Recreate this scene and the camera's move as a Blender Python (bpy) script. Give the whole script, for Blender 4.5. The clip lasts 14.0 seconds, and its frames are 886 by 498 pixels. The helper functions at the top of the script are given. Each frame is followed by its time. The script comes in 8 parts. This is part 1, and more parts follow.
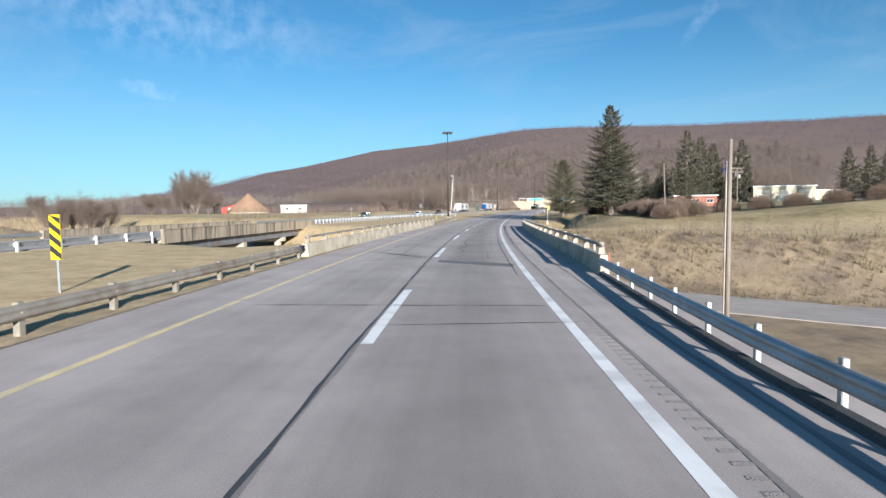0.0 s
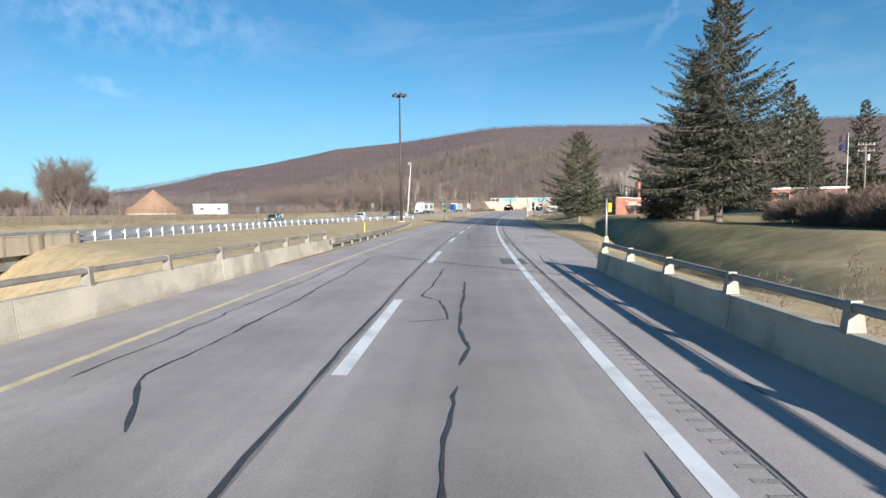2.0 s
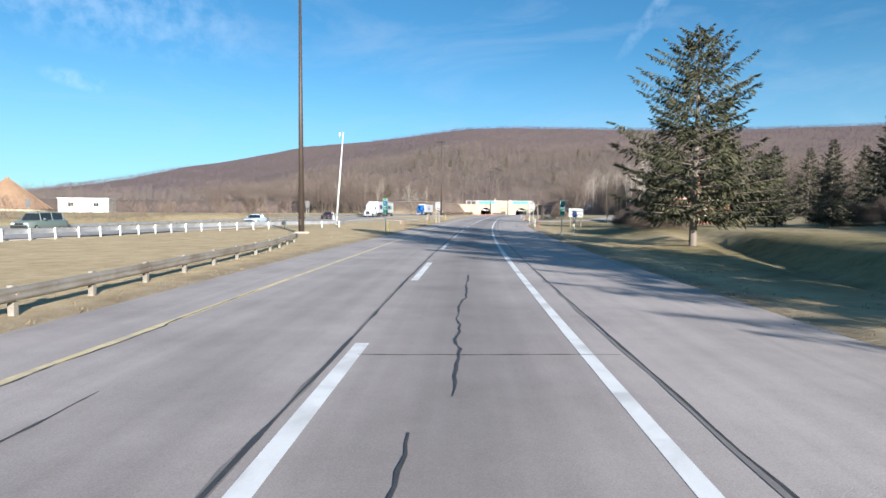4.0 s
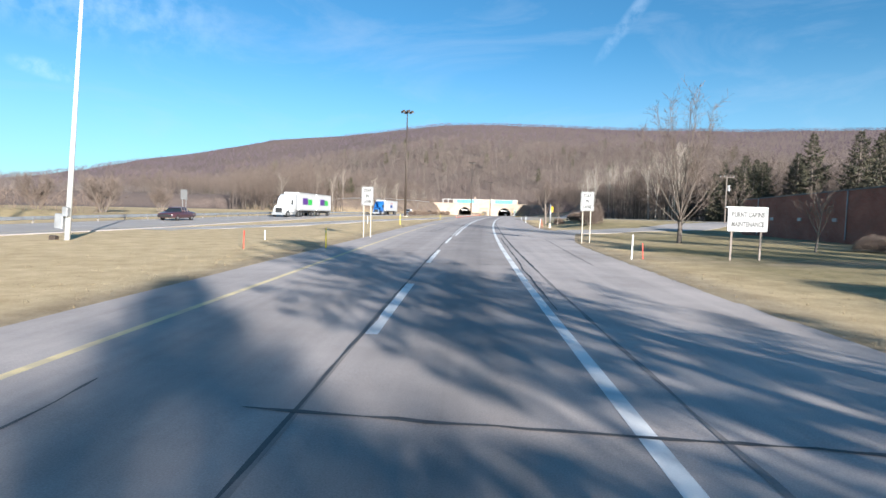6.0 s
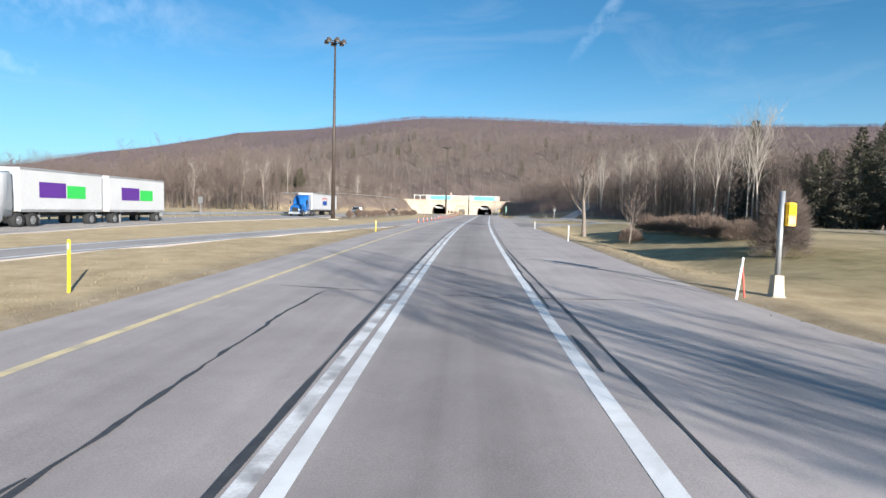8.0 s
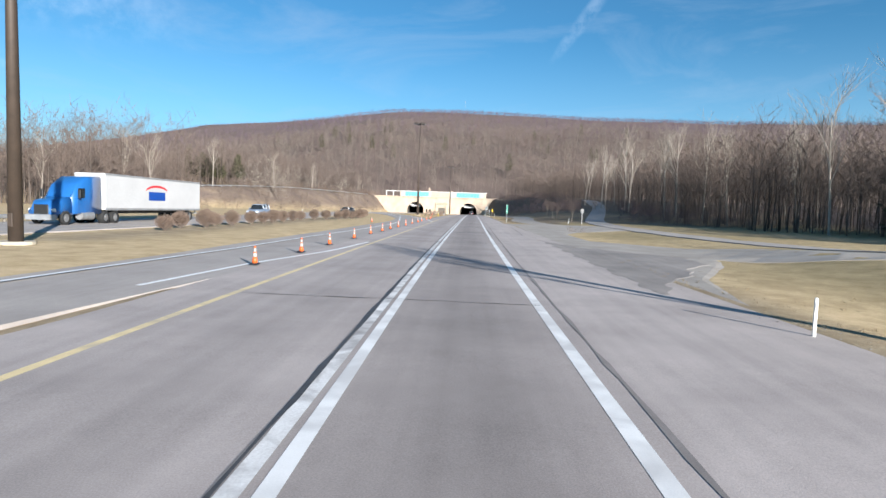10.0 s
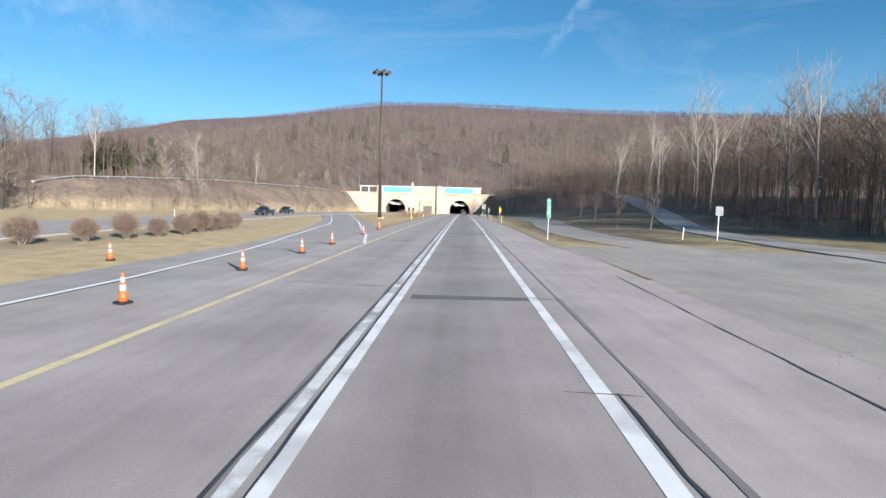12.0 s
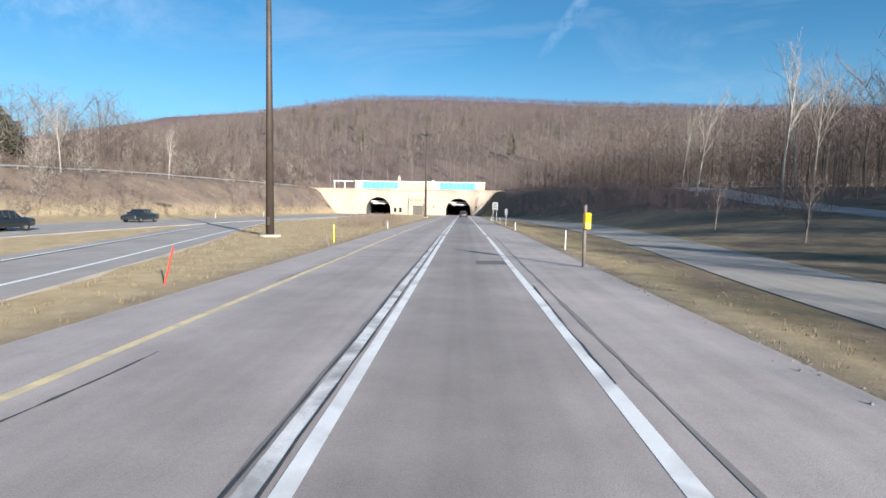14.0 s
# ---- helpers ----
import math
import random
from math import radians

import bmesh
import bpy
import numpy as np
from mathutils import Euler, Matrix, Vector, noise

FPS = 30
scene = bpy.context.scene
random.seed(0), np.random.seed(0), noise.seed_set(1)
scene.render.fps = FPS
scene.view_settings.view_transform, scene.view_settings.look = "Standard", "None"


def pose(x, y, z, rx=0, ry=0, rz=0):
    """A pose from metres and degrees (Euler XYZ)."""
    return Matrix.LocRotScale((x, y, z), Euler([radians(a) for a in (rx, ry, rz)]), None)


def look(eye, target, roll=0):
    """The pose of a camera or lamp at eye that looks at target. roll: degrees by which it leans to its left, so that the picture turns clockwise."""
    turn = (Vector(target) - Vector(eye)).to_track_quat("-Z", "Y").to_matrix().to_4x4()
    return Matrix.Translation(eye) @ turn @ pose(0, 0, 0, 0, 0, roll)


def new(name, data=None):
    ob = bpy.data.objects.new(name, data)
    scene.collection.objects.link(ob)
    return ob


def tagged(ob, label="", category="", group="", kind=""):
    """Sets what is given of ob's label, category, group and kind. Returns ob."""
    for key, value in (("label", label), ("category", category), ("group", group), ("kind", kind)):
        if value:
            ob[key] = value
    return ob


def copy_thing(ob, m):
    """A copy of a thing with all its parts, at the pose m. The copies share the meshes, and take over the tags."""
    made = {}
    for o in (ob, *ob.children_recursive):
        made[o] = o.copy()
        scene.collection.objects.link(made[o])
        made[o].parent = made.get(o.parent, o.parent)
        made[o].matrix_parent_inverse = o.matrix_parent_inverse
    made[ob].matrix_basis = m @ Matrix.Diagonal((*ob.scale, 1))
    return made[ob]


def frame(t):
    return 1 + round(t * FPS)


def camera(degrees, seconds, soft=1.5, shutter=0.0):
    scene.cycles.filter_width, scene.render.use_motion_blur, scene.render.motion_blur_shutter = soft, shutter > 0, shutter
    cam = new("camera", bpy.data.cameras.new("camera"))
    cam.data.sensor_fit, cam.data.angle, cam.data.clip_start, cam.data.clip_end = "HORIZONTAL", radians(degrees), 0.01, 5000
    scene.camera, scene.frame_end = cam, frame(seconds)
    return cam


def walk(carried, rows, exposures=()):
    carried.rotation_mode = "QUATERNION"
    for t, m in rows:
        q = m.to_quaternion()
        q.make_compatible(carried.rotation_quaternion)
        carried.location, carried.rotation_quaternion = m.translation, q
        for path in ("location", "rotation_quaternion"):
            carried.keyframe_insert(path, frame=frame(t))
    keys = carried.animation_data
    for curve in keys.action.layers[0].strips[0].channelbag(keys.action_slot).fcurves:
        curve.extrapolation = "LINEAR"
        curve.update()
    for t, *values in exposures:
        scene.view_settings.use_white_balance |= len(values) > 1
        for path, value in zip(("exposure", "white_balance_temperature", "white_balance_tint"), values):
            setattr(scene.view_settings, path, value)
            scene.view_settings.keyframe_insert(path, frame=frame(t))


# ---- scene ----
cam = camera(76.19, 14.0, soft=1.5)
# seconds, x, y, z, pitch, roll, yaw of the windscreen camera
ROWS = [
    (0.0, 0.00, 0.00, 0.519, -3.966, 0.701, 15.373),
    (0.5, -3.07, 13.36, 0.489, -4.212, 0.841, 14.539),
    (1.0, -5.94, 26.75, 0.470, -4.143, 0.842, 13.701),
    (1.5, -8.62, 40.15, 0.465, -3.928, 0.694, 12.906),
    (2.0, -11.10, 53.57, 0.469, -3.893, 0.558, 12.137),
    (2.5, -13.41, 66.99, 0.492, -3.703, 0.301, 11.424),
    (3.0, -15.54, 80.43, 0.498, -3.640, 0.021, 10.601),
    (3.2, -16.34, 85.80, 0.473, -3.645, -0.053, 10.302),
    (3.7, -18.24, 99.24, 0.451, -3.618, -0.346, 9.793),
    (4.2, -20.01, 112.67, 0.429, -3.590, -0.639, 9.284),
    (4.8, -21.98, 128.78, 0.469, -3.574, -0.975, 8.682),
    (5.5, -24.06, 147.56, 0.514, -3.555, -1.367, 7.980),
    (6.0, -25.36, 160.97, 0.602, -3.624, -1.475, 7.187),
    (6.5, -26.49, 174.37, 0.739, -3.684, -1.488, 6.456),
    (7.0, -27.46, 187.76, 0.899, -3.790, -1.583, 5.827),
    (7.5, -28.28, 201.13, 1.054, -3.873, -1.279, 5.241),
    (8.0, -28.98, 214.48, 1.239, -3.845, -1.543, 4.780),
    (8.2, -29.23, 219.81, 1.311, -3.834, -1.705, 4.605),
    (8.7, -29.77, 233.13, 1.458, -3.885, -1.814, 4.082),
    (9.3, -30.26, 249.06, 1.635, -3.946, -1.944, 3.454),
    (9.9, -30.60, 264.96, 1.740, -3.993, -1.891, 3.033),
    (10.5, -30.82, 280.81, 1.844, -4.040, -1.838, 2.612),
    (11.0, -30.93, 293.99, 1.904, -3.969, -1.800, 2.366),
    (11.5, -30.98, 307.13, 1.951, -4.025, -1.660, 2.110),
    (12.0, -31.00, 320.24, 2.000, -4.172, -1.444, 2.064),
    (12.5, -31.01, 333.32, 2.059, -4.310, -1.328, 2.110),
    (13.0, -31.05, 346.37, 2.147, -4.248, -1.072, 2.241),
    (13.5, -31.08, 359.39, 2.239, -4.322, -1.047, 2.066),
    (14.0, -31.09, 372.37, 2.297, -4.255, -1.014, 2.018),
]
walk(cam, [(t, pose(x, y, z, 90 + p, r, w)) for t, x, y, z, p, r, w in ROWS],
     exposures=((0.0, 1.24, 5850, 9), (2.0, 1.24, 5850, 9), (3.2, 1.30, 5850, 9), (5.4, 1.54, 5850, 9), (6.6, 1.48, 5850, 9), (7.5, 1.36, 5850, 9), (8.2, 1.37, 5850, 9), (14.0, 1.37, 5850, 9)))

# ---- sky, sun, exposure ----
SUN_EL, SUN_AZ = radians(14.3), radians(147.3)      # azimuth clockwise from +y
sun_dir = Vector((math.sin(SUN_AZ) * math.cos(SUN_EL), math.cos(SUN_AZ) * math.cos(SUN_EL), math.sin(SUN_EL)))
world = bpy.data.worlds.new("sky_world")
scene.world = world
world.use_nodes = True
wn, wl = world.node_tree.nodes, world.node_tree.links
wn.clear()
w_out = wn.new("ShaderNodeOutputWorld")
w_bg = wn.new("ShaderNodeBackground")
w_sky = wn.new("ShaderNodeTexSky")
w_sky.sky_type = "NISHITA"
w_sky.sun_disc = False
w_sky.sun_elevation = SUN_EL
w_sky.sun_rotation = SUN_AZ
w_sky.altitude = 900.0
w_sky.air_density, w_sky.dust_density, w_sky.ozone_density = 1.0, 0.25, 3.5
w_bg.inputs["Strength"].default_value = 0.052
# thin cirrus: streaked noise on the sky's own directions
w_tc = wn.new("ShaderNodeTexCoord")
w_map = wn.new("ShaderNodeMapping")
w_map.inputs["Scale"].default_value = (1.6, 1.2, 5.5)
w_map.inputs["Rotation"].default_value = (0.25, 0.35, 0.6)
w_noise = wn.new("ShaderNodeTexNoise")
w_noise.inputs["Scale"].default_value = 1.7
w_noise.inputs["Detail"].default_value = 9.0
w_noise.inputs["Roughness"].default_value = 0.62
w_noise.inputs["Distortion"].default_value = 0.7
w_ramp = wn.new("ShaderNodeValToRGB")
w_ramp.color_ramp.elements[0].position, w_ramp.color_ramp.elements[0].color = 0.5, (0, 0, 0, 1)
w_ramp.color_ramp.elements[1].position, w_ramp.color_ramp.elements[1].color = 0.86, (0.38, 0.38, 0.38, 1)
w_mix = wn.new("ShaderNodeMixRGB")
w_mix.inputs["Color2"].default_value = (4.6, 5.3, 6.2, 1)
wl.new(w_tc.outputs["Generated"], w_map.inputs["Vector"])
wl.new(w_map.outputs["Vector"], w_noise.inputs["Vector"])
wl.new(w_noise.outputs["Fac"], w_ramp.inputs["Fac"])
wl.new(w_ramp.outputs["Color"], w_mix.inputs["Fac"])
w_tint = wn.new("ShaderNodeMixRGB")
w_tint.blend_type = "MULTIPLY"
w_tint.inputs["Fac"].default_value = 1.0
w_tint.inputs["Color2"].default_value = (0.68, 1.06, 1.04, 1)
wl.new(w_sky.outputs["Color"], w_tint.inputs["Color1"])
wl.new(w_tint.outputs["Color"], w_mix.inputs["Color1"])
# wisps: a broken streak ahead and a small puff to the left, each about a direction
def wisp(base, az, el, tilt, long, thin, amount):
    d = Vector((math.sin(radians(az)) * math.cos(radians(el)), math.cos(radians(az)) * math.cos(radians(el)), math.sin(radians(el))))
    right = Vector((d.y, -d.x, 0)).normalized()
    up = right.cross(d)
    a = right * math.cos(radians(tilt)) + up * math.sin(radians(tilt))
    c = up * math.cos(radians(tilt)) - right * math.sin(radians(tilt))
    total = None
    for axis, size in ((a, long), (c, thin)):
        dot = wn.new("ShaderNodeVectorMath")
        dot.operation = "DOT_PRODUCT"
        dot.inputs[1].default_value = axis / size
        sq = wn.new("ShaderNodeVectorMath")
        sq.operation = "SUBTRACT"
        sq.inputs[1].default_value = d
        wl.new(w_tc.outputs["Generated"], sq.inputs[0])
        wl.new(sq.outputs["Vector"], dot.inputs[0])
        m2 = wn.new("ShaderNodeMath")
        m2.operation = "MULTIPLY"
        wl.new(dot.outputs["Value"], m2.inputs[0])
        wl.new(dot.outputs["Value"], m2.inputs[1])
        if total is None:
            total = m2
        else:
            ad = wn.new("ShaderNodeMath")
            wl.new(total.outputs[0], ad.inputs[0])
            wl.new(m2.outputs[0], ad.inputs[1])
            total = ad
    fade = wn.new("ShaderNodeMapRange")
    fade.interpolation_type = "SMOOTHSTEP"
    fade.inputs["From Min"].default_value, fade.inputs["From Max"].default_value = 0.0, 1.0
    fade.inputs["To Min"].default_value, fade.inputs["To Max"].default_value = amount, 0.0
    wl.new(total.outputs[0], fade.inputs["Value"])
    grain = wn.new("ShaderNodeTexNoise")
    grain.inputs["Scale"].default_value, grain.inputs["Detail"].default_value, grain.inputs["Roughness"].default_value = 34.0, 5.0, 0.6
    wl.new(w_tc.outputs["Generated"], grain.inputs["Vector"])
    br = wn.new("ShaderNodeMapRange")
    br.inputs["From Min"].default_value, br.inputs["From Max"].default_value = 0.40, 0.66
    wl.new(grain.outputs["Fac"], br.inputs["Value"])
    mu = wn.new("ShaderNodeMath")
    mu.operation = "MULTIPLY"
    wl.new(fade.outputs["Result"], mu.inputs[0])
    wl.new(br.outputs["Result"], mu.inputs[1])
    mx = wn.new("ShaderNodeMixRGB")
    mx.inputs["Color2"].default_value = (8.6, 9.4, 10.2, 1)
    wl.new(mu.outputs[0], mx.inputs["Fac"])
    wl.new(base, mx.inputs["Color1"])
    return mx.outputs["Color"]


w_clouds = wisp(w_mix.outputs["Color"], 10.3, 18.2, 52, 0.10, 0.014, 0.15)
w_clouds = wisp(w_clouds, -42.0, 10.8, -9, 0.055, 0.016, 0.22)
w_clouds = wisp(w_clouds, -44.0, 18.5, -8, 0.34, 0.10, 0.16)
# pale haze low over the horizon
w_sep = wn.new("ShaderNodeSeparateXYZ")
wl.new(w_tc.outputs["Generated"], w_sep.inputs[0])
w_rng = wn.new("ShaderNodeMapRange")
w_rng.interpolation_type = "SMOOTHSTEP"
w_rng.inputs["From Min"].default_value, w_rng.inputs["From Max"].default_value = -0.02, 0.30
w_rng.inputs["To Min"].default_value, w_rng.inputs["To Max"].default_value = 0.54, 0.0
wl.new(w_sep.outputs["Z"], w_rng.inputs["Value"])
w_haze = wn.new("ShaderNodeMixRGB")
w_haze.inputs["Color2"].default_value = (4.1, 5.6, 6.6, 1)
wl.new(w_rng.outputs["Result"], w_haze.inputs["Fac"])
wl.new(w_clouds, w_haze.inputs["Color1"])
wl.new(w_haze.outputs["Color"], w_bg.inputs["Color"])
wl.new(w_bg.outputs["Background"], w_out.inputs["Surface"])

sun_lamp = bpy.data.lights.new("sun", "SUN")
sun_lamp.energy, sun_lamp.angle, sun_lamp.color = 5.0, radians(0.55), (1.0, 0.905, 0.785)
sun = new("sun", sun_lamp)
sun.matrix_world = look(sun_dir * 800, (0, 0, 0))

# ---- materials ----
MATS = {}


def mat(name, c1, c2=None, rough=0.8, scale=3.0, fine=40.0, bump=0.15, metal=0.0, stain=None, stain_scale=0.4, stain_amt=0.5,
        vary=0.0, stretch=(1, 1, 1), bump_dist=0.02, spec=0.5, coat=0.0, transmission=0.0, emit=None):
    """A weathered surface: two tones broken by noise at two sizes, a third stain tone, fine relief, and variation from piece to piece."""
    if name in MATS:
        return MATS[name]
    m = bpy.data.materials.new(name)
    m.use_nodes = True
    n, l = m.node_tree.nodes, m.node_tree.links
    b = n["Principled BSDF"]
    b.inputs["Roughness"].default_value, b.inputs["Metallic"].default_value = rough, metal
    b.inputs["Specular IOR Level"].default_value = spec
    b.inputs["Coat Weight"].default_value = coat
    b.inputs["Transmission Weight"].default_value = transmission
    c2 = c2 or tuple(0.78 * v for v in c1)
    tc = n.new("ShaderNodeTexCoord")
    mp = n.new("ShaderNodeMapping")
    mp.inputs["Scale"].default_value = stretch
    l.new(tc.outputs["Object"], mp.inputs["Vector"])
    big = n.new("ShaderNodeTexNoise")
    big.inputs["Scale"].default_value, big.inputs["Detail"].default_value = scale, 6.0
    small = n.new("ShaderNodeTexNoise")
    small.inputs["Scale"].default_value, small.inputs["Detail"].default_value = fine, 4.0
    l.new(mp.outputs["Vector"], big.inputs["Vector"])
    l.new(mp.outputs["Vector"], small.inputs["Vector"])
    add = n.new("ShaderNodeMath")
    add.operation = "MULTIPLY_ADD"
    add.inputs[1].default_value = 0.45
    l.new(small.outputs["Fac"], add.inputs[0])
    half = n.new("ShaderNodeMath")
    half.operation = "MULTIPLY"
    half.inputs[1].default_value = 0.55
    l.new(big.outputs["Fac"], half.inputs[0])
    l.new(half.outputs[0], add.inputs[2])
    ramp = n.new("ShaderNodeValToRGB")
    ramp.color_ramp.elements[0].position, ramp.color_ramp.elements[0].color = 0.36, (*c2, 1)
    ramp.color_ramp.elements[1].position, ramp.color_ramp.elements[1].color = 0.64, (*c1, 1)
    l.new(add.outputs[0], ramp.inputs["Fac"])
    col = ramp.outputs["Color"]
    if stain:
        sn = n.new("ShaderNodeTexNoise")
        sn.inputs["Scale"].default_value, sn.inputs["Detail"].default_value = stain_scale, 7.0
        sn.inputs["Distortion"].default_value = 0.6
        l.new(mp.outputs["Vector"], sn.inputs["Vector"])
        sr = n.new("ShaderNodeValToRGB")
        sr.color_ramp.elements[0].position, sr.color_ramp.elements[0].color = 0.46, (0, 0, 0, 1)
        sr.color_ramp.elements[1].position, sr.color_ramp.elements[1].color = 0.66, (stain_amt,) * 3 + (1,)
        l.new(sn.outputs["Fac"], sr.inputs["Fac"])
        mx = n.new("ShaderNodeMixRGB")
        mx.inputs["Color2"].default_value = (*stain, 1)
        l.new(sr.outputs["Color"], mx.inputs["Fac"])
        l.new(col, mx.inputs["Color1"])
        col = mx.outputs["Color"]
    if vary:
        oi = n.new("ShaderNodeObjectInfo")
        hv = n.new("ShaderNodeHueSaturation")
        mr = n.new("ShaderNodeMapRange")
        mr.inputs["To Min"].default_value, mr.inputs["To Max"].default_value = 1 - vary, 1 + vary
        l.new(oi.outputs["Random"], mr.inputs["Value"])
        l.new(mr.outputs["Result"], hv.inputs["Value"])
        l.new(col, hv.inputs["Color"])
        col = hv.outputs["Color"]
    l.new(col, b.inputs["Base Color"])
    if bump:
        bp = n.new("ShaderNodeBump")
        bp.inputs["Strength"].default_value, bp.inputs["Distance"].default_value = bump, bump_dist
        l.new(small.outputs["Fac"], bp.inputs["Height"])
        l.new(bp.outputs["Normal"], b.inputs["Normal"])
    if emit:
        b.inputs["Emission Color"].default_value = (*emit[:3], 1)
        b.inputs["Emission Strength"].default_value = emit[3]
    MATS[name] = m
    return m


def island_mat(name, c1, c2, rough=0.9):
    """For joined plants: every stem or leaf takes its own tone between two colours."""
    m = bpy.data.materials.new(name)
    m.use_nodes = True
    n, l = m.node_tree.nodes, m.node_tree.links
    b = n["Principled BSDF"]
    b.inputs["Roughness"].default_value = rough
    b.inputs["Specular IOR Level"].default_value = 0.2
    g = n.new("ShaderNodeNewGeometry")
    r = n.new("ShaderNodeValToRGB")
    r.color_ramp.elements[0].color, r.color_ramp.elements[1].color = (*c1, 1), (*c2, 1)
    l.new(g.outputs["Random Per Island"], r.inputs["Fac"])
    l.new(r.outputs["Color"], b.inputs["Base Color"])
    MATS[name] = m
    return m


# road surface: tone from the aggregate, streaks along the lane, wheel paths and patched stretches
def asphalt_mat(name, light, dark, lanes=True):
    m = bpy.data.materials.new(name)
    m.use_nodes = True
    n, l = m.node_tree.nodes, m.node_tree.links
    b = n["Principled BSDF"]
    b.inputs["Roughness"].default_value = 0.82
    b.inputs["Specular IOR Level"].default_value = 0.35
    uv = n.new("ShaderNodeUVMap")
    uv.uv_map = "lane"
    tc = n.new("ShaderNodeTexCoord")
    agg = n.new("ShaderNodeTexNoise")
    agg.inputs["Scale"].default_value, agg.inputs["Detail"].default_value = 55.0, 3.0
    l.new(tc.outputs["Object"], agg.inputs["Vector"])
    blot = n.new("ShaderNodeTexNoise")
    blot.inputs["Scale"].default_value, blot.inputs["Detail"].default_value = 0.35, 8.0
    blot.inputs["Roughness"].default_value = 0.65
    l.new(tc.outputs["Object"], blot.inputs["Vector"])
    mp = n.new("ShaderNodeMapping")
    mp.inputs["Scale"].default_value = (2.6, 0.035, 1)
    l.new(uv.outputs["UV"], mp.inputs["Vector"])
    streak = n.new("ShaderNodeTexNoise")
    streak.inputs["Scale"].default_value, streak.inputs["Detail"].default_value = 1.0, 5.0
    l.new(mp.outputs["Vector"], streak.inputs["Vector"])
    s1 = n.new("ShaderNodeMath")
    s1.operation = "MULTIPLY_ADD"
    s1.inputs[1].default_value = 0.34
    l.new(agg.outputs["Fac"], s1.inputs[0])
    s0 = n.new("ShaderNodeMath")
    s0.operation = "MULTIPLY"
    s0.inputs[1].default_value = 0.46
    l.new(blot.outputs["Fac"], s0.inputs[0])
    l.new(s0.outputs[0], s1.inputs[2])
    s2 = n.new("ShaderNodeMath")
    s2.operation = "MULTIPLY_ADD"
    s2.inputs[1].default_value = 0.2
    l.new(streak.outputs["Fac"], s2.inputs[0])
    l.new(s1.outputs[0], s2.inputs[2])
    r = n.new("ShaderNodeValToRGB")
    r.color_ramp.elements[0].position, r.color_ramp.elements[0].color = 0.36, (*dark, 1)
    r.color_ramp.elements[1].position, r.color_ramp.elements[1].color = 0.62, (*light, 1)
    l.new(s2.outputs[0], r.inputs["Fac"])
    col = r.outputs["Color"]
    if lanes:
        sx = n.new("ShaderNodeSeparateXYZ")
        l.new(uv.outputs["UV"], sx.inputs[0])
        mr = n.new("ShaderNodeMapRange")
        mr.inputs["From Min"].default_value, mr.inputs["From Max"].default_value = -10.0, 10.0
        l.new(sx.outputs["X"], mr.inputs["Value"])
        wear = n.new("ShaderNodeValToRGB")
        e = wear.color_ramp.elements
        e[0].position, e[0].color = 0.0, (1.05, 1.05, 1.05, 1)
        e[1].position, e[1].color = 1.0, (1.10, 1.08, 1.04, 1)
        # oil band in the middle of each lane, pale wheel paths beside it, pale shoulder
        for p, v in ((0.205, 1.10), (0.245, 1.06), (0.30, 0.95), (0.335, 0.90), (0.385, 1.03), (0.42, 0.97), (0.455, 0.83), (0.49, 0.74), (0.525, 0.76), (0.565, 0.92), (0.60, 0.98), (0.625, 1.12), (0.70, 1.14)):
            q = e.new(p)
            q.color = (v, v, v, 1)
        l.new(mr.outputs["Result"], wear.inputs["Fac"])
        mul = n.new("ShaderNodeMixRGB")
        mul.blend_type = "MULTIPLY"
        mul.inputs["Fac"].default_value = 1.0
        l.new(col, mul.inputs["Color1"])
        l.new(wear.outputs["Color"], mul.inputs["Color2"])
        col = mul.outputs["Color"]
    l.new(col, b.inputs["Base Color"])
    bp = n.new("ShaderNodeBump")
    bp.inputs["Strength"].default_value, bp.inputs["Distance"].default_value = 0.25, 0.01
    l.new(agg.outputs["Fac"], bp.inputs["Height"])
    l.new(bp.outputs["Normal"], b.inputs["Normal"])
    MATS[name] = m
    return m


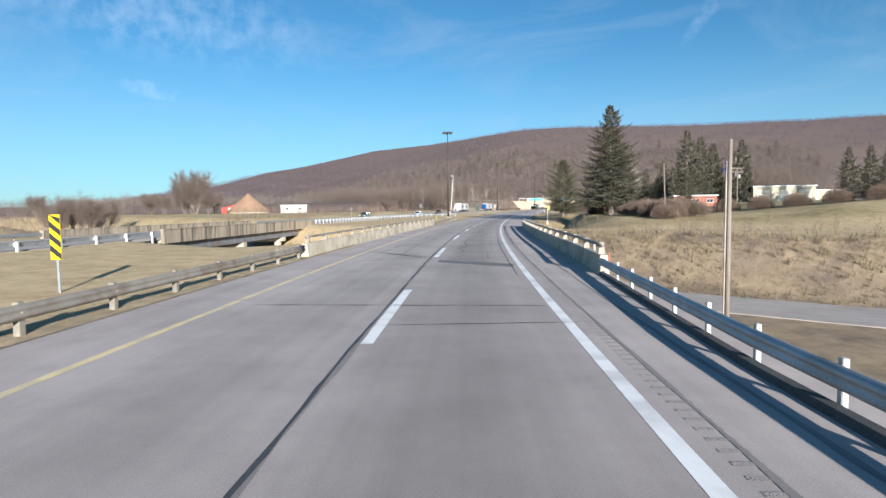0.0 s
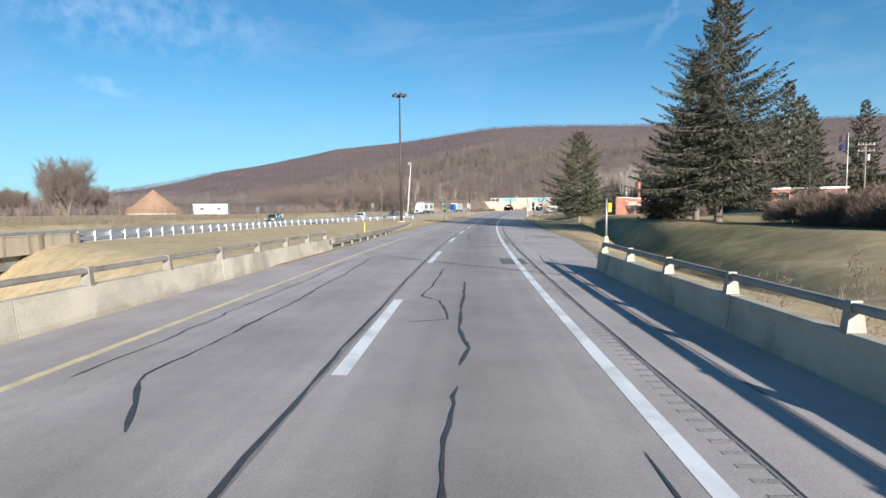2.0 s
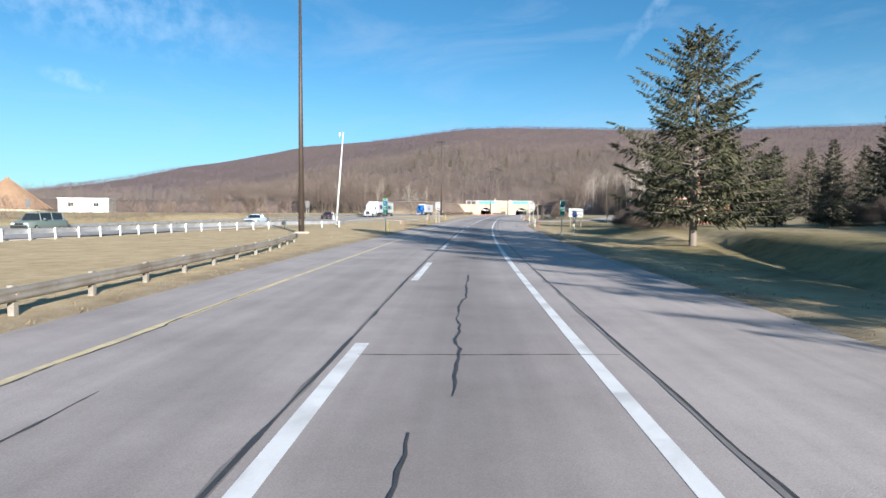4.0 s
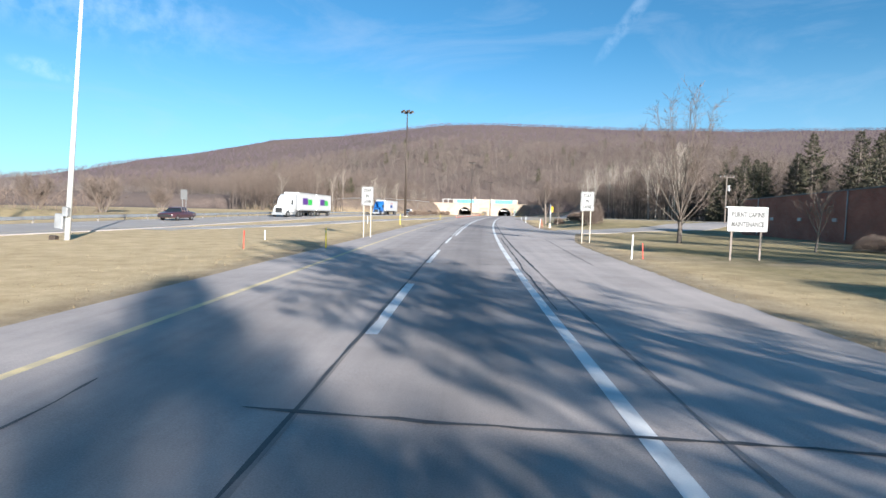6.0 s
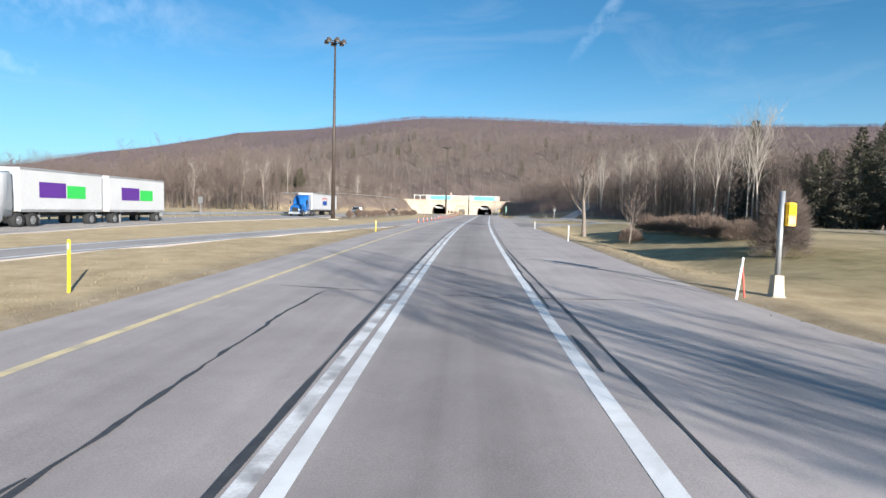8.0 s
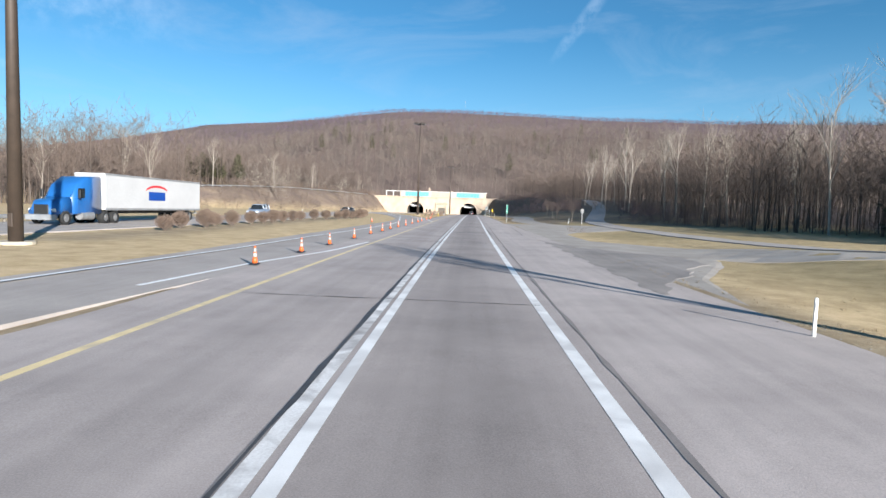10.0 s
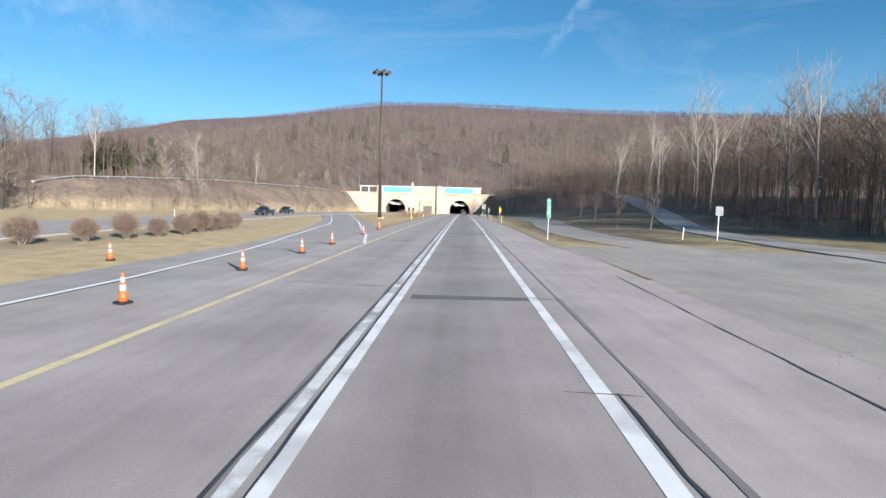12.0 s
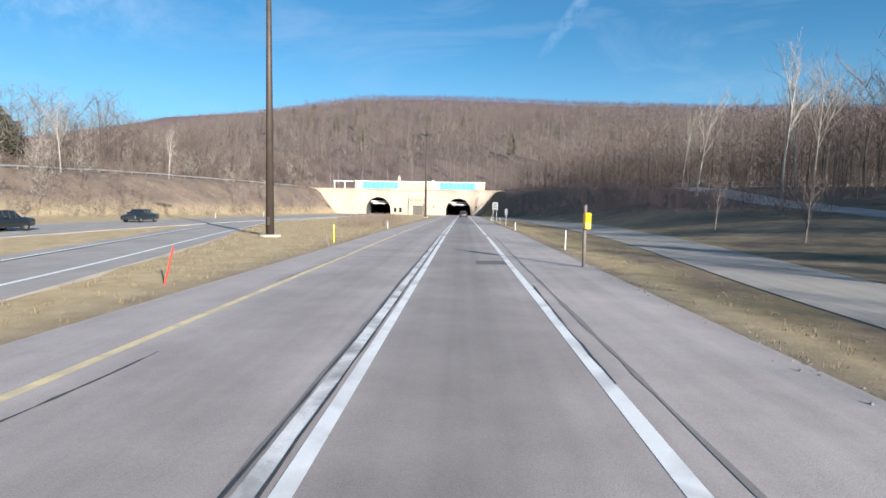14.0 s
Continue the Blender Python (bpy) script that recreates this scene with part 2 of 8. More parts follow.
# ground: dormant straw-coloured turf, greener lawn patches, bare soil
def ground_mat():
    m = bpy.data.materials.new("dormant_turf")
    m.use_nodes = True
    n, l = m.node_tree.nodes, m.node_tree.links
    b = n["Principled BSDF"]
    b.inputs["Roughness"].default_value = 0.95
    b.inputs["Specular IOR Level"].default_value = 0.15
    tc = n.new("ShaderNodeTexCoord")
    zone = n.new("ShaderNodeVertexColor")
    zone.layer_name = "cover"
    zs = n.new("ShaderNodeSeparateColor")
    l.new(zone.outputs["Color"], zs.inputs["Color"])

    def noi(scale, det, rough=0.6):
        q = n.new("ShaderNodeTexNoise")
        q.inputs["Scale"].default_value, q.inputs["Detail"].default_value, q.inputs["Roughness"].default_value = scale, det, rough
        l.new(tc.outputs["Object"], q.inputs["Vector"])
        return q.outputs["Fac"]

    def two(fac, a, c, lo, hi):
        r = n.new("ShaderNodeValToRGB")
        r.color_ramp.elements[0].position, r.color_ramp.elements[0].color = lo, (*a, 1)
        r.color_ramp.elements[1].position, r.color_ramp.elements[1].color = hi, (*c, 1)
        l.new(fac, r.inputs["Fac"])
        return r.outputs["Color"]

    def mixc(fac, a, c):
        q = n.new("ShaderNodeMixRGB")
        l.new(fac, q.inputs["Fac"])
        l.new(a, q.inputs["Color1"])
        l.new(c, q.inputs["Color2"])
        return q.outputs["Color"]

    patch, mid, fine = noi(0.06, 6), noi(0.9, 8, 0.7), noi(14.0, 5, 0.7)
    straw = mixc(two(fine, (0, 0, 0), (1, 1, 1), 0.35, 0.7), two(mid, (0.37, 0.27, 0.15), (0.55, 0.42, 0.245), 0.35, 0.65), two(mid, (0.48, 0.365, 0.21), (0.66, 0.52, 0.32), 0.35, 0.65))
    lawn = mixc(two(fine, (0, 0, 0), (1, 1, 1), 0.35, 0.7), two(mid, (0.105, 0.100, 0.042), (0.22, 0.18, 0.085), 0.35, 0.65), two(mid, (0.145, 0.134, 0.055), (0.28, 0.228, 0.11), 0.35, 0.65))
    wood = mixc(two(fine, (0, 0, 0), (1, 1, 1), 0.35, 0.7), two(mid, (0.105, 0.078, 0.068), (0.165, 0.126, 0.106), 0.35, 0.65), two(mid, (0.13, 0.098, 0.084), (0.20, 0.155, 0.13), 0.35, 0.65))
    soil = mixc(two(fine, (0, 0, 0), (1, 1, 1), 0.35, 0.7), two(mid, (0.16, 0.12, 0.08), (0.26, 0.21, 0.155), 0.35, 0.65), two(mid, (0.20, 0.16, 0.11), (0.33, 0.28, 0.21), 0.35, 0.65))
    lawn_patchy = mixc(two(patch, (0.18, 0.18, 0.18), (0.72, 0.72, 0.72), 0.38, 0.60), lawn, straw)
    col = mixc(zs.outputs["Green"], straw, lawn_patchy)
    col = mixc(zs.outputs["Blue"], col, wood)
    col = mixc(zs.outputs["Red"], col, soil)
    l.new(col, b.inputs["Base Color"])
    bp = n.new("ShaderNodeBump")
    bp.inputs["Strength"].default_value, bp.inputs["Distance"].default_value = 0.7, 0.06
    l.new(fine, bp.inputs["Height"])
    l.new(bp.outputs["Normal"], b.inputs["Normal"])
    MATS["ground"] = m
    return m


ASPHALT = asphalt_mat("worn_asphalt", (0.445, 0.39, 0.363), (0.268, 0.234, 0.218))
ASPHALT_2 = asphalt_mat("older_asphalt", (0.43, 0.385, 0.352), (0.27, 0.241, 0.221), lanes=False)
BROKEN = asphalt_mat("broken_asphalt", (0.35, 0.312, 0.282), (0.17, 0.152, 0.14), lanes=False)
GRAVEL = asphalt_mat("pale_service_paving", (0.43, 0.385, 0.335), (0.255, 0.226, 0.196), lanes=False)
TURF = ground_mat()
TAR = mat("crack_sealant", (0.075, 0.070, 0.069), (0.040, 0.038, 0.038), rough=0.6, scale=6, fine=60)
PATCH = mat("dark_patch", (0.165, 0.153, 0.148), (0.115, 0.107, 0.104), rough=0.8, scale=2, fine=60)
WHITE_PAINT = mat("white_road_paint", (0.84, 0.83, 0.81), (0.75, 0.74, 0.72), rough=0.7, scale=2.3, fine=60, stain=(0.36, 0.34, 0.33), stain_scale=0.9, stain_amt=0.5)
WORN_PAINT = mat("worn_road_paint", (0.80, 0.79, 0.77), (0.60, 0.58, 0.56), rough=0.7, scale=2.0, fine=30, stain=(0.24, 0.22, 0.21), stain_scale=1.3, stain_amt=0.85)
FRESH_PAINT = mat("bright_road_paint", (0.86, 0.86, 0.85), (0.76, 0.76, 0.75), rough=0.6, scale=5, fine=35)
YELLOW_PAINT = mat("yellow_road_paint", (0.78, 0.63, 0.34), (0.62, 0.50, 0.28), rough=0.7, scale=2.3, fine=45, stain=(0.36, 0.32, 0.27), stain_scale=1.5, stain_amt=0.55)
CONCRETE = mat("weathered_concrete", (0.50, 0.44, 0.34), (0.36, 0.32, 0.25), rough=0.9, scale=0.9, fine=25, stain=(0.17, 0.14, 0.10), stain_scale=0.7, stain_amt=0.55)
PORTAL_STONE = mat("portal_limestone", (0.47, 0.375, 0.285), (0.39, 0.31, 0.235), rough=0.9, scale=0.35, fine=9, stain=(0.27, 0.21, 0.16), stain_scale=0.18, stain_amt=0.45)
STAINED = mat("streaked_concrete", (0.40, 0.33, 0.24), (0.29, 0.24, 0.18), rough=0.9, scale=0.8, fine=20, stain=(0.06, 0.05, 0.04), stain_scale=1.4, stain_amt=0.85, stretch=(1, 1, 0.08))
GALV = mat("galvanised_steel", (0.42, 0.43, 0.44), (0.30, 0.31, 0.32), rough=0.5, metal=0.55, scale=2, fine=30, stain=(0.22, 0.18, 0.14), stain_scale=1.1, stain_amt=0.35)
GALV_OLD = mat("dull_rail_steel", (0.34, 0.31, 0.265), (0.25, 0.225, 0.19), rough=0.65, metal=0.35, scale=2, fine=30, stain=(0.13, 0.085, 0.05), stain_scale=0.9, stain_amt=0.6)
DARK_STEEL = mat("brown_mast_steel", (0.075, 0.055, 0.042), (0.05, 0.038, 0.03), rough=0.6, metal=0.3, scale=2, fine=30)
GIRDER = mat("girder_paint", (0.20, 0.21, 0.22), (0.13, 0.13, 0.14), rough=0.6, scale=1, fine=20, stain=(0.12, 0.07, 0.04), stain_scale=0.8)
WOOD_POLE = mat("weathered_pole_wood", (0.25, 0.21, 0.18), (0.15, 0.125, 0.105), rough=0.9, scale=3, fine=30, stretch=(4, 4, 0.3))
POST_WOOD = mat("guardrail_block_wood", (0.25, 0.22, 0.18), (0.165, 0.146, 0.12), rough=0.9, scale=5, fine=30, vary=0.15)
WHITE = mat("white_enamel", (0.62, 0.62, 0.60), (0.53, 0.53, 0.51), rough=0.45, scale=3, fine=20)
SIGN_WHITE = mat("white_sign_sheeting", (0.37, 0.37, 0.36), (0.32, 0.32, 0.31), rough=0.7, spec=0.15, scale=2, fine=15)
SIGN_GREEN = mat("green_sign_sheeting", (0.0, 0.20, 0.135), (0.0, 0.16, 0.105), rough=0.7, spec=0.15, scale=2, fine=15)
SIGN_BLUE = mat("blue_sign_sheeting", (0.01, 0.09, 0.40), (0.01, 0.07, 0.32), rough=0.7, spec=0.15, scale=2, fine=15)
SIGN_RED = mat("red_sign_sheeting", (0.45, 0.03, 0.03), (0.36, 0.02, 0.02), rough=0.7, spec=0.15)
SIGN_YELLOW = mat("yellow_sign_sheeting", (0.75, 0.50, 0.01), (0.66, 0.43, 0.01), rough=0.7, spec=0.15)
CALL_YELLOW = mat("call_box_enamel", (0.72, 0.40, 0.015), (0.60, 0.33, 0.01), rough=0.4)
BLACK = mat("black_paint", (0.02, 0.02, 0.02), (0.014, 0.014, 0.014), rough=0.5)
ORANGE = mat("cone_orange", (0.75, 0.13, 0.02), (0.60, 0.10, 0.02), rough=0.5, scale=4, fine=20, stain=(0.2, 0.1, 0.06), stain_scale=5, stain_amt=0.4)
RED_POST = mat("red_marker", (0.60, 0.06, 0.03), (0.5, 0.05, 0.025), rough=0.6)
CREAM = mat("cream_block_wall", (0.42, 0.37, 0.28), (0.33, 0.29, 0.215), rough=0.9, scale=0.8, fine=10)
TEAL = mat("teal_enamel_panel", (0.13, 0.44, 0.50), (0.09, 0.36, 0.43), rough=0.5, scale=0.5, fine=6, vary=0.1)
SHINGLE = mat("tan_dome_shingle", (0.315, 0.205, 0.125), (0.25, 0.158, 0.098), rough=0.95, scale=0.6, fine=5, stain=(0.22, 0.13, 0.09), stain_scale=0.3)
BARN_RED = mat("barn_red", (0.42, 0.06, 0.045), (0.34, 0.05, 0.04), rough=0.8)
# lining coloured near black to stand in for the darkness of the bore
TUNNEL_DARK = mat("unlit_bore_lining", (0.10, 0.09, 0.08), (0.06, 0.055, 0.05), rough=0.9)
GLASS_DARK = mat("dark_glazing", (0.02, 0.025, 0.03), (0.015, 0.018, 0.02), rough=0.08, bump=0, spec=0.6)
DOOR_TAN = mat("tan_roller_door", (0.34, 0.29, 0.22), (0.28, 0.24, 0.18), rough=0.7)
RUBBER = mat("tyre_rubber", (0.02, 0.02, 0.02), (0.012, 0.012, 0.012), rough=0.85)
RIM = mat("alloy_rim", (0.5, 0.5, 0.5), (0.4, 0.4, 0.4), rough=0.35, metal=0.8)
LAMP_RED = mat("tail_lamp_red", (0.45, 0.01, 0.01), (0.35, 0.01, 0.01), rough=0.25)
LAMP_CLEAR = mat("clear_lamp", (0.7, 0.7, 0.68), (0.6, 0.6, 0.6), rough=0.2)
TRAILER = mat("white_trailer_panel", (0.47, 0.47, 0.468), (0.41, 0.41, 0.41), rough=0.4, scale=0.6, fine=8)
BARK = mat("grey_brown_bark", (0.20, 0.165, 0.135), (0.115, 0.092, 0.075), rough=0.95, scale=3, fine=18, stretch=(3, 3, 0.5), vary=0.18)
BARK_PALE = mat("pale_sycamore_bark", (0.42, 0.38, 0.325), (0.24, 0.20, 0.165), rough=0.95, scale=1.2, fine=14, vary=0.12)
TWIGS = island_mat("bare_twigs", (0.088, 0.067, 0.056), (0.175, 0.137, 0.115))
TWIGS_PALE = island_mat("pale_twigs", (0.20, 0.172, 0.145), (0.34, 0.30, 0.255))
TWIGS_RED = island_mat("reddish_brush", (0.115, 0.082, 0.064), (0.23, 0.170, 0.130))
BRUSH_MAUVE = island_mat("mauve_brush", (0.072, 0.053, 0.056), (0.145, 0.110, 0.112))
HILL_TWIGS = island_mat("hillside_twigs", (0.098, 0.079, 0.067), (0.184, 0.154, 0.131))
# far ridge woods: the mauve of distance haze is put into the base colour
HAZED_RIDGE_TWIGS = island_mat("haze_tinted_ridge_twigs", (0.089, 0.064, 0.081), (0.151, 0.113, 0.139))
WOOD_TRUNKS = island_mat("wood_trunks", (0.055, 0.044, 0.038), (0.135, 0.112, 0.096))
HILL_TRUNKS = island_mat("hillside_trunks", (0.085, 0.064, 0.054), (0.18, 0.145, 0.122))
PALE_TRUNKS = island_mat("pale_slope_trunks", (0.085, 0.068, 0.058), (0.27, 0.235, 0.20))
HILL_TWIGS_DARK = island_mat("darker_hillside_twigs", (0.075, 0.054, 0.050), (0.145, 0.108, 0.098))
# darker ridge tone, with the same distance haze mixed into its colour
HAZED_RIDGE_TWIGS_DARK = island_mat("darker_haze_tinted_twigs", (0.062, 0.045, 0.058), (0.112, 0.084, 0.102))
NEEDLES = island_mat("spruce_needles", (0.034, 0.037, 0.026), (0.115, 0.105, 0.070))
PINE = island_mat("pine_needles", (0.036, 0.039, 0.021), (0.105, 0.100, 0.056))
WEEDS = island_mat("dry_weeds", (0.085, 0.066, 0.036), (0.21, 0.165, 0.092))
STRAW_BLADES = island_mat("straw_blades", (0.14, 0.104, 0.057), (0.28, 0.217, 0.128))


# ---- mesh helpers ----
class Mesh:
    """Collects corners and faces; boxes, tubes and sheets are added to it."""

    def __init__(self):
        self.v, self.f = [], []

    def add(self, vs, fs):
        o = len(self.v)
        self.v.extend(tuple(p) for p in vs)
        self.f.extend(tuple(i + o for i in q) for q in fs)
        return self

    def box(self, cx, cy, cz, sx, sy, sz, bevel=0.0, m=None):
        """A box by its centre and size; bevel takes the upright and lengthwise edges off."""
        x, y, z, b = sx / 2, sy / 2, sz / 2, bevel
        if b:
            ring = [(-x + b, -y), (x - b, -y), (x, -y + b), (x, y - b), (x - b, y), (-x + b, y), (-x, y - b), (-x, -y + b)]
            inner = [(px * (x - b) / x, py * (y - b) / y) for px, py in ring]
            vs = [(px, py, -z) for px, py in ring] + [(px, py, z - b) for px, py in ring] + [(px, py, z) for px, py in inner]
            fs = [tuple(range(7, -1, -1)), tuple(range(16, 24))]
            for k in range(8):
                j = (k + 1) % 8
                fs += [(k, j, 8 + j, 8 + k), (8 + k, 8 + j, 16 + j, 16 + k)]
        else:
            vs = [(a, c, d) for d in (-z, z) for a, c in ((-x, -y), (x, -y), (x, y), (-x, y))]
            fs = [(3, 2, 1, 0), (4, 5, 6, 7), (0, 1, 5, 4), (1, 2, 6, 5), (2, 3, 7, 6), (3, 0, 4, 7)]
        vs = [Vector(p) + Vector((cx, cy, cz)) for p in vs]
        if m is not None:
            vs = [m @ p for p in vs]
        return self.add(vs, fs)

    def tube(self, p0, p1, r0, r1=None, n=8, caps=True):
        r1 = r0 if r1 is None else r1
        p0, p1 = Vector(p0), Vector(p1)
        d = (p1 - p0)
        if d.length < 1e-6:
            return self
        q = d.to_track_quat("Z", "Y").to_matrix()
        vs = []
        for p, r in ((p0, r0), (p1, r1)):
            for k in range(n):
                a = 2 * math.pi * k / n
                vs.append(p + q @ Vector((r * math.cos(a), r * math.sin(a), 0)))
        fs = [(k, (k + 1) % n, n + (k + 1) % n, n + k) for k in range(n)]
        if caps:
            fs += [tuple(range(n - 1, -1, -1)), tuple(range(n, 2 * n))]
        return self.add(vs, fs)

    def sweep(self, path, profile, closed=True, caps=True):
        """A profile of (across, up) corners carried along world points with their right-hand sides."""
        n = len(profile)
        vs = []
        for p, right in path:
            for a, c in profile:
                vs.append(Vector(p) + Vector(right) * a + Vector((0, 0, c)))
        fs = []
        for i in range(len(path) - 1):
            for k in range(n if closed else n - 1):
                j = (k + 1) % n
                fs.append((i * n + k, (i + 1) * n + k, (i + 1) * n + j, i * n + j))
        if closed and caps:
            e = (len(path) - 1) * n
            fs += [tuple(range(n)), tuple(range(e + n - 1, e - 1, -1))]
        return self.add(vs, fs)

    def mesh(self, name, material=None, smooth=False):
        me = bpy.data.meshes.new(name)
        me.from_pydata([tuple(p) for p in self.v], [], self.f)
        me.validate()
        if material:
            me.materials.append(material)
        if smooth:
            me.polygons.foreach_set("use_smooth", [True] * len(me.polygons))
        me.update()
        return me


def array_mesh(name, v, tri, material, quads=False):
    """A mesh from arrays of corners and of triangles (or quads)."""
    me = bpy.data.meshes.new(name)
    v, tri = np.asarray(v, np.float32), np.asarray(tri, np.int32)
    k = tri.shape[1]
    me.vertices.add(len(v))
    me.vertices.foreach_set("co", v.ravel())
    me.loops.add(tri.size)
    me.loops.foreach_set("vertex_index", tri.ravel())
    me.polygons.add(len(tri))
    me.polygons.foreach_set("loop_start", np.arange(0, tri.size, k, dtype=np.int32))
    me.update(calc_edges=True)
    me.validate()
    me.materials.append(material)
    return me


def thing(name, at_m, label, category, group=""):
    ob = new(name)
    ob.empty_display_size = 0.3
    ob.matrix_world = at_m
    return tagged(ob, label, category, group)


def part(name, shape, material, parent, label="", smooth=False):
    """One mesh object under a thing or a part; shape is a Mesh or ready mesh data."""
    data = shape.mesh(name, material, smooth) if isinstance(shape, Mesh) else shape
    ob = new(name, data)
    ob.parent = parent
    if label:
        tagged(ob, label)
    return ob


def lettering(body, size, material, parent, m, squeeze=1.0, name="lettering", stretch_y=1.0):
    cu = bpy.data.curves.new(name, "FONT")
    cu.body, cu.size, cu.align_x, cu.align_y, cu.extrude = body, size, "CENTER", "CENTER", 0.002
    cu.offset = size * (0.035 if size > 0.3 else 0.012)
    tmp = bpy.data.objects.new(name, cu)
    scene.collection.objects.link(tmp)
    dg = bpy.context.evaluated_depsgraph_get()
    me = bpy.data.meshes.new_from_object(tmp.evaluated_get(dg))
    bpy.data.objects.remove(tmp)
    me.transform(m @ Matrix.Diagonal((squeeze, stretch_y, 1, 1)))
    me.materials.clear()
    me.materials.append(material)
    return part(name, me, material, parent)


def structure(ob, label="", category=""):
    return tagged(ob, label, category, kind="structure")


# ---- the road's own frame: station s along the lane, u to its right ----
HEADING = [(-60, 16.2), (0, 13.36), (25, 11.85), (50, 10.35), (75, 9.0), (100, 7.83), (125, 6.87), (150, 5.9), (175, 4.6), (200, 3.4), (225, 2.4), (250, 1.5), (275, 0.8), (300, 0.3), (330, 0.05), (372, 0.0)]
GRADE = [(-300, -1.8), (120, -1.85), (140, -1.81), (160, -1.71), (180, -1.52), (200, -1.28), (220, -1.01), (240, -0.79), (260, -0.6), (280, -0.47), (300, -0.38), (320, -0.31), (340, -0.21), (372, 0.0), (420, 0.03), (500, -0.3), (590, -0.75)]
S0, S1 = -300, 3000
S_ARR = np.arange(S0, S1 + 1, 1.0)
H_ARR = np.radians(np.interp(S_ARR, [a for a, _ in HEADING], [h for _, h in HEADING]))
dxs, dys = -np.sin(H_ARR), np.cos(H_ARR)
X_ARR = np.concatenate([[0], np.cumsum((dxs[1:] + dxs[:-1]) / 2)])
Y_ARR = np.concatenate([[0], np.cumsum((dys[1:] + dys[:-1]) / 2)])
X_ARR -= np.interp(0, S_ARR, X_ARR)
Y_ARR -= np.interp(0, S_ARR, Y_ARR)


def zr(s):
    return np.interp(s, [a for a, _ in GRADE], [z for _, z in GRADE])


def xy(s, u):
    """World x, y of a station and offset (arrays too); past 120 m from the lane the cross lines run parallel."""
    s, u = np.asarray(s, float), np.asarray(u, float)
    h = np.interp(s, S_ARR, H_ARR)
    near = np.clip(u, -120, 120)
    far = u - near
    a = radians(4.0)
    x = np.interp(s, S_ARR, X_ARR) + np.cos(h) * near + math.cos(a) * far
    y = np.interp(s, S_ARR, Y_ARR) + np.sin(h) * near + math.sin(a) * far
    return x, y


def head(s):
    return float(np.interp(s, S_ARR, H_ARR))


def smooth01(t):
    t = np.clip(t, 0, 1)
    return t * t * (3 - 2 * t)


def lerp(v, knots):
    return np.interp(v, [a for a, _ in knots], [b for _, b in knots])


# lumps: a few crossed sine waves, the same at every build
def lumps(x, y, size, seed=0.0):
    k = 2 * math.pi / size
    return (np.sin(x * k + 1.3 + seed) * np.cos(y * k * 0.83 + 0.4 + seed * 2) + 0.6 * np.sin((x * 0.7 + y) * k * 1.9 + 2.1 + seed)
            + 0.4 * np.cos((y * 0.6 - x) * k * 3.3 + seed * 3)) / 2.0


# opposite carriageway, crossover lane, service roads: centre lines in (s, u), with half widths
OPP = [(-300, -30), (0, -33), (60, -36.5), (110, -38.5), (144, -38.5), (175, -35), (205, -31), (235, -30.5), (270, -32.5), (310, -29.5), (350, -28.5), (400, -32), (440, -34.2), (480, -34), (520, -32.5), (640, -30.8)]
OPP_HALF = 5.6
CROSS = [(204, -24.5), (220, -19.5), (240, -17.2), (256, -14.2), (275, -10.6), (292, -9.3), (330, -8.9), (352, -8.6), (366, -9.6), (380, -12.0), (395, -15.2), (411, -18.8), (428, -23.8), (444, -27.6), (462, -29.3), (520, -30)]
CROSS_HALF = [(204, 1.8), (256, 1.9), (292, 2.7), (352, 2.7), (380, 3.1), (520, 2.8)]
SERVICE = [(345, 16.6), (352, 13.8), (360, 11.3), (372, 10.2), (390, 11.1), (413, 13.6), (445, 15.0), (480, 13.6), (520, 10.8), (560, 8.0)]
HILL_ROAD = [(282, 44), (294, 33), (306, 25.2), (320, 21.6), (334, 20.7), (352, 20.9), (366, 22), (380, 24.2), (392, 26.5), (412, 31.5), (436, 37), (462, 42.5), (500, 46)]
ACCESS = [(311.5, 6.4), (307, 10.5), (301.8, 15.2), (296.5, 21.5), (292, 28), (287, 36.5)]
DRIVE = [(219.5, 6.6), (225.5, 12.6), (230, 18.2), (237, 24.5), (250, 33.8), (270, 44), (289, 48)]
PAD_EDGE = [(284, 7.3), (290, 8.4), (296, 11.5), (300, 13.0), (303, 12.0), (307, 10.0), (312, 9.3), (325, 9.3), (330, 11.0), (333.5, 13.6), (336, 17.5), (339, 20.2), (349, 20.6), (353, 17.5), (357.2, 14.0)]
BROKEN_EDGE = [(286, 6.0), (290, 8.0), (296, 11.2), (299, 11.8), (302.5, 9.4), (306, 7.7), (312, 5.75)]

U_LEFT = [(-300, -8.3), (92, -8.3), (140, -8.6), (200, -7.6), (275, -7.5), (280, -7.2), (600, -7.2)]
U_RIGHT = [(-300, 5.0), (76, 5.0), (84, 6.3), (98, 7.4), (200, 7.2), (204, 7.4), (212, 8.6), (216, 9.3), (221, 9.0), (228, 7.4), (236, 7.0), (280, 7.2), (300, 6.8), (345, 6.3), (357, 5.3), (600, 5.0)]


def cut(s, u):
    """Depth of the valley of the lower road that passes under both carriageways."""
    s0 = 53 - 0.74 * np.clip(u, -140, 140)
    d = s - s0
    left_side = smooth01((d + 20 + 9 * smooth01((-10 - u) / 8)) / 10) * (1 - smooth01((d - 8) / 11))
    right_side = 1 - smooth01((d - 5) / 13)
    right_side = right_side * smooth01((s + 60) / 40)
    w = smooth01((u - 4.2) / 3.0)
    on_bank = smooth01((u - 4.6) / 7.0)
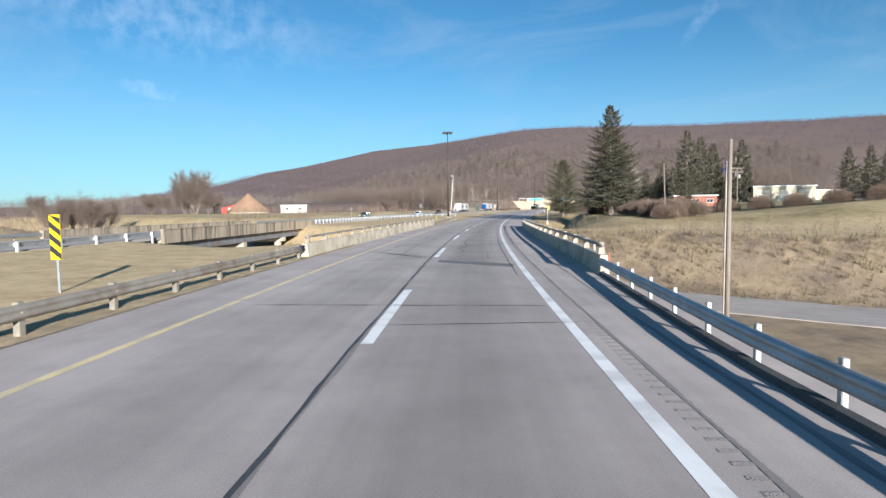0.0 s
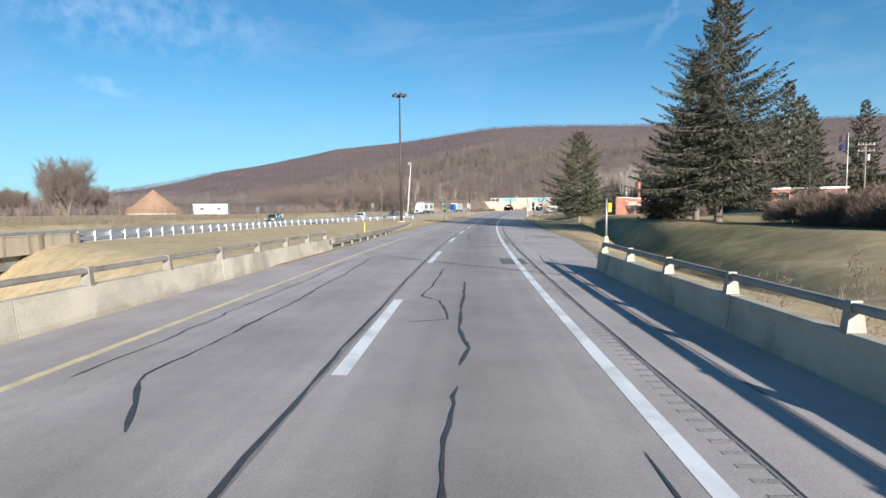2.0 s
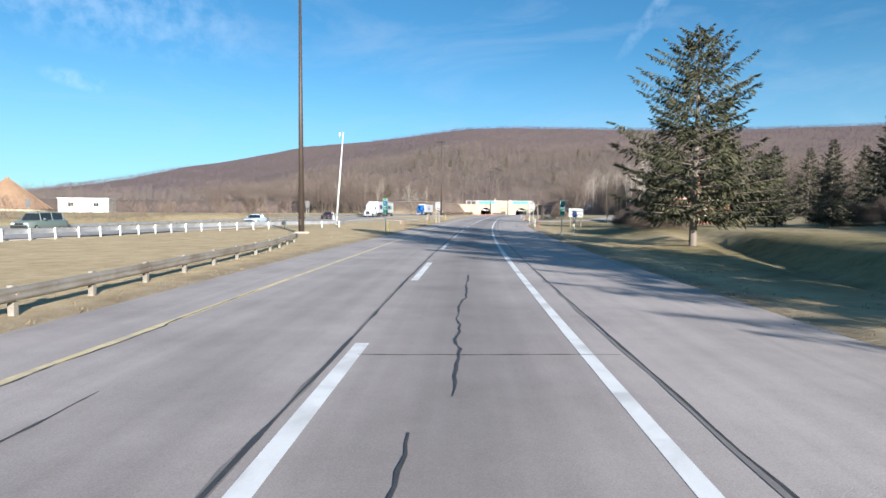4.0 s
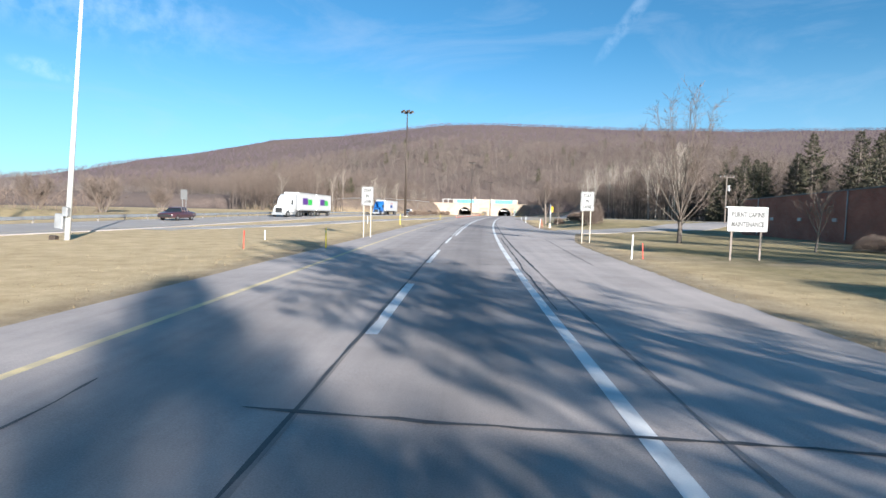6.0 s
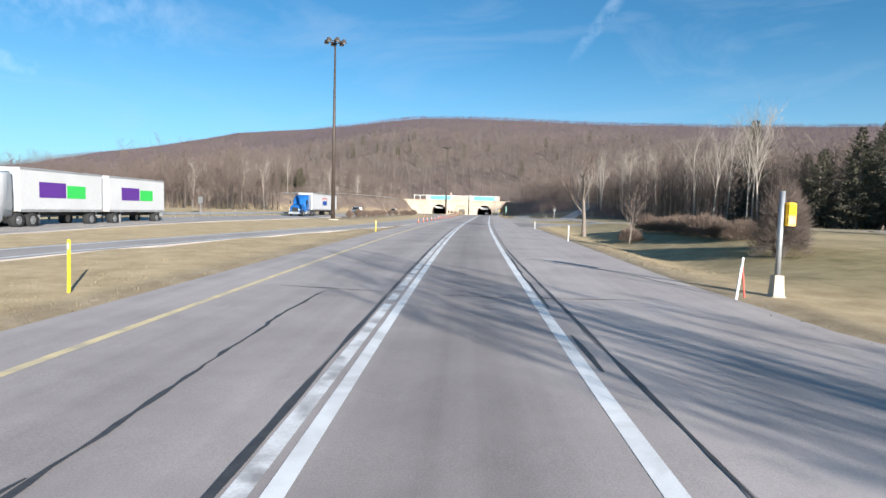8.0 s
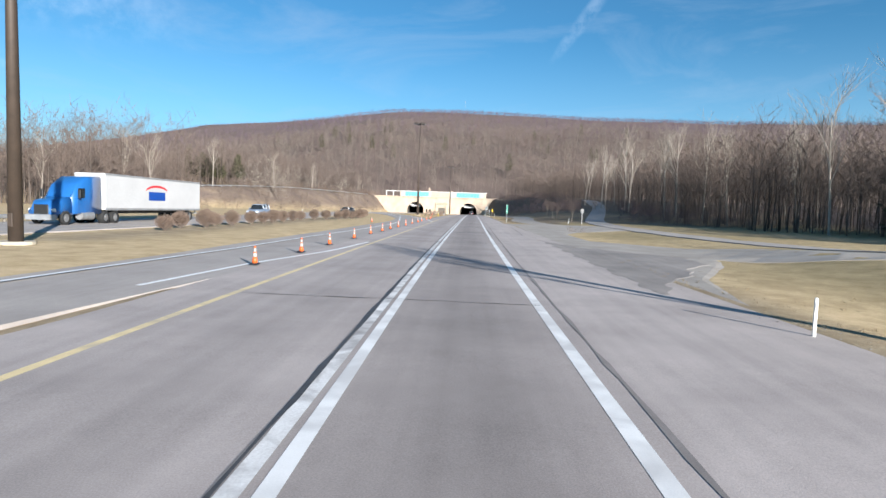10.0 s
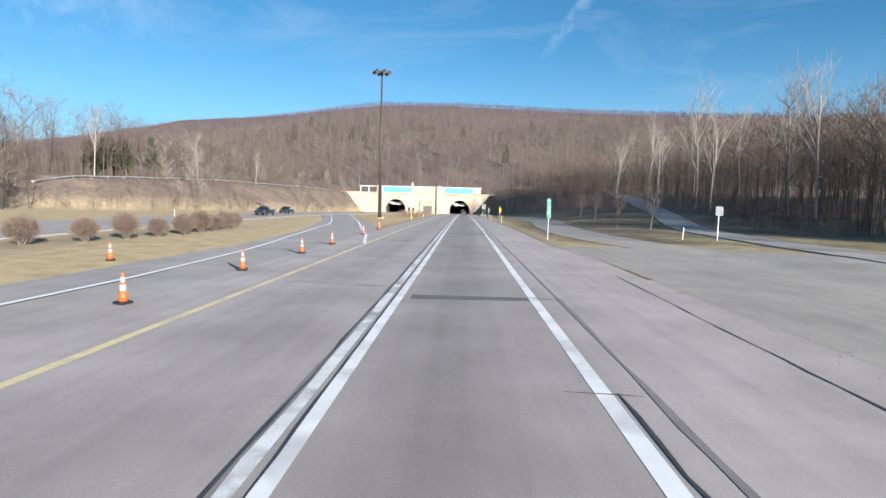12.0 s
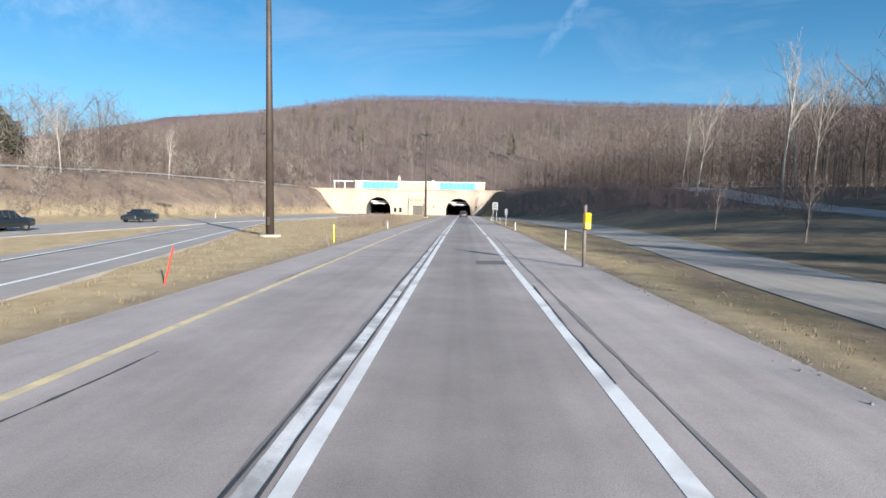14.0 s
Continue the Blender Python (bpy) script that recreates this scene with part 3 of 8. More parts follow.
    return 4.4 * np.maximum(left_side * (1 - w), np.where(u > 0, right_side * on_bank, 0)) + 4.4 * left_side * w * (1 - on_bank)


RIDGE = [(-3200, 0), (-1430, 2), (-1300, 34), (-1060, 68), (-877, 113), (-750, 126), (-570, 158), (-417, 167), (-300, 179), (-185, 193), (-60, 193), (45, 190), (145, 186), (290, 184), (450, 184), (650, 188), (1100, 196), (1800, 190), (3000, 150)]


def mountain(x, y):
    foot = 628 + 60 * smooth01((-x - 120) / 300) + 30 * smooth01((x - 150) / 300)
    t = (y - foot) / (1400 - foot)
    up = np.clip(t, 0, 1)
    bend = 1 + 1.0 * smooth01((-x - 120) / 600)
    rise = (up * (1.22 - 0.22 * up)) ** bend
    back = 1 - 0.55 * smooth01((y - 1400) / 900)
    h = np.maximum(lerp(x, RIDGE) - 11, 0) * np.where(t < 1, rise, back)
    return h + lumps(x, y, 210) * 7 * np.clip(up * 3, 0, 1) * np.clip(1.05 - up, 0.15, 1) + lumps(x, y, 70, 1.0) * 2.2 * np.clip(up * 4, 0, 1) * np.clip(1.05 - up, 0.1, 1)


def base_z(s, u):
    """Land without the valley and without the road bed."""
    x, y = xy(s, u)
    z = zr(s) + 0 * u
    # lawn above the ditch on the right
    lawn = smooth01((u - 13.5) / 5) * smooth01((s - 62) / 22) * (1 - 0.85 * smooth01((s - 160) / 32))
    z = z + 1.1 * lawn + 2.2 * smooth01((u - 30) / 30) * smooth01((s - 55) / 30) * (1 - smooth01((s - 190) / 60))
    ditch = np.exp(-((u - lerp(s, [(60, 9.5), (95, 11.6), (115, 14.5), (156, 18.5), (175, 19)])) / 1.7) ** 2) * smooth01((s - 66) / 14) * (1 - smooth01((s - 150) / 20))
    z = z - 1.25 * ditch
    # swale and shrub mound past the driveway
    z = z - 0.55 * np.exp(-((u - 11.2) / 1.8) ** 2) * smooth01((s - 236) / 8) * (1 - smooth01((s - 276) / 12))
    z = z + 0.5 * smooth01((u - 13) / 6) * smooth01((s - 236) / 12) * (1 - smooth01((s - 296) / 16))
    # hillside on the left of the tunnel approach
    foot_l = lerp(s, [(380, -130), (400, -98), (420, -76), (440, -63), (470, -55), (500, -50), (540, -47), (582, -45)])
    run_l = lerp(s, [(400, 24), (440, 21), (500, 16), (540, 12), (582, 8.6)])
    z = z + lerp(s, [(400, 6.2), (440, 7.2), (500, 8.4), (580, 9.0)]) * smooth01((foot_l - u) / run_l * 0.92) * smooth01((s - 372) / 40)
    # hillside on the right
    z = z + 2.6 * smooth01((u - 13.8) / 17) * smooth01((s - 372) / 70) * (1 - smooth01((s - 545) / 25))
    foot_r = lerp(s, [(300, 70), (350, 44), (380, 38), (400, 33), (440, 30), (480, 25), (520, 19), (550, 12.5), (580, 6.3)])
    run_r = lerp(s, [(300, 60), (380, 46), (420, 38), (480, 25), (540, 13), (580, 6.0)])
    h_r = lerp(s, [(300, 0), (350, 2.0), (400, 2.6), (460, 3.7), (520, 5.3), (560, 7.6), (580, 9.0)])
    z = z + h_r * smooth01((u - foot_r) / run_r)
    # low bank behind the opposite carriageway
    z = z + 1.1 * smooth01((-46 - u) / 5) * smooth01((s - 60) / 40) * (1 - smooth01((s - 215) / 30))
    z = z + lumps(x, y, 34) * 0.10 * smooth01((np.abs(u + 12) - 34) / 20) + lumps(x, y, 9, 2.0) * 0.035 * smooth01((np.abs(u + 1) - 10) / 4)
    return z


def hill_behind(s, u, z):
    """The mountain, and the land that steps up behind the portal block."""
    x, y = xy(s, u)
    inside = smooth01((u + 56.5) / 1.5) * (1 - smooth01((u - 13.5) / 1.5))
    step = smooth01((s - 626) / 5)
    near = np.where(s > 582, 8.4, z)
    z = np.where(s > 583, z * (1 - step * inside) + near * step * inside, z)
    return z + np.maximum(mountain(x, y), 0) + 2.5 * smooth01((s - 640) / 40)


def ground_z(s, u):
    s, u = np.asarray(s, float), np.asarray(u, float)
    z = base_z(s, u) - cut(s, u)
    z = hill_behind(s, u, z)
    bed = (u > lerp(s, U_LEFT) + 0.15) & (u < lerp(s, U_RIGHT) - 0.15) & (s < 586)
    bed = bed | ((np.abs(u - lerp(s, CROSS)) < lerp(s, CROSS_HALF) - 0.1) & (s > 205) & (s < 518))
    return z - 0.14 * bed


def place(s, u, dz=0.0, rz=0.0):
    """A pose on the ground at a station, turned to face back along the road."""
    x, y = xy(s, u)
    return pose(float(x), float(y), float(ground_z(s, u)) + dz, 0, 0, math.degrees(head(s)) + rz)


def place_road(s, u, dz=0.0, rz=0.0):
    x, y = xy(s, u)
    return pose(float(x), float(y), float(zr(s)) + dz, 0, 0, math.degrees(head(s)) + rz)


# ---- ground: one sheet to the horizon ----
def steps(*runs):
    out = []
    for a, b, d in runs:
        out += list(np.arange(a, b, d))
    return np.array(out + [runs[-1][1]])


SG = steps((-300, -60, 12), (-60, 130, 1.6), (130, 400, 2.4), (400, 576, 3.2), (576, 636, 1.5), (636, 1000, 12), (1000, 1560, 20), (1560, 3000, 120))
UG = steps((-2600, -900, 120), (-900, -300, 40), (-300, -130, 12), (-130, -60, 3), (-60, -44, 1.6), (-44, -10, 1.7), (-10, 26, 0.9), (26, 60, 2), (60, 130, 4), (130, 300, 12), (300, 900, 40), (900, 2600, 120))
GS, GU = np.meshgrid(SG, UG, indexing="ij")
GX, GY = xy(GS, GU)
GZ = ground_z(GS, GU)
ns, nu = GS.shape
idx = np.arange(ns * nu).reshape(ns, nu)
quad = np.stack([idx[:-1, :-1], idx[:-1, 1:], idx[1:, 1:], idx[1:, :-1]], -1).reshape(-1, 4)
ground_me = array_mesh("ground", np.stack([GX, GY, GZ], -1).reshape(-1, 3), quad, TURF)
ground_me.polygons.foreach_set("use_smooth", [True] * len(ground_me.polygons))
# cover: red bare soil, green lawn, blue leaf litter under the woods
soil_w = np.zeros_like(GS)
for side, uu in ((-1, lerp(GS, U_LEFT)), (1, lerp(GS, U_RIGHT))):
    soil_w = np.maximum(soil_w, 0.8 * np.exp(-((GU - uu - side * 0.25) / 0.75) ** 2))
soil_w = np.maximum(soil_w, np.where((cut(GS, GU) > 3.6) & (np.abs(GU) < 60) & (GU < 6), 0.9, 0))
soil_w = np.maximum(soil_w, 0.7 * np.exp(-((GU + 20.5) / 2.2) ** 2) * ((GS > 298) & (GS < 372)))
soil_w = np.maximum(soil_w, 0.7 * np.exp(-((GS - lerp(GU, [(8, 192), (14, 190.8), (24, 188.7), (36, 188)])) / 1.5) ** 2) * ((GU > 7.5) & (GU < 36)))
soil_w *= GS < 585
# lawn kept full on the right bank past s 335; its green replaces woods' shade
lawn_w = smooth01((GU - 8) / 5) * smooth01((GS - 62) / 14) * (1 - 0.35 * smooth01((GS - 235) / 40) * (1 - smooth01((GS - 335) / 20) * smooth01((GU - 13) / 5)))
lawn_w = np.maximum(lawn_w, 0.9 * smooth01((GU - 5.8) / 1.4) * smooth01((GS - 355) / 6) * (1 - smooth01((GS - 590) / 20)))
lawn_w = np.maximum(lawn_w, 0.55 * smooth01((-40 - GU) / 10) * (1 - smooth01((GS - 300) / 40)))
wood_w = smooth01((GS - 590) / 40)
wood_w = np.maximum(wood_w, smooth01((GU - lerp(GS, [(250, 110), (300, 72), (360, 52), (420, 58), (480, 50), (560, 30), (600, 16)])) / 14) * smooth01((GS - 235) / 30))
wood_w = np.maximum(wood_w, smooth01((lerp(GS, [(300, -150), (380, -105), (440, -92), (500, -78), (580, -66)]) - GU) / 14) * smooth01((GS - 300) / 40))
wood_w = np.clip(np.maximum(wood_w, smooth01((-170 - GU) / 30) * 0.7), 0, 1)
# dead brown growth on the verge's inner half; moss, leaf litter and painted tree shade above the service road
verge_mid = (lerp(GS, U_RIGHT) + lerp(GS, SERVICE) - 2.4) / 2
wood_w = np.maximum(wood_w, (0.6 + 0.35 * lumps(GX, GY, 6)) * smooth01((GU - verge_mid + 0.4) / 0.9) * smooth01((GS - 358) / 8) * (GU < 16) * (GS < 560))
wood_w = np.maximum(wood_w, (0.62 + 0.35 * lumps(GX, GY, 11, 1.0)) * smooth01((GU - lerp(GS, SERVICE) - 2.0) / 1.5) * smooth01((GS - 366) / 14) * (GS < 590))
bank = np.clip((base_z(GS, GU) - zr(GS)) / 3.0, 0, 1) * (GS > 380) * (GS < 600)
# brushy brown left bank; on the right the litter tone also paints woods' shade
wood_w = np.maximum(wood_w, bank * np.where(GU < 0, 0.92 + 0.15 * lumps(GX, GY, 13), 0.85))
wood_w = np.maximum(wood_w, 0.62 * (cut(GS, GU) > 0.1) * (GU > 5) * (1 + 0.5 * lumps(GX, GY, 8)))
cols = np.stack([soil_w, lawn_w, wood_w, np.ones_like(GS)], -1).reshape(-1, 4)
att = ground_me.color_attributes.new("cover", "FLOAT_COLOR", "POINT")
att.data.foreach_set("color", cols.ravel().astype(np.float32))
ground = structure(new("ground", ground_me), "straw-coloured dormant winter grass over rolling land", "ground")


# ---- paved strips ----
def ribbon(mesh, s_list, ua, ub, dz, z_of, uvs, thick=0.10, cols_n=1, flare=0.03):
    """A slab along the stations between two offsets, with skirts at its sides."""
    o = len(mesh.v)
    n = cols_n + 1
    for s in s_list:
        a, b = (lerp(s, ua) if isinstance(ua, list) else ua), (lerp(s, ub) if isinstance(ub, list) else ub)
        us = [a + (b - a) * k / cols_n for k in range(n)]
        row = [(a - flare, -thick)] + [(q, 0.0) for q in us] + [(b + flare, -thick)]
        for q, d in row:
            x, y = xy(s, q)
            mesh.v.append((float(x), float(y), float(z_of(s, q)) + dz + d))
            uvs.append((float(q), float(s)))
    m = n + 2
    for i in range(len(s_list) - 1):
        for k in range(m - 1):
            mesh.f.append((o + i * m + k, o + i * m + k + 1, o + (i + 1) * m + k + 1, o + (i + 1) * m + k))


def paved(name, mesh, uvs, material, label, category):
    me = mesh.mesh(name, material)
    layer = me.uv_layers.new(name="lane")
    li = np.empty(len(me.loops), np.int32)
    me.loops.foreach_get("vertex_index", li)
    layer.data.foreach_set("uv", np.asarray(uvs, np.float32)[li].ravel())
    return structure(new(name, me), label, category)


mm, uvs = Mesh(), []
ribbon(mm, list(np.arange(-300, -20, 10)) + list(np.arange(-20, 400, 2.0)) + list(np.arange(400, 625, 5)), U_LEFT, U_RIGHT, 0.0, lambda s, u: zr(s), uvs, 0.2, 8)
road = paved("road", mm, uvs, ASPHALT, "worn grey two-lane asphalt carriageway with sealed cracks", "road")

mm, uvs = Mesh(), []
ribbon(mm, list(np.arange(-300, 640, 4.0)), [(s, c - OPP_HALF) for s, c in OPP], [(s, c + OPP_HALF) for s, c in OPP], 0.07, lambda s, u: zr(s) + (base_z(s, lerp(s, OPP)) - zr(s)) * 0.0, uvs, 0.25, 4)
opposite_road = paved("opposite_road", mm, uvs, ASPHALT_2, "pale grey asphalt carriageway for oncoming traffic", "road")

mm, uvs = Mesh(), []
ribbon(mm, list(np.arange(204, 520, 2.0)), [(s, c - lerp(s, CROSS_HALF)) for s, c in CROSS], [(s, min(lerp(s, CROSS) + lerp(s, CROSS_HALF), lerp(s, U_LEFT))) for s in np.arange(204, 521, 2.0)], 0.0, lambda s, u: zr(s), uvs, 0.2, 2)
crossover_road = paved("crossover_road", mm, uvs, ASPHALT_2, "narrow asphalt crossover lane between the carriageways", "road")


def strip_xy(name, line, half, material, label, dz=0.06, step=1.5, lift=0.0):
    """A road laid on the land along a line of (s, u) knots that may run across the stations."""
    pts = []
    for (a, b), (c, d) in zip(line, line[1:]):
        n = max(2, int(math.hypot(c - a, d - b) / step))
        pts += [(a + (c - a) * k / n, b + (d - b) * k / n) for k in range(n)]
    pts.append(line[-1])
    for _ in range(6):
        pts = [pts[0]] + [((p[0] + 2 * q[0] + r[0]) / 4, (p[1] + 2 * q[1] + r[1]) / 4) for p, q, r in zip(pts, pts[1:], pts[2:])] + [pts[-1]]
    mesh, uv = Mesh(), []
    n = 7
    for i, p in enumerate(pts):
        q, r = pts[max(0, i - 1)], pts[min(len(pts) - 1, i + 1)]
        d = Vector((r[0] - q[0], r[1] - q[1])).normalized()
        nx, ny = d.y, -d.x
        for k in range(n):
            w = half * (2 * min(max(k - 1, 0), n - 3) / (n - 3) - 1)
            s, u = p[0] + nx * w, p[1] + ny * w
            x, y = xy(s, u)
            drop = -dz - 0.04 if k in (0, n - 1) else 0
            w += (-0.9 if k == 0 else 0.9) if drop else 0
            mesh.v.append((float(x), float(y), float(ground_z(s, u)) + dz + drop))
            uv.append((w, i * step))
    for i in range(len(pts) - 1):
        for k in range(n - 1):
            mesh.f.append((i * n + k, i * n + k + 1, (i + 1) * n + k + 1, (i + 1) * n + k))
    return paved(name, mesh, uv, material, label, "road")


strip_xy("service_road", SERVICE, 2.4, GRAVEL, "pale worn service road along the carriageway", 0.025)
strip_xy("hill_road", HILL_ROAD, 1.9, ASPHALT_2, "pale narrow road climbing the wooded bank", 0.08)
strip_xy("driveway", DRIVE, 3.5, ASPHALT_2, "dark asphalt driveway to the maintenance yard", 0.025)
mm, uvs = Mesh(), []
ribbon(mm, list(np.arange(284, 357.1, 1.5)), [(s, c - 0.02) for s, c in U_RIGHT], PAD_EDGE, 0.0, lambda s, u: zr(s) - 0.003 + (ground_z(s, u + 0.5) + 0.035 - zr(s)) * smooth01((u - lerp(s, U_RIGHT)) / 2.0), uvs, 0.1, 8, 1.0)
turnout = paved("turnout", mm, uvs, GRAVEL, "pale broken paving beside the shoulder", "road")
strip_xy("access_lane", ACCESS, 3.7, GRAVEL, "pale access lane curving off the turnout", 0.03)
mm, uvs = Mesh(), []
ribbon(mm, list(np.arange(286, 312.1, 0.5)), [(s, 5.7 + 0.12 * math.sin(s * 1.7) + 0.08 * math.sin(s * 4.1)) for s in np.arange(286, 312.1, 0.5)], [(s, lerp(s, BROKEN_EDGE) - 0.35 + 0.22 * math.sin(s * 1.3) + 0.12 * math.sin(s * 3.7)) for s in np.arange(286, 312.1, 0.5)], 0.0, lambda s, u: zr(s) + 0.006 + (ground_z(s, u + 0.5) + 0.047 - zr(s)) * smooth01((u - lerp(s, U_RIGHT)) / 2.0), uvs, 0.03, 6, 0.1)
broken = paved("broken_paving", mm, uvs, BROKEN, "dark broken asphalt at the mouth of the turnout", "road")
# lower road through the underpass
strip_xy("lower_road", [(53 - 0.74 * u, u) for u in range(-110, 111, 10)], 3.6, ASPHALT_2, "grey local road passing below the highway bridges", 0.06, 3.0)


# ---- paint on the road ----
def stripe(name, s_list, uc, width, material, label, parent, dz=0.004, z_of=None):
    mesh = Mesh()
    for s in s_list:
        c = lerp(s, uc) if isinstance(uc, list) else uc
        for q in (c - width / 2, c + width / 2):
            x, y = xy(s, q)
            mesh.v.append((float(x), float(y), float(zr(s)) + dz))
    for i in range(len(s_list) - 1):
        mesh.f.append((2 * i, 2 * i + 1, 2 * i + 3, 2 * i + 2))
    ob = part(name, mesh, material, parent, label)
    return ob


U_EDGE = [(-300, 2.08), (100, 2.08), (150, 2.0), (224, 1.82), (300, 1.86), (343, 1.91), (372, 1.97), (600, 1.95)]
U_MID = [(-300, -1.71), (60, -1.80), (110, -1.78), (160, -1.6), (600, -1.6)]
U_PAIR = [(200, -1.37), (230, -1.36), (291, -1.46), (320, -1.48), (345, -1.40), (372, -1.37), (600, -1.40)]
U_YEL = [(-300, -5.8), (60, -6.15), (110, -6.1), (160, -5.8), (220, -5.75), (300, -5.5), (372, -5.25), (600, -5.2)]
long_run = list(np.arange(-60, 400, 2.0)) + list(np.arange(400, 622, 6.0))
stripe("edge_line", long_run, U_EDGE, 0.22, WHITE_PAINT, "worn white edge line", road)
stripe("edge_line", long_run, U_YEL, 0.18, YELLOW_PAINT, "faded yellow edge line", road)
for s in (-26, -8, 9.8, 28, 45, 62.5, 79.7, 96, 112, 128, 144, 159.8, 173, 186.2, 198.8):
    stripe("lane_dash", list(np.linspace(s, s + 6.8, 5)), U_MID, 0.24, WHITE_PAINT, "", road)
solid = list(np.arange(208.5, 400, 2.0)) + list(np.arange(400, 622, 6.0))
stripe("lane_line", solid, U_PAIR, 0.19, WHITE_PAINT, "solid white lane line", road)
stripe("lane_line", solid, [(s, c - 0.29) for s, c in U_PAIR], 0.20, WORN_PAINT, "solid white lane line", road)
for name, off in (("edge_line", -1.9), ("edge_line", 1.9)):
    stripe(name, list(np.arange(206, 276, 2.0)), [(s, c + off * lerp(s, CROSS_HALF) / 2.6) for s, c in CROSS], 0.19, FRESH_PAINT, "", crossover_road, 0.007)
stripe("edge_line", list(np.arange(276, 510, 2.0)), [(276, -12.2), (296, -10.6), (309, -10.2), (322, -9.5), (338, -9.2), (347, -9.6), (352, -10.1), (359, -11.0), (369, -12.2), (378, -13.3), (386, -14.8), (402, -18.5), (416, -21.8), (444, -28.5), (470, -31.2), (510, -32)], 0.19, FRESH_PAINT, "white outer line of the crossover", crossover_road, 0.050)
stripe("edge_line", list(np.arange(284, 306, 2.0)), [(284, -8.3), (290, -7.7), (297, -6.3), (306, -5.75)], 0.19, FRESH_PAINT, "white taper line", crossover_road, 0.007)
stripe("edge_line", list(np.arange(354, 470, 2.0)), [(354, -5.4), (362, -6.7), (373, -9.0), (386, -11.6), (395, -13.4), (415, -18.0), (431, -21.3), (444, -24.6), (470, -28.2)], 0.2, FRESH_PAINT, "white inner line of the crossover", crossover_road, 0.009)
for off in (-4.1, 0.0, 4.0):
    if off:
        stripe("edge_line", list(np.arange(-100, 620, 6.0)), [(s, c + off) for s, c in OPP], 0.15, WHITE_PAINT if off < 0 else YELLOW_PAINT, "", opposite_road, 0.076)
for s in np.arange(-40, 480, 12.2):
    stripe("lane_dash", [s, s + 1.5, s + 3.1], [(a, c - 0.1) for a, c in OPP], 0.15, WHITE_PAINT, "", opposite_road, 0.076)


# sealed joints and wandering cracks
def seal(mesh, pts, width, dz=0.006):
    """A band of sealant of uneven width through (s, u) points."""
    rnd = random.Random(int(abs(pts[0][0] * 31 + pts[0][1] * 17)))
    o = len(mesh.v)
    n = len(pts)
    for i, (s, u) in enumerate(pts):
        q, r = pts[max(0, i - 1)], pts[min(n - 1, i + 1)]
        d = Vector((r[0] - q[0], r[1] - q[1]))
        d = d.normalized() if d.length else Vector((1, 0))
        w = width * (0.3 + rnd.random() * 0.95) / 2 * (0.4 if i in (0, n - 1) else 1)
        for e in (-1, 1):
            a, b = s + d.y * w * e, u - d.x * w * e
            x, y = xy(a, b)
            mesh.v.append((float(x), float(y), float(zr(a)) + dz))
    for i in range(n - 1):
        mesh.f.append((o + 2 * i, o + 2 * i + 1, o + 2 * i + 3, o + 2 * i + 2))


def wander(a, b, wig, step=0.4, seed=1):
    rnd = random.Random(seed)
    n = max(3, int(math.hypot(b[0] - a[0], b[1] - a[1]) / step))
    out, off = [], 0.0
    for i in range(n + 1):
        t = i / n
        off = off * 0.72 + rnd.uniform(-wig, wig) * (2.2 if rnd.random() < 0.18 else 0.9)
        k = math.sin(math.pi * t) ** 0.5 if 0 < t < 1 else 0
        out.append((a[0] + (b[0] - a[0]) * t + off * k, a[1] + (b[1] - a[1]) * t + off * k * 0.6))
    return out


def crack(mesh, knots, width, wig, step=0.3):
    """A sealed crack that wanders from knot to knot."""
    pts = []
    for n, (a, b) in enumerate(zip(knots, knots[1:])):
        pts += wander(a, b, wig, step, int(a[0] * 7 + abs(b[1]) * 13 + n))[:-1]
    seal(mesh, pts + [knots[-1]], width)


sealant, old_seal = Mesh(), Mesh()
# old paving seams: wide and faded, with a darker thread of newer tar
for knots, w in (([(-20, -1.92), (64, -2.03), (97, -2.10), (130, -1.98), (184, -1.72), (215, -1.70)], 0.12), ([(-20, 2.66), (66, 2.68), (100, 2.62), (135, 2.80), (184, 2.68), (224, 2.42), (247, 2.12), (300, 2.35), (335, 2.55), (372, 2.46), (420, 2.55)], 0.10),
                 ([(-20, 3.55), (27, 3.6), (82, 3.75)], 0.09), ([(218, -1.82), (231, -1.88), (284, -1.86), (345, -1.84), (420, -1.80)], 0.09), ([(187, 5.3), (207, 5.6)], 0.10)):
    crack(old_seal, knots, w, 0.02, 0.8)
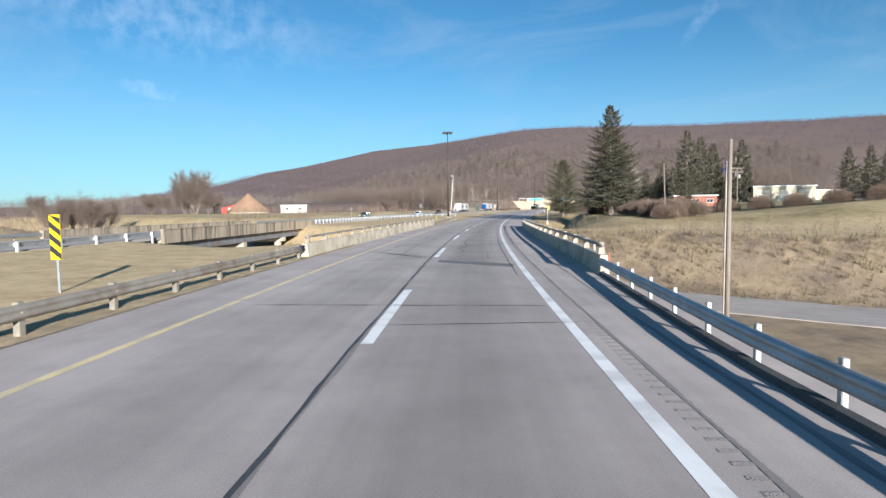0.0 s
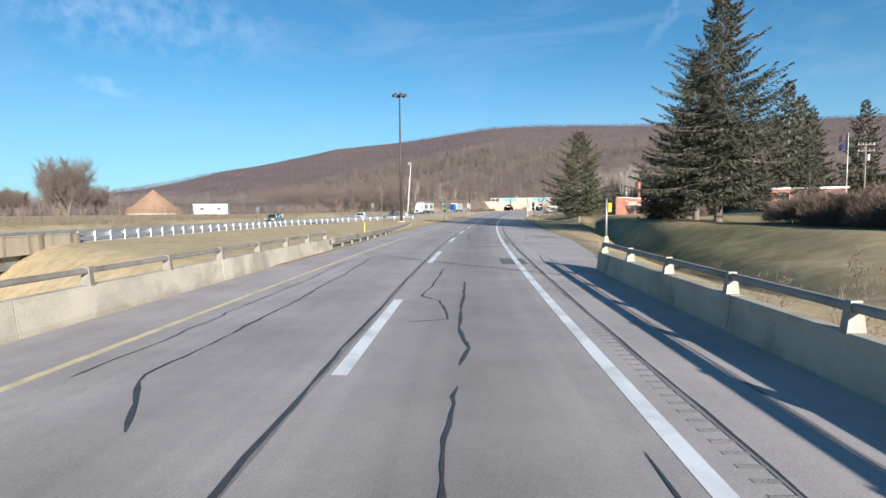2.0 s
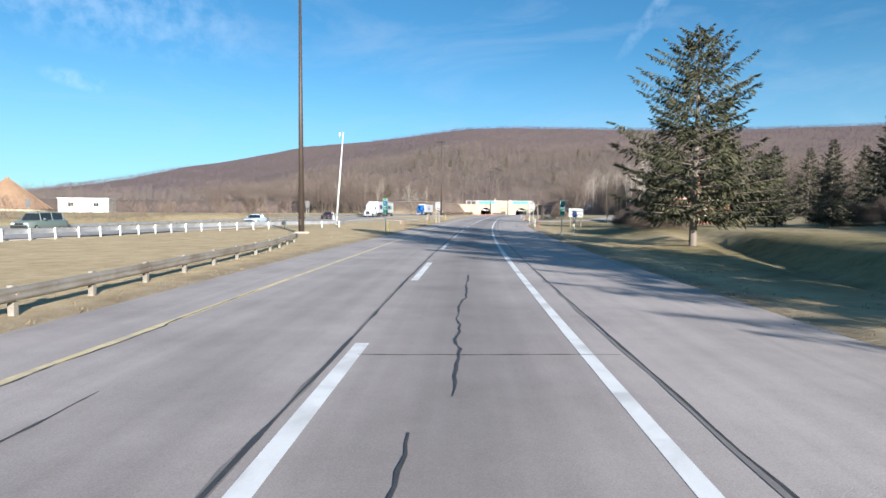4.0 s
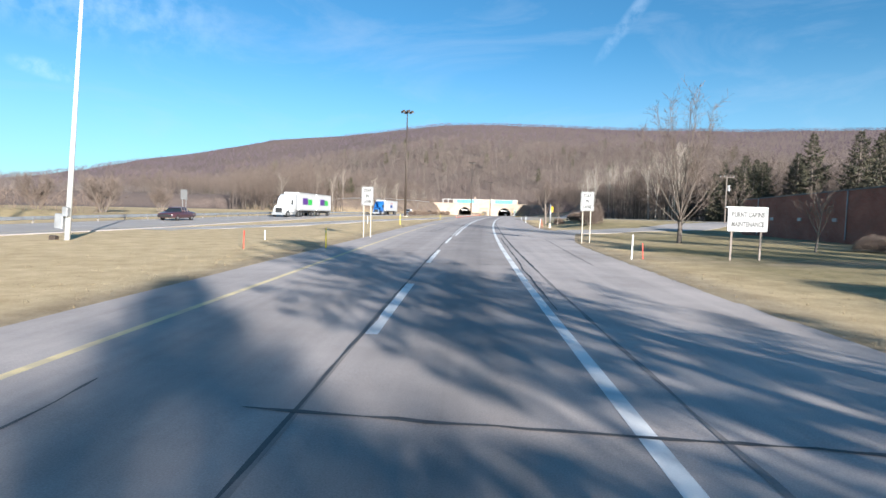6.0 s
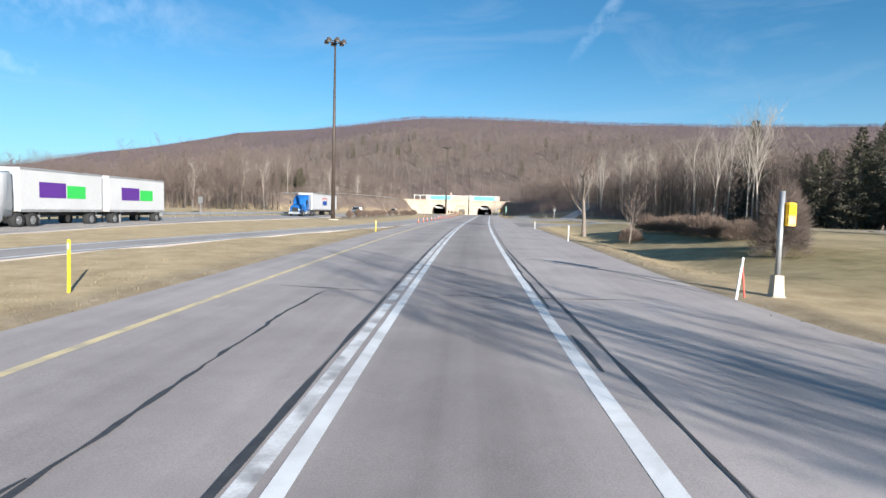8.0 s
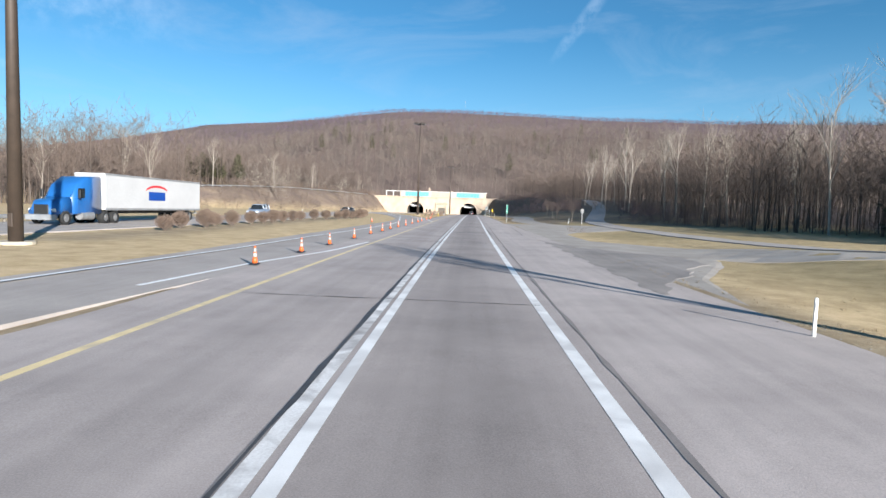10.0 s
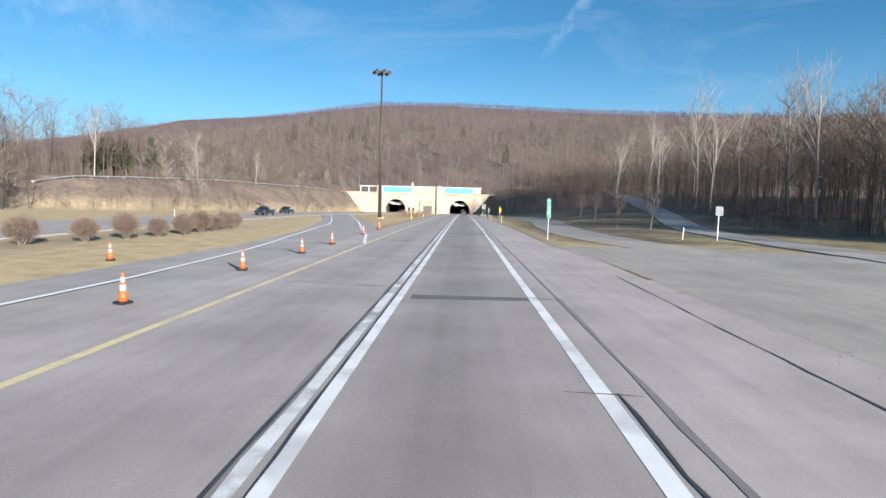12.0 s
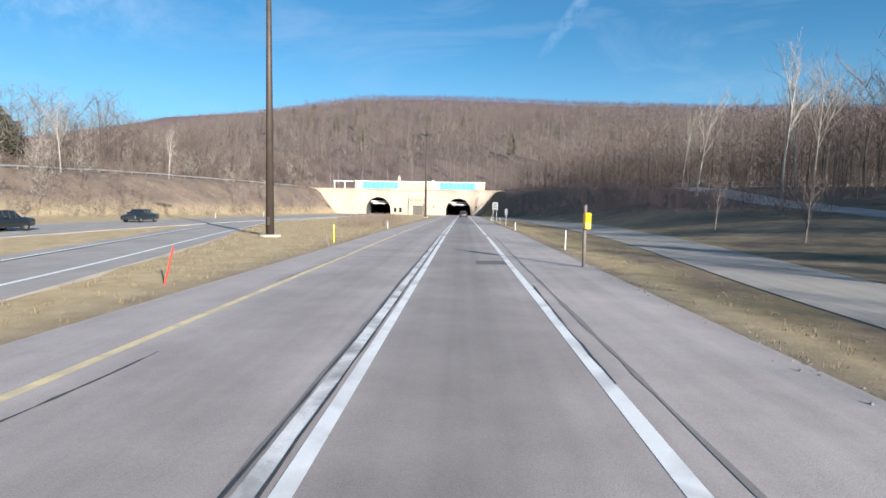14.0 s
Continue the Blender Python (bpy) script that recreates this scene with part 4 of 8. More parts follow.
for knots, w, g in (([(-20, -1.95), (97, -2.12), (184, -1.72), (208, -1.7)], 0.07, 0.03), ([(40, 2.68), (135, 2.8)], 0.05, 0.03), ([(184, 2.68), (224, 2.42), (247, 2.12)], 0.08, 0.02), ([(218, -1.84), (300, -1.87)], 0.10, 0.02), ([(300, -1.86), (372, -1.82), (420, -1.78)], 0.05, 0.03),
                    ([(300, -1.56), (345, -1.535), (420, -1.53)], 0.035, 0.012), ([(20, 1.72), (36, 1.66), (60, 1.70)], 0.035, 0.03), ([(176, 2.18), (189.6, 2.27), (207, 2.22)], 0.06, 0.04), ([(229.5, 2.0), (246, 1.98)], 0.07, 0.05), ([(224.6, 2.06), (226.9, 2.03)], 0.09, 0.02),
                    ([(92.2, 2.23), (95.8, 2.40), (102.5, 2.42)], 0.05, 0.03), ([(318, 2.16), (329.5, 2.08)], 0.06, 0.05), ([(359.5, 2.06), (377.5, 2.05)], 0.05, 0.02), ([(382, 2.08), (391.5, 2.16)], 0.05, 0.03), ([(319, 4.8), (322.4, 5.05), (342, 5.4)], 0.05, 0.03)):
    crack(sealant, knots, w, g, 0.7)
# across the road at the old slab joints
for knots, w in (([(11.4, -1.9), (11.7, 2.6)], 0.06), ([(14.0, -5.5), (13.7, 1.9)], 0.08), ([(32.6, -6.4), (28.2, -2.1), (27.5, -1.5), (25.5, 0.5), (24.0, 2.1), (23.6, 2.9)], 0.08), ([(31.0, -4.9), (27.5, -2.2)], 0.14), ([(86.7, -6.3), (80.6, -1.9), (74.3, 3.7)], 0.10), ([(84.0, -5.2), (80.2, -1.9)], 0.05),
                 ([(97.2, -5.0), (96.2, -1.5), (95.1, 2.6)], 0.10), ([(92.2, -3.2), (91.6, -1.4), (90.9, 1.8)], 0.07), ([(91.3, -1.4), (90.6, 1.8)], 0.10), ([(90.9, -1.2), (90.3, 1.5)], 0.06), ([(87.7, -1.6), (86.4, 0.2)], 0.06), ([(92.7, -5.7), (90.5, -2.9)], 0.06),
                 ([(118, -1.7), (118.3, 2.6)], 0.06), ([(136, -5.5), (135.8, 1.9)], 0.06), ([(152, -1.8), (152.3, 4.6)], 0.06), ([(169.2, -2.4), (168.4, 6.0)], 0.09), ([(186, -1.7), (186.2, 2.6)], 0.05), ([(202.0, -4.8), (201.5, 0.7)], 0.06), ([(216.3, 1.7), (210.2, 4.8)], 0.06),
                 ([(231.7, -4.9), (231.2, -2.0)], 0.07), ([(230.9, -0.8), (230.8, 0.8), (231.1, 4.4)], 0.06), ([(256, -1.7), (256.2, 2.6)], 0.05), ([(270, -1.7), (270.2, 4.6)], 0.06), ([(283.5, -5.4), (283.3, 1.9)], 0.07), ([(291.1, -1.4), (291.0, 1.6)], 0.07), ([(306.9, -5.0), (306.4, 2.9)], 0.08),
                 ([(322.7, -5.0), (322.1, -2.0)], 0.07), ([(322.7, -1.4), (322.9, 2.2), (322.5, 3.6)], 0.05), ([(321.4, -1.4), (321.4, 2.0)], 0.06), ([(329.5, 1.4), (329.4, 2.4)], 0.05), ([(338.6, -5.0), (338.0, -1.7)], 0.05), ([(336.9, 1.8), (336.4, 2.7)], 0.06), ([(353.6, -4.6), (353.0, -0.9)], 0.04), ([(353.0, -1.0), (353.1, 1.9)], 0.16), ([(354.9, -1.0), (354.9, 1.7)], 0.05), ([(368.2, -5.1), (367.4, -1.7)], 0.05), ([(399.7, -4.8), (399.2, -1.7)], 0.05), ([(440, -5.0), (440.2, 1.9)], 0.07)):
    crack(sealant, knots, w, 0.03, 0.35)
# wandering cracks down the lanes and over the shoulder
for knots, w, g in (([(27.7, -0.8), (29.2, -0.25), (30.1, -0.9), (31.1, -0.45), (34.0, -0.85), (37.4, -0.5), (41.3, -0.8), (48.6, -0.55)], 0.07, 0.05), ([(27.0, 0.83), (30.7, 0.8)], 0.03, 0.03), ([(31, -5.1), (40, -4.7)], 0.05, 0.05), ([(30.9, -3.8), (43.5, -3.9), (48, -4.3), (59.1, -3.9)], 0.06, 0.05),
                    ([(49.4, 0.0), (50.2, -0.25), (51.7, 0.15), (51.9, 0.7), (55.1, 0.66)], 0.08, 0.03), ([(53.6, 0.06), (59.4, -0.2), (62.0, -0.1)], 0.06, 0.06), ([(63.0, -0.1), (64.1, 0.05), (65.8, -0.15), (72.8, -0.1)], 0.07, 0.04), ([(66.3, -1.3), (66.6, -0.4), (69.1, -0.7), (69.9, -1.25), (72.4, -1.1), (77.1, -1.0)], 0.06, 0.04),
                    ([(60.4, -3.6), (62.5, -4.6), (68.4, -4.45), (83.3, -4.9), (84.6, -5.6)], 0.07, 0.06), ([(62.3, -5.6), (73.7, -5.45), (80.0, -5.7)], 0.05, 0.06), ([(98.7, -0.5), (103.3, -0.62), (108.7, -0.67), (114.8, -0.53)], 0.09, 0.12), ([(102.2, -3.95), (104.3, -4.45), (115.9, -4.56)], 0.06, 0.05), ([(100.7, -6.0), (105.4, -5.9), (125, -6.0)], 0.05, 0.05),
                    ([(106.6, 4.8), (101.7, 6.3), (98.4, 7.4)], 0.08, 0.04), ([(105.3, 4.35), (97.7, 3.96)], 0.045, 0.05), ([(84.0, 3.5), (79.8, 3.25), (76.8, 3.5)], 0.05, 0.06), ([(116, -0.1), (130, 0.1)], 0.05, 0.1), ([(150, -3.2), (170, -4.6)], 0.05, 0.1),
                    ([(212.8, -3.9), (220.3, -3.3), (228.3, -3.6), (231.1, -3.5)], 0.08, 0.05), ([(214, -4.4), (221, -3.4)], 0.06, 0.06), ([(241.8, 2.6), (238.1, 5.2), (234.1, 6.8)], 0.07, 0.05), ([(368.5, -5.05), (376, -4.85), (383, -4.6)], 0.06, 0.04), ([(391, -5.45), (401, -5.3)], 0.05, 0.04)):
    crack(sealant, knots, w, g)
FADED_TAR = mat("faded_seam_tar", (0.26, 0.232, 0.218), (0.185, 0.165, 0.155), rough=0.8, scale=1.2, fine=50)
tagged(part("old_seam", old_seal, FADED_TAR, road, "faded dark paving seams"), kind="stuff")
sealant.v = [(x, y, z + 0.002) for x, y, z in sealant.v]
tagged(part("crack_sealant", sealant, TAR, road, "black tar sealant in cracks and joints"), kind="stuff")
# dark repair patches across the lane
for s, ln, a, b, skew in ((79.0, 2.9, 1.36, 2.48, -0.3), (25.3, 1.25, -1.5, 1.8, -2.3), (321.4, 1.3, -1.3, 1.85, 0.1), (336.1, 1.2, -1.15, 1.82, 0.2), (366.9, 1.05, -1.25, 1.85, -0.3), (397.3, 1.6, 0.6, 1.85, 0.2)):
    mesh = Mesh()
    for k in range(17):
        u = a + (b - a) * k / 16
        for e in (0, 1):
            x, y = xy(s + skew * k / 16 + e * ln + 0.025 * math.sin(k * 1.1 + e * 2.3 + s) + 0.018 * math.sin(k * 2.9 + e + s), u)
            mesh.v.append((float(x), float(y), float(zr(s)) + 0.0035))
    for k in range(16):
        mesh.f.append((2 * k, 2 * k + 2, 2 * k + 3, 2 * k + 1))
    part("repair_patch", mesh, PATCH, road, "dark asphalt repair patch")
# milled rumble strip on the right shoulder
rumble = Mesh()
for k in range(330):
    s = -12 + k * 0.28
    o = len(rumble.v)
    for a, b in ((s, 2.42), (s + 0.09, 2.42), (s + 0.09, 2.72), (s, 2.72)):
        x, y = xy(a, b)
        rumble.v.append((float(x), float(y), float(zr(a)) + 0.004))
    rumble.f.append((o, o + 3, o + 2, o + 1))
tagged(part("rumble_strip", rumble, mat("milled_asphalt", (0.36, 0.315, 0.293), (0.28, 0.245, 0.228), rough=0.95, fine=80, bump=0.5), road, "milled rumble strip grooves"), kind="stuff")


# ---- barriers and rails ----
def along(s0, s1, u, step=2.0, dz=0.0, z_of=None):
    n = max(2, int(abs(s1 - s0) / step) + 1)
    out = []
    for s in np.linspace(s0, s1, n):
        q = float(lerp(s, u) if isinstance(u, list) else u)
        x, y = xy(s, q)
        h = head(s)
        if isinstance(u, list):
            h -= math.atan((lerp(s + 1, u) - lerp(s - 1, u)) / 2)
        z = float(zr(s) if z_of is None else z_of(s, q)) + dz
        out.append((Vector((float(x), float(y), z)), Vector((math.cos(h), math.sin(h), 0))))
    return out


def rooted(name, where, label, category, group=""):
    ob = new(name)
    ob.location = where
    bpy.context.view_layer.update()
    return tagged(ob, label, category, group)


def world_part(name, mesh, material, root, label="", smooth=False):
    o = root.matrix_world.translation if root.parent is None else root.parent.matrix_world.translation
    mesh.v = [(p[0] - o[0], p[1] - o[1], p[2] - o[2]) for p in mesh.v]
    return part(name, mesh, material, root, label, smooth)


W_OUT = [(0.0, 0.32), (0.045, 0.35), (0.08, 0.39), (0.075, 0.43), (0.02, 0.475), (0.075, 0.52), (0.08, 0.56), (0.045, 0.60), (0.0, 0.63)]


def guardrail(s0, s1, u, side, spacing, material, label, z_of=None, block=None, post_mat=None, group="", top=0.63, post_w=0.14, proud=0.04):
    """A corrugated rail on posts; side is the side of the posts on which the rail hangs."""
    k = top / 0.63
    path = along(s0, s1, u, 1.5, 0, z_of)
    root = rooted("guardrail", path[0][0], label, "guardrail", group)
    prof = [(side * (0.10 + a), c * k) for a, c in W_OUT] + [(side * (0.088 + a), c * k) for a, c in reversed(W_OUT)]
    if side < 0:
        prof.reverse()
    world_part("rail", Mesh().sweep(path, prof), material, root, "", True)
    post_me = Mesh().box(0, 0, (top - 0.65) / 2 + proud / 2, post_w, post_w + 0.02, top + 0.65 + proud, 0.012).mesh("post", post_mat or POST_WOOD)
    block_me = Mesh().box(side * (0.03 + post_w / 2), 0, 0.47 * k, 0.1, post_w + 0.03, 0.26, 0.01).mesh("block", block or POST_WOOD)
    o = root.matrix_world.translation
    for p, right in along(s0 + 0.6, s1 - 0.6, u, spacing, 0, z_of):
        q = part("post", post_me, None, root)
        q.matrix_basis = Matrix.Translation(p - o) @ Matrix.Rotation(math.atan2(right.y, right.x), 4, "Z")
        part("block", block_me, None, q)
    return root


POST_STEEL = mat("pale_post_steel", (0.50, 0.49, 0.46), (0.38, 0.37, 0.35), rough=0.6, metal=0.2, scale=5, fine=30, vary=0.1)
KERB_TAR = mat("kerb_asphalt", (0.055, 0.053, 0.052), (0.09, 0.086, 0.082), rough=0.9, scale=3, fine=30)
U_RAIL_R = [(-60, 4.3), (8, 4.25), (14.5, 4.55), (27.5, 5.1)]
U_RAIL_L = [(-80, -8.75), (29, -8.75), (92, -8.75), (110, -8.9), (125, -10.0), (140, -11.2), (152, -13.2)]
guardrail(-60, 28.6, U_RAIL_L, 1, 2.85, GALV_OLD, "weathered steel guardrail on blocked posts beside the shoulder", group="roadside guardrails")
guardrail(88.6, 150, U_RAIL_L, 1, 2.75, GALV_OLD, "weathered steel guardrail on pale posts along the median", group="roadside guardrails")
guardrail(-60, 20.6, U_RAIL_R, -1, 1.9, GALV, "galvanised guardrail on pale posts before the bridge", group="roadside guardrails", top=0.58, post_mat=POST_STEEL, block=GALV_OLD, post_w=0.08, proud=0.06)
kerb_path = along(-60, 20.2, [(s, u - 0.1) for s, u in U_RAIL_R], 1.5)
kerb = rooted("asphalt_kerb", kerb_path[0][0], "low dark asphalt kerb at the foot of the guardrail", "kerb")
world_part("kerb_body", Mesh().sweep(kerb_path, [(-0.14, -0.05), (-0.07, 0.10), (0.04, 0.12), (0.10, -0.05)]), KERB_TAR, kerb)
opp_near = [(s, c + 6.0) for s, c in OPP]
opp_far = [(s, c - 6.0) for s, c in OPP]
guardrail(-60, 50, opp_near, -1, 3.8, GALV, "galvanised guardrail along the far carriageway", group="far carriageway guardrails", post_mat=WHITE, block=WHITE)
guardrail(98, 182, [(98, -32.4), (144, -32.4), (165, -28.5), (175, -23.5), (182, -17.5)], -1, 1.95, GALV, "galvanised guardrail on white posts along the far carriageway", group="far carriageway guardrails", post_mat=WHITE, block=WHITE, z_of=lambda s, u: zr(s) + 0.05, top=0.8, post_w=0.10)
guardrail(-60, 52, opp_far, 1, 3.8, GALV, "galvanised guardrail on the outer side of the far carriageway", group="far carriageway guardrails")
guardrail(100, 320, opp_far, 1, 3.8, GALV, "long galvanised guardrail behind the far carriageway", group="far carriageway guardrails")

# concrete bridge barriers with a steel rail on top
BARRIER = [(-0.20, -0.3), (-0.20, 0.05), (-0.16, 0.30), (-0.13, 0.66), (-0.11, 0.68), (0.11, 0.68), (0.13, 0.66), (0.16, 0.30), (0.20, 0.05), (0.20, -0.3)]


def bridge_barrier(s0, s1, u, label):
    path = along(s0, s1, u, 1.0)
    root = rooted("bridge_barrier", path[0][0], label, "barrier", "bridge barriers")
    joints = list(np.arange(s0, s1, 9.0)) + [s1]
    for a, b in zip(joints, joints[1:]):
        if b - a < 1:
            continue
        seg = Mesh().sweep(along(a + 0.012, b - 0.012, u, 1.0), BARRIER)
        world_part("wall_segment", seg, CONCRETE, root)
    # parapet rail: flat tube on short cast posts
    prof = [(-0.055, 0.95), (0.055, 0.95), (0.065, 0.98), (0.055, 1.07), (-0.055, 1.07), (-0.065, 0.98)]
    world_part("rail", Mesh().sweep(along(s0 + 0.3, s1 - 0.3, u, 1.0), prof), GALV_OLD, root, "weathered steel top rail", True)
    low = [(-0.03, 0.80), (0.03, 0.80), (0.03, 0.86), (-0.03, 0.86)]
    o = root.matrix_world.translation
    post = Mesh()
    post.add([(-0.13, -0.08, 0.65), (0.13, -0.08, 0.65), (0.13, 0.08, 0.65), (-0.13, 0.08, 0.65), (-0.075, -0.06, 1.10), (0.075, -0.06, 1.10), (0.075, 0.06, 1.10), (-0.075, 0.06, 1.10)],
             [(3, 2, 1, 0), (4, 5, 6, 7), (0, 1, 5, 4), (1, 2, 6, 5), (2, 3, 7, 6), (3, 0, 4, 7)])
    post_me = post.mesh("rail_post", GALV_OLD)
    for p, right in along(s0 + 0.5, s1 - 0.5, u, 3.4):
        q = part("rail_post", post_me, None, root)
        q.matrix_basis = Matrix.Translation(p - o) @ Matrix.Rotation(math.atan2(right.y, right.x), 4, "Z")
    return root


bridge_barrier(29.0, 88.4, -8.75, "cream concrete bridge barrier topped by a steel rail")
bridge_barrier(20.4, 76.5, [(18, 4.72), (28, 5.05), (80, 5.05)], "shaded concrete bridge barrier topped by a steel rail")

# decks, girders and piers of both bridges
def bridge(name, s0, s1, line, half, parapet, label):
    path = along(s0, s1, line, 2.0)
    root = rooted(name, path[0][0], label, "bridge")
    world_part("deck", Mesh().sweep(path, [(-half, -0.5), (half, -0.5), (half, -0.16), (-half, -0.16)]), CONCRETE, root)
    for k in range(5):
        a = -half + 0.5 + k * (2 * half - 1.0) / 4
        world_part("girder", Mesh().sweep(path, [(a - 0.2, -1.55), (a + 0.2, -1.55), (a + 0.2, -1.45), (a + 0.05, -1.42), (a + 0.05, -0.5), (a - 0.05, -0.5), (a - 0.05, -1.42), (a - 0.2, -1.45)]), GIRDER, root)
    if parapet:
        for e in (-1, 1):
            pr = [(e * half - 0.18, -0.55), (e * half + 0.18, -0.55), (e * half + 0.18, 0.72), (e * half + 0.22, 0.76), (e * half + 0.22, 0.86), (e * half - 0.22, 0.86), (e * half - 0.22, 0.76), (e * half - 0.18, 0.72)]
            world_part("parapet", Mesh().sweep(path, pr), STAINED, root, "rust-streaked concrete parapet")
    for s in (s0 + (s1 - s0) * 0.36, s0 + (s1 - s0) * 0.66):
        for k in range(3):
            a = -half + 1.2 + k * (half - 1.2)
            c = float(lerp(s, line)) + a
            x, y = xy(s + 0.5 * a, c)
            gz = float(ground_z(s, c)) - 0.4
            col = Mesh()
            col.box(float(x), float(y), (gz + zr(s) - 1.9) / 2, 0.8, 0.8, float(zr(s)) - 1.9 - gz, 0.08)
            world_part("pier_column", col, CONCRETE, root)
        cap = Mesh().sweep([(Vector((float(xy(s + 0.5 * a, float(lerp(s, line)) + a)[0]), float(xy(s + 0.5 * a, float(lerp(s, line)) + a)[1]), float(zr(s)))), Vector((-math.sin(head(s)), math.cos(head(s)), 0))) for a in (-half + 0.3, half - 0.3)],
                           [(-0.5, -2.2), (0.5, -2.2), (0.5, -1.56), (-0.5, -1.56)])
        world_part("pier_cap", cap, CONCRETE, root)
    return root


bridge("highway_bridge", 29, 78, [(0, -1.9), (100, -1.9)], 6.7, False, "concrete highway bridge deck on steel girders")
bridge("far_bridge", 51, 98, OPP, 5.9, True, "weathered far carriageway bridge with streaked parapets over the local road")


# ---- tunnel portal ----
def arch_outline(c, half, rise, n=22):
    """Corners from the right foot over the crown to the left foot; the rise includes the straight sides."""
    up = rise - half
    return [(c + half, 0)] + [(c + half * math.cos(math.pi * k / n), up + half * math.sin(math.pi * k / n)) for k in range(n + 1)] + [(c - half, 0)]


def slab(mesh, outline, y0, y1):
    """A flat outline in x, z given depth from y0 to y1."""
    n = len(outline)
    vs = [(x, y0, z) for x, z in outline] + [(x, y1, z) for x, z in outline]
    fs = [tuple(range(n)), tuple(range(2 * n - 1, n - 1, -1))] + [(k, n + k, n + (k + 1) % n, (k + 1) % n) for k in range(n)]
    return mesh.add(vs, fs)


portal = thing("tunnel_portal", place_road(580, 0, -0.05), "cream stone twin-arch tunnel portal with teal panels", "tunnel portal")
AL, AR, AH, RISE = -30.8, -1.7, 4.5, 6.2
left_arch, right_arch = arch_outline(AL, AH, RISE), arch_outline(AR, AH, RISE)
outline = [(-55, -0.6), (AL - AH, -0.6)] + left_arch[::-1] + [(AL + AH, -0.6), (AR - AH, -0.6)] + right_arch[::-1] + [(AR + AH, -0.6), (13, -0.6), (13, 9.0), (-55, 9.0)]
part("front_wall", slab(Mesh(), outline, 0, 1.2), PORTAL_STONE, portal)
for c, nm in ((AL, "left"), (AR, "right")):
    ring_o, ring_i = arch_outline(c, AH + 0.55, RISE + 0.55), arch_outline(c, AH, RISE)
    part("arch_ring", slab(Mesh(), ring_o + ring_i[::-1], -0.16, 0.05), PORTAL_STONE, portal)
    lining = Mesh()
    prof = arch_outline(c, AH, RISE)
    for y in (1.2, 24, 70):
        lining.v.extend((x, y, z) for x, z in prof)
    n = len(prof)
    for i in range(2):
        for k in range(n - 1):
            lining.f.append((i * n + k, i * n + k + 1, (i + 1) * n + k + 1, (i + 1) * n + k))
    lining.f.append(tuple(range(2 * n, 3 * n)))
    part("tunnel_lining", lining, TUNNEL_DARK, portal, "tunnel lining coloured dark for the unlit bore")
    part("ceiling_beam", Mesh().box(c, 4.0, 4.75, 7.6, 0.5, 0.55, 0.04), WHITE, portal, "white beam across the tunnel mouth")
    part("ceiling_slab", Mesh().box(c, 36, 4.15, 8.2, 60, 0.25), CREAM, portal, "pale flat tunnel ceiling")
    part("signal_bar", Mesh().box(c + 0.3, 2.2, 4.0, 5.4, 0.25, 0.4, 0.03), WHITE, portal, "white signal bar")
    for k in (-1.5, 1.5):
        part("lane_signal", Mesh().box(c + 0.3 + k, 2.0, 3.55, 0.5, 0.25, 0.5, 0.03), BLACK, portal, "black lane signal box")
part("coping", Mesh().box(-21, 0.5, 9.12, 68.4, 1.7, 0.26, 0.05), PORTAL_STONE, portal)
part("coping", Mesh().box(-21, -0.12, 8.45, 68.0, 0.2, 0.14), PORTAL_STONE, portal)
part("attic_wall", Mesh().box(-15.85, 1.6, 10.6, 47.3, 1.6, 2.7, 0.05), PORTAL_STONE, portal, "pale attic wall over the arches")
part("attic_coping", Mesh().box(-15.85, 1.6, 12.06, 47.9, 2.0, 0.22, 0.05), WHITE, portal)
for a, b in ((-36.6, -23.8), (-8.5, 4.0)):
    for k in range(8):
        w = (b - a) / 8
        part("teal_panel", Mesh().box(a + w * (k + 0.5), 0.76, 10.55, w - 0.06, 0.1, 2.4, 0.02), TEAL, portal, "teal enamel panel")
for x in (-38.3, -37.2, -23.2, -11.4, -10.2, -9.1, 4.6, 5.6):
    part("faded_panel", Mesh().box(x, 0.76, 10.55, 0.98, 0.1, 2.4, 0.02), mat("faded_teal_panel", (0.36, 0.46, 0.44), (0.30, 0.40, 0.39), rough=0.5, vary=0.12), portal, "faded grey-teal panel")
for k in range(14):
    part("attic_panel", Mesh().box(-21.6 + 0.9 * k, 0.77, 10.55, 0.82, 0.08, 1.75, 0.02), CREAM, portal)
part("finial", Mesh().box(-23.4, 1.6, 12.9, 1.0, 1.0, 1.6, 0.1).box(-23.4, 1.6, 13.9, 0.6, 0.6, 0.5, 0.1), PORTAL_STONE, portal, "stone finial")
part("finial", Mesh().box(-11.0, 1.6, 12.4, 1.1, 1.1, 0.6, 0.1), PORTAL_STONE, portal)
for x in (-47.2, -43.4, -39.7):
    part("frame_post", Mesh().box(x, 1.6, 10.6, 0.35, 0.35, 2.7, 0.03), WHITE, portal)
part("frame_beam", Mesh().box(-43.5, 1.6, 11.9, 8.2, 0.5, 0.35, 0.04), WHITE, portal, "white open frame beam")
# entrance between the arches
part("door_surround", slab(Mesh(), [(-19.7, -0.4), (-18.6, -0.4), (-18.6, 4.4), (-14.1, 4.4), (-14.1, -0.4), (-13.0, -0.4), (-13.0, 6.2), (-19.7, 6.2)], -0.5, 0.1), CREAM, portal, "projecting stone door surround")
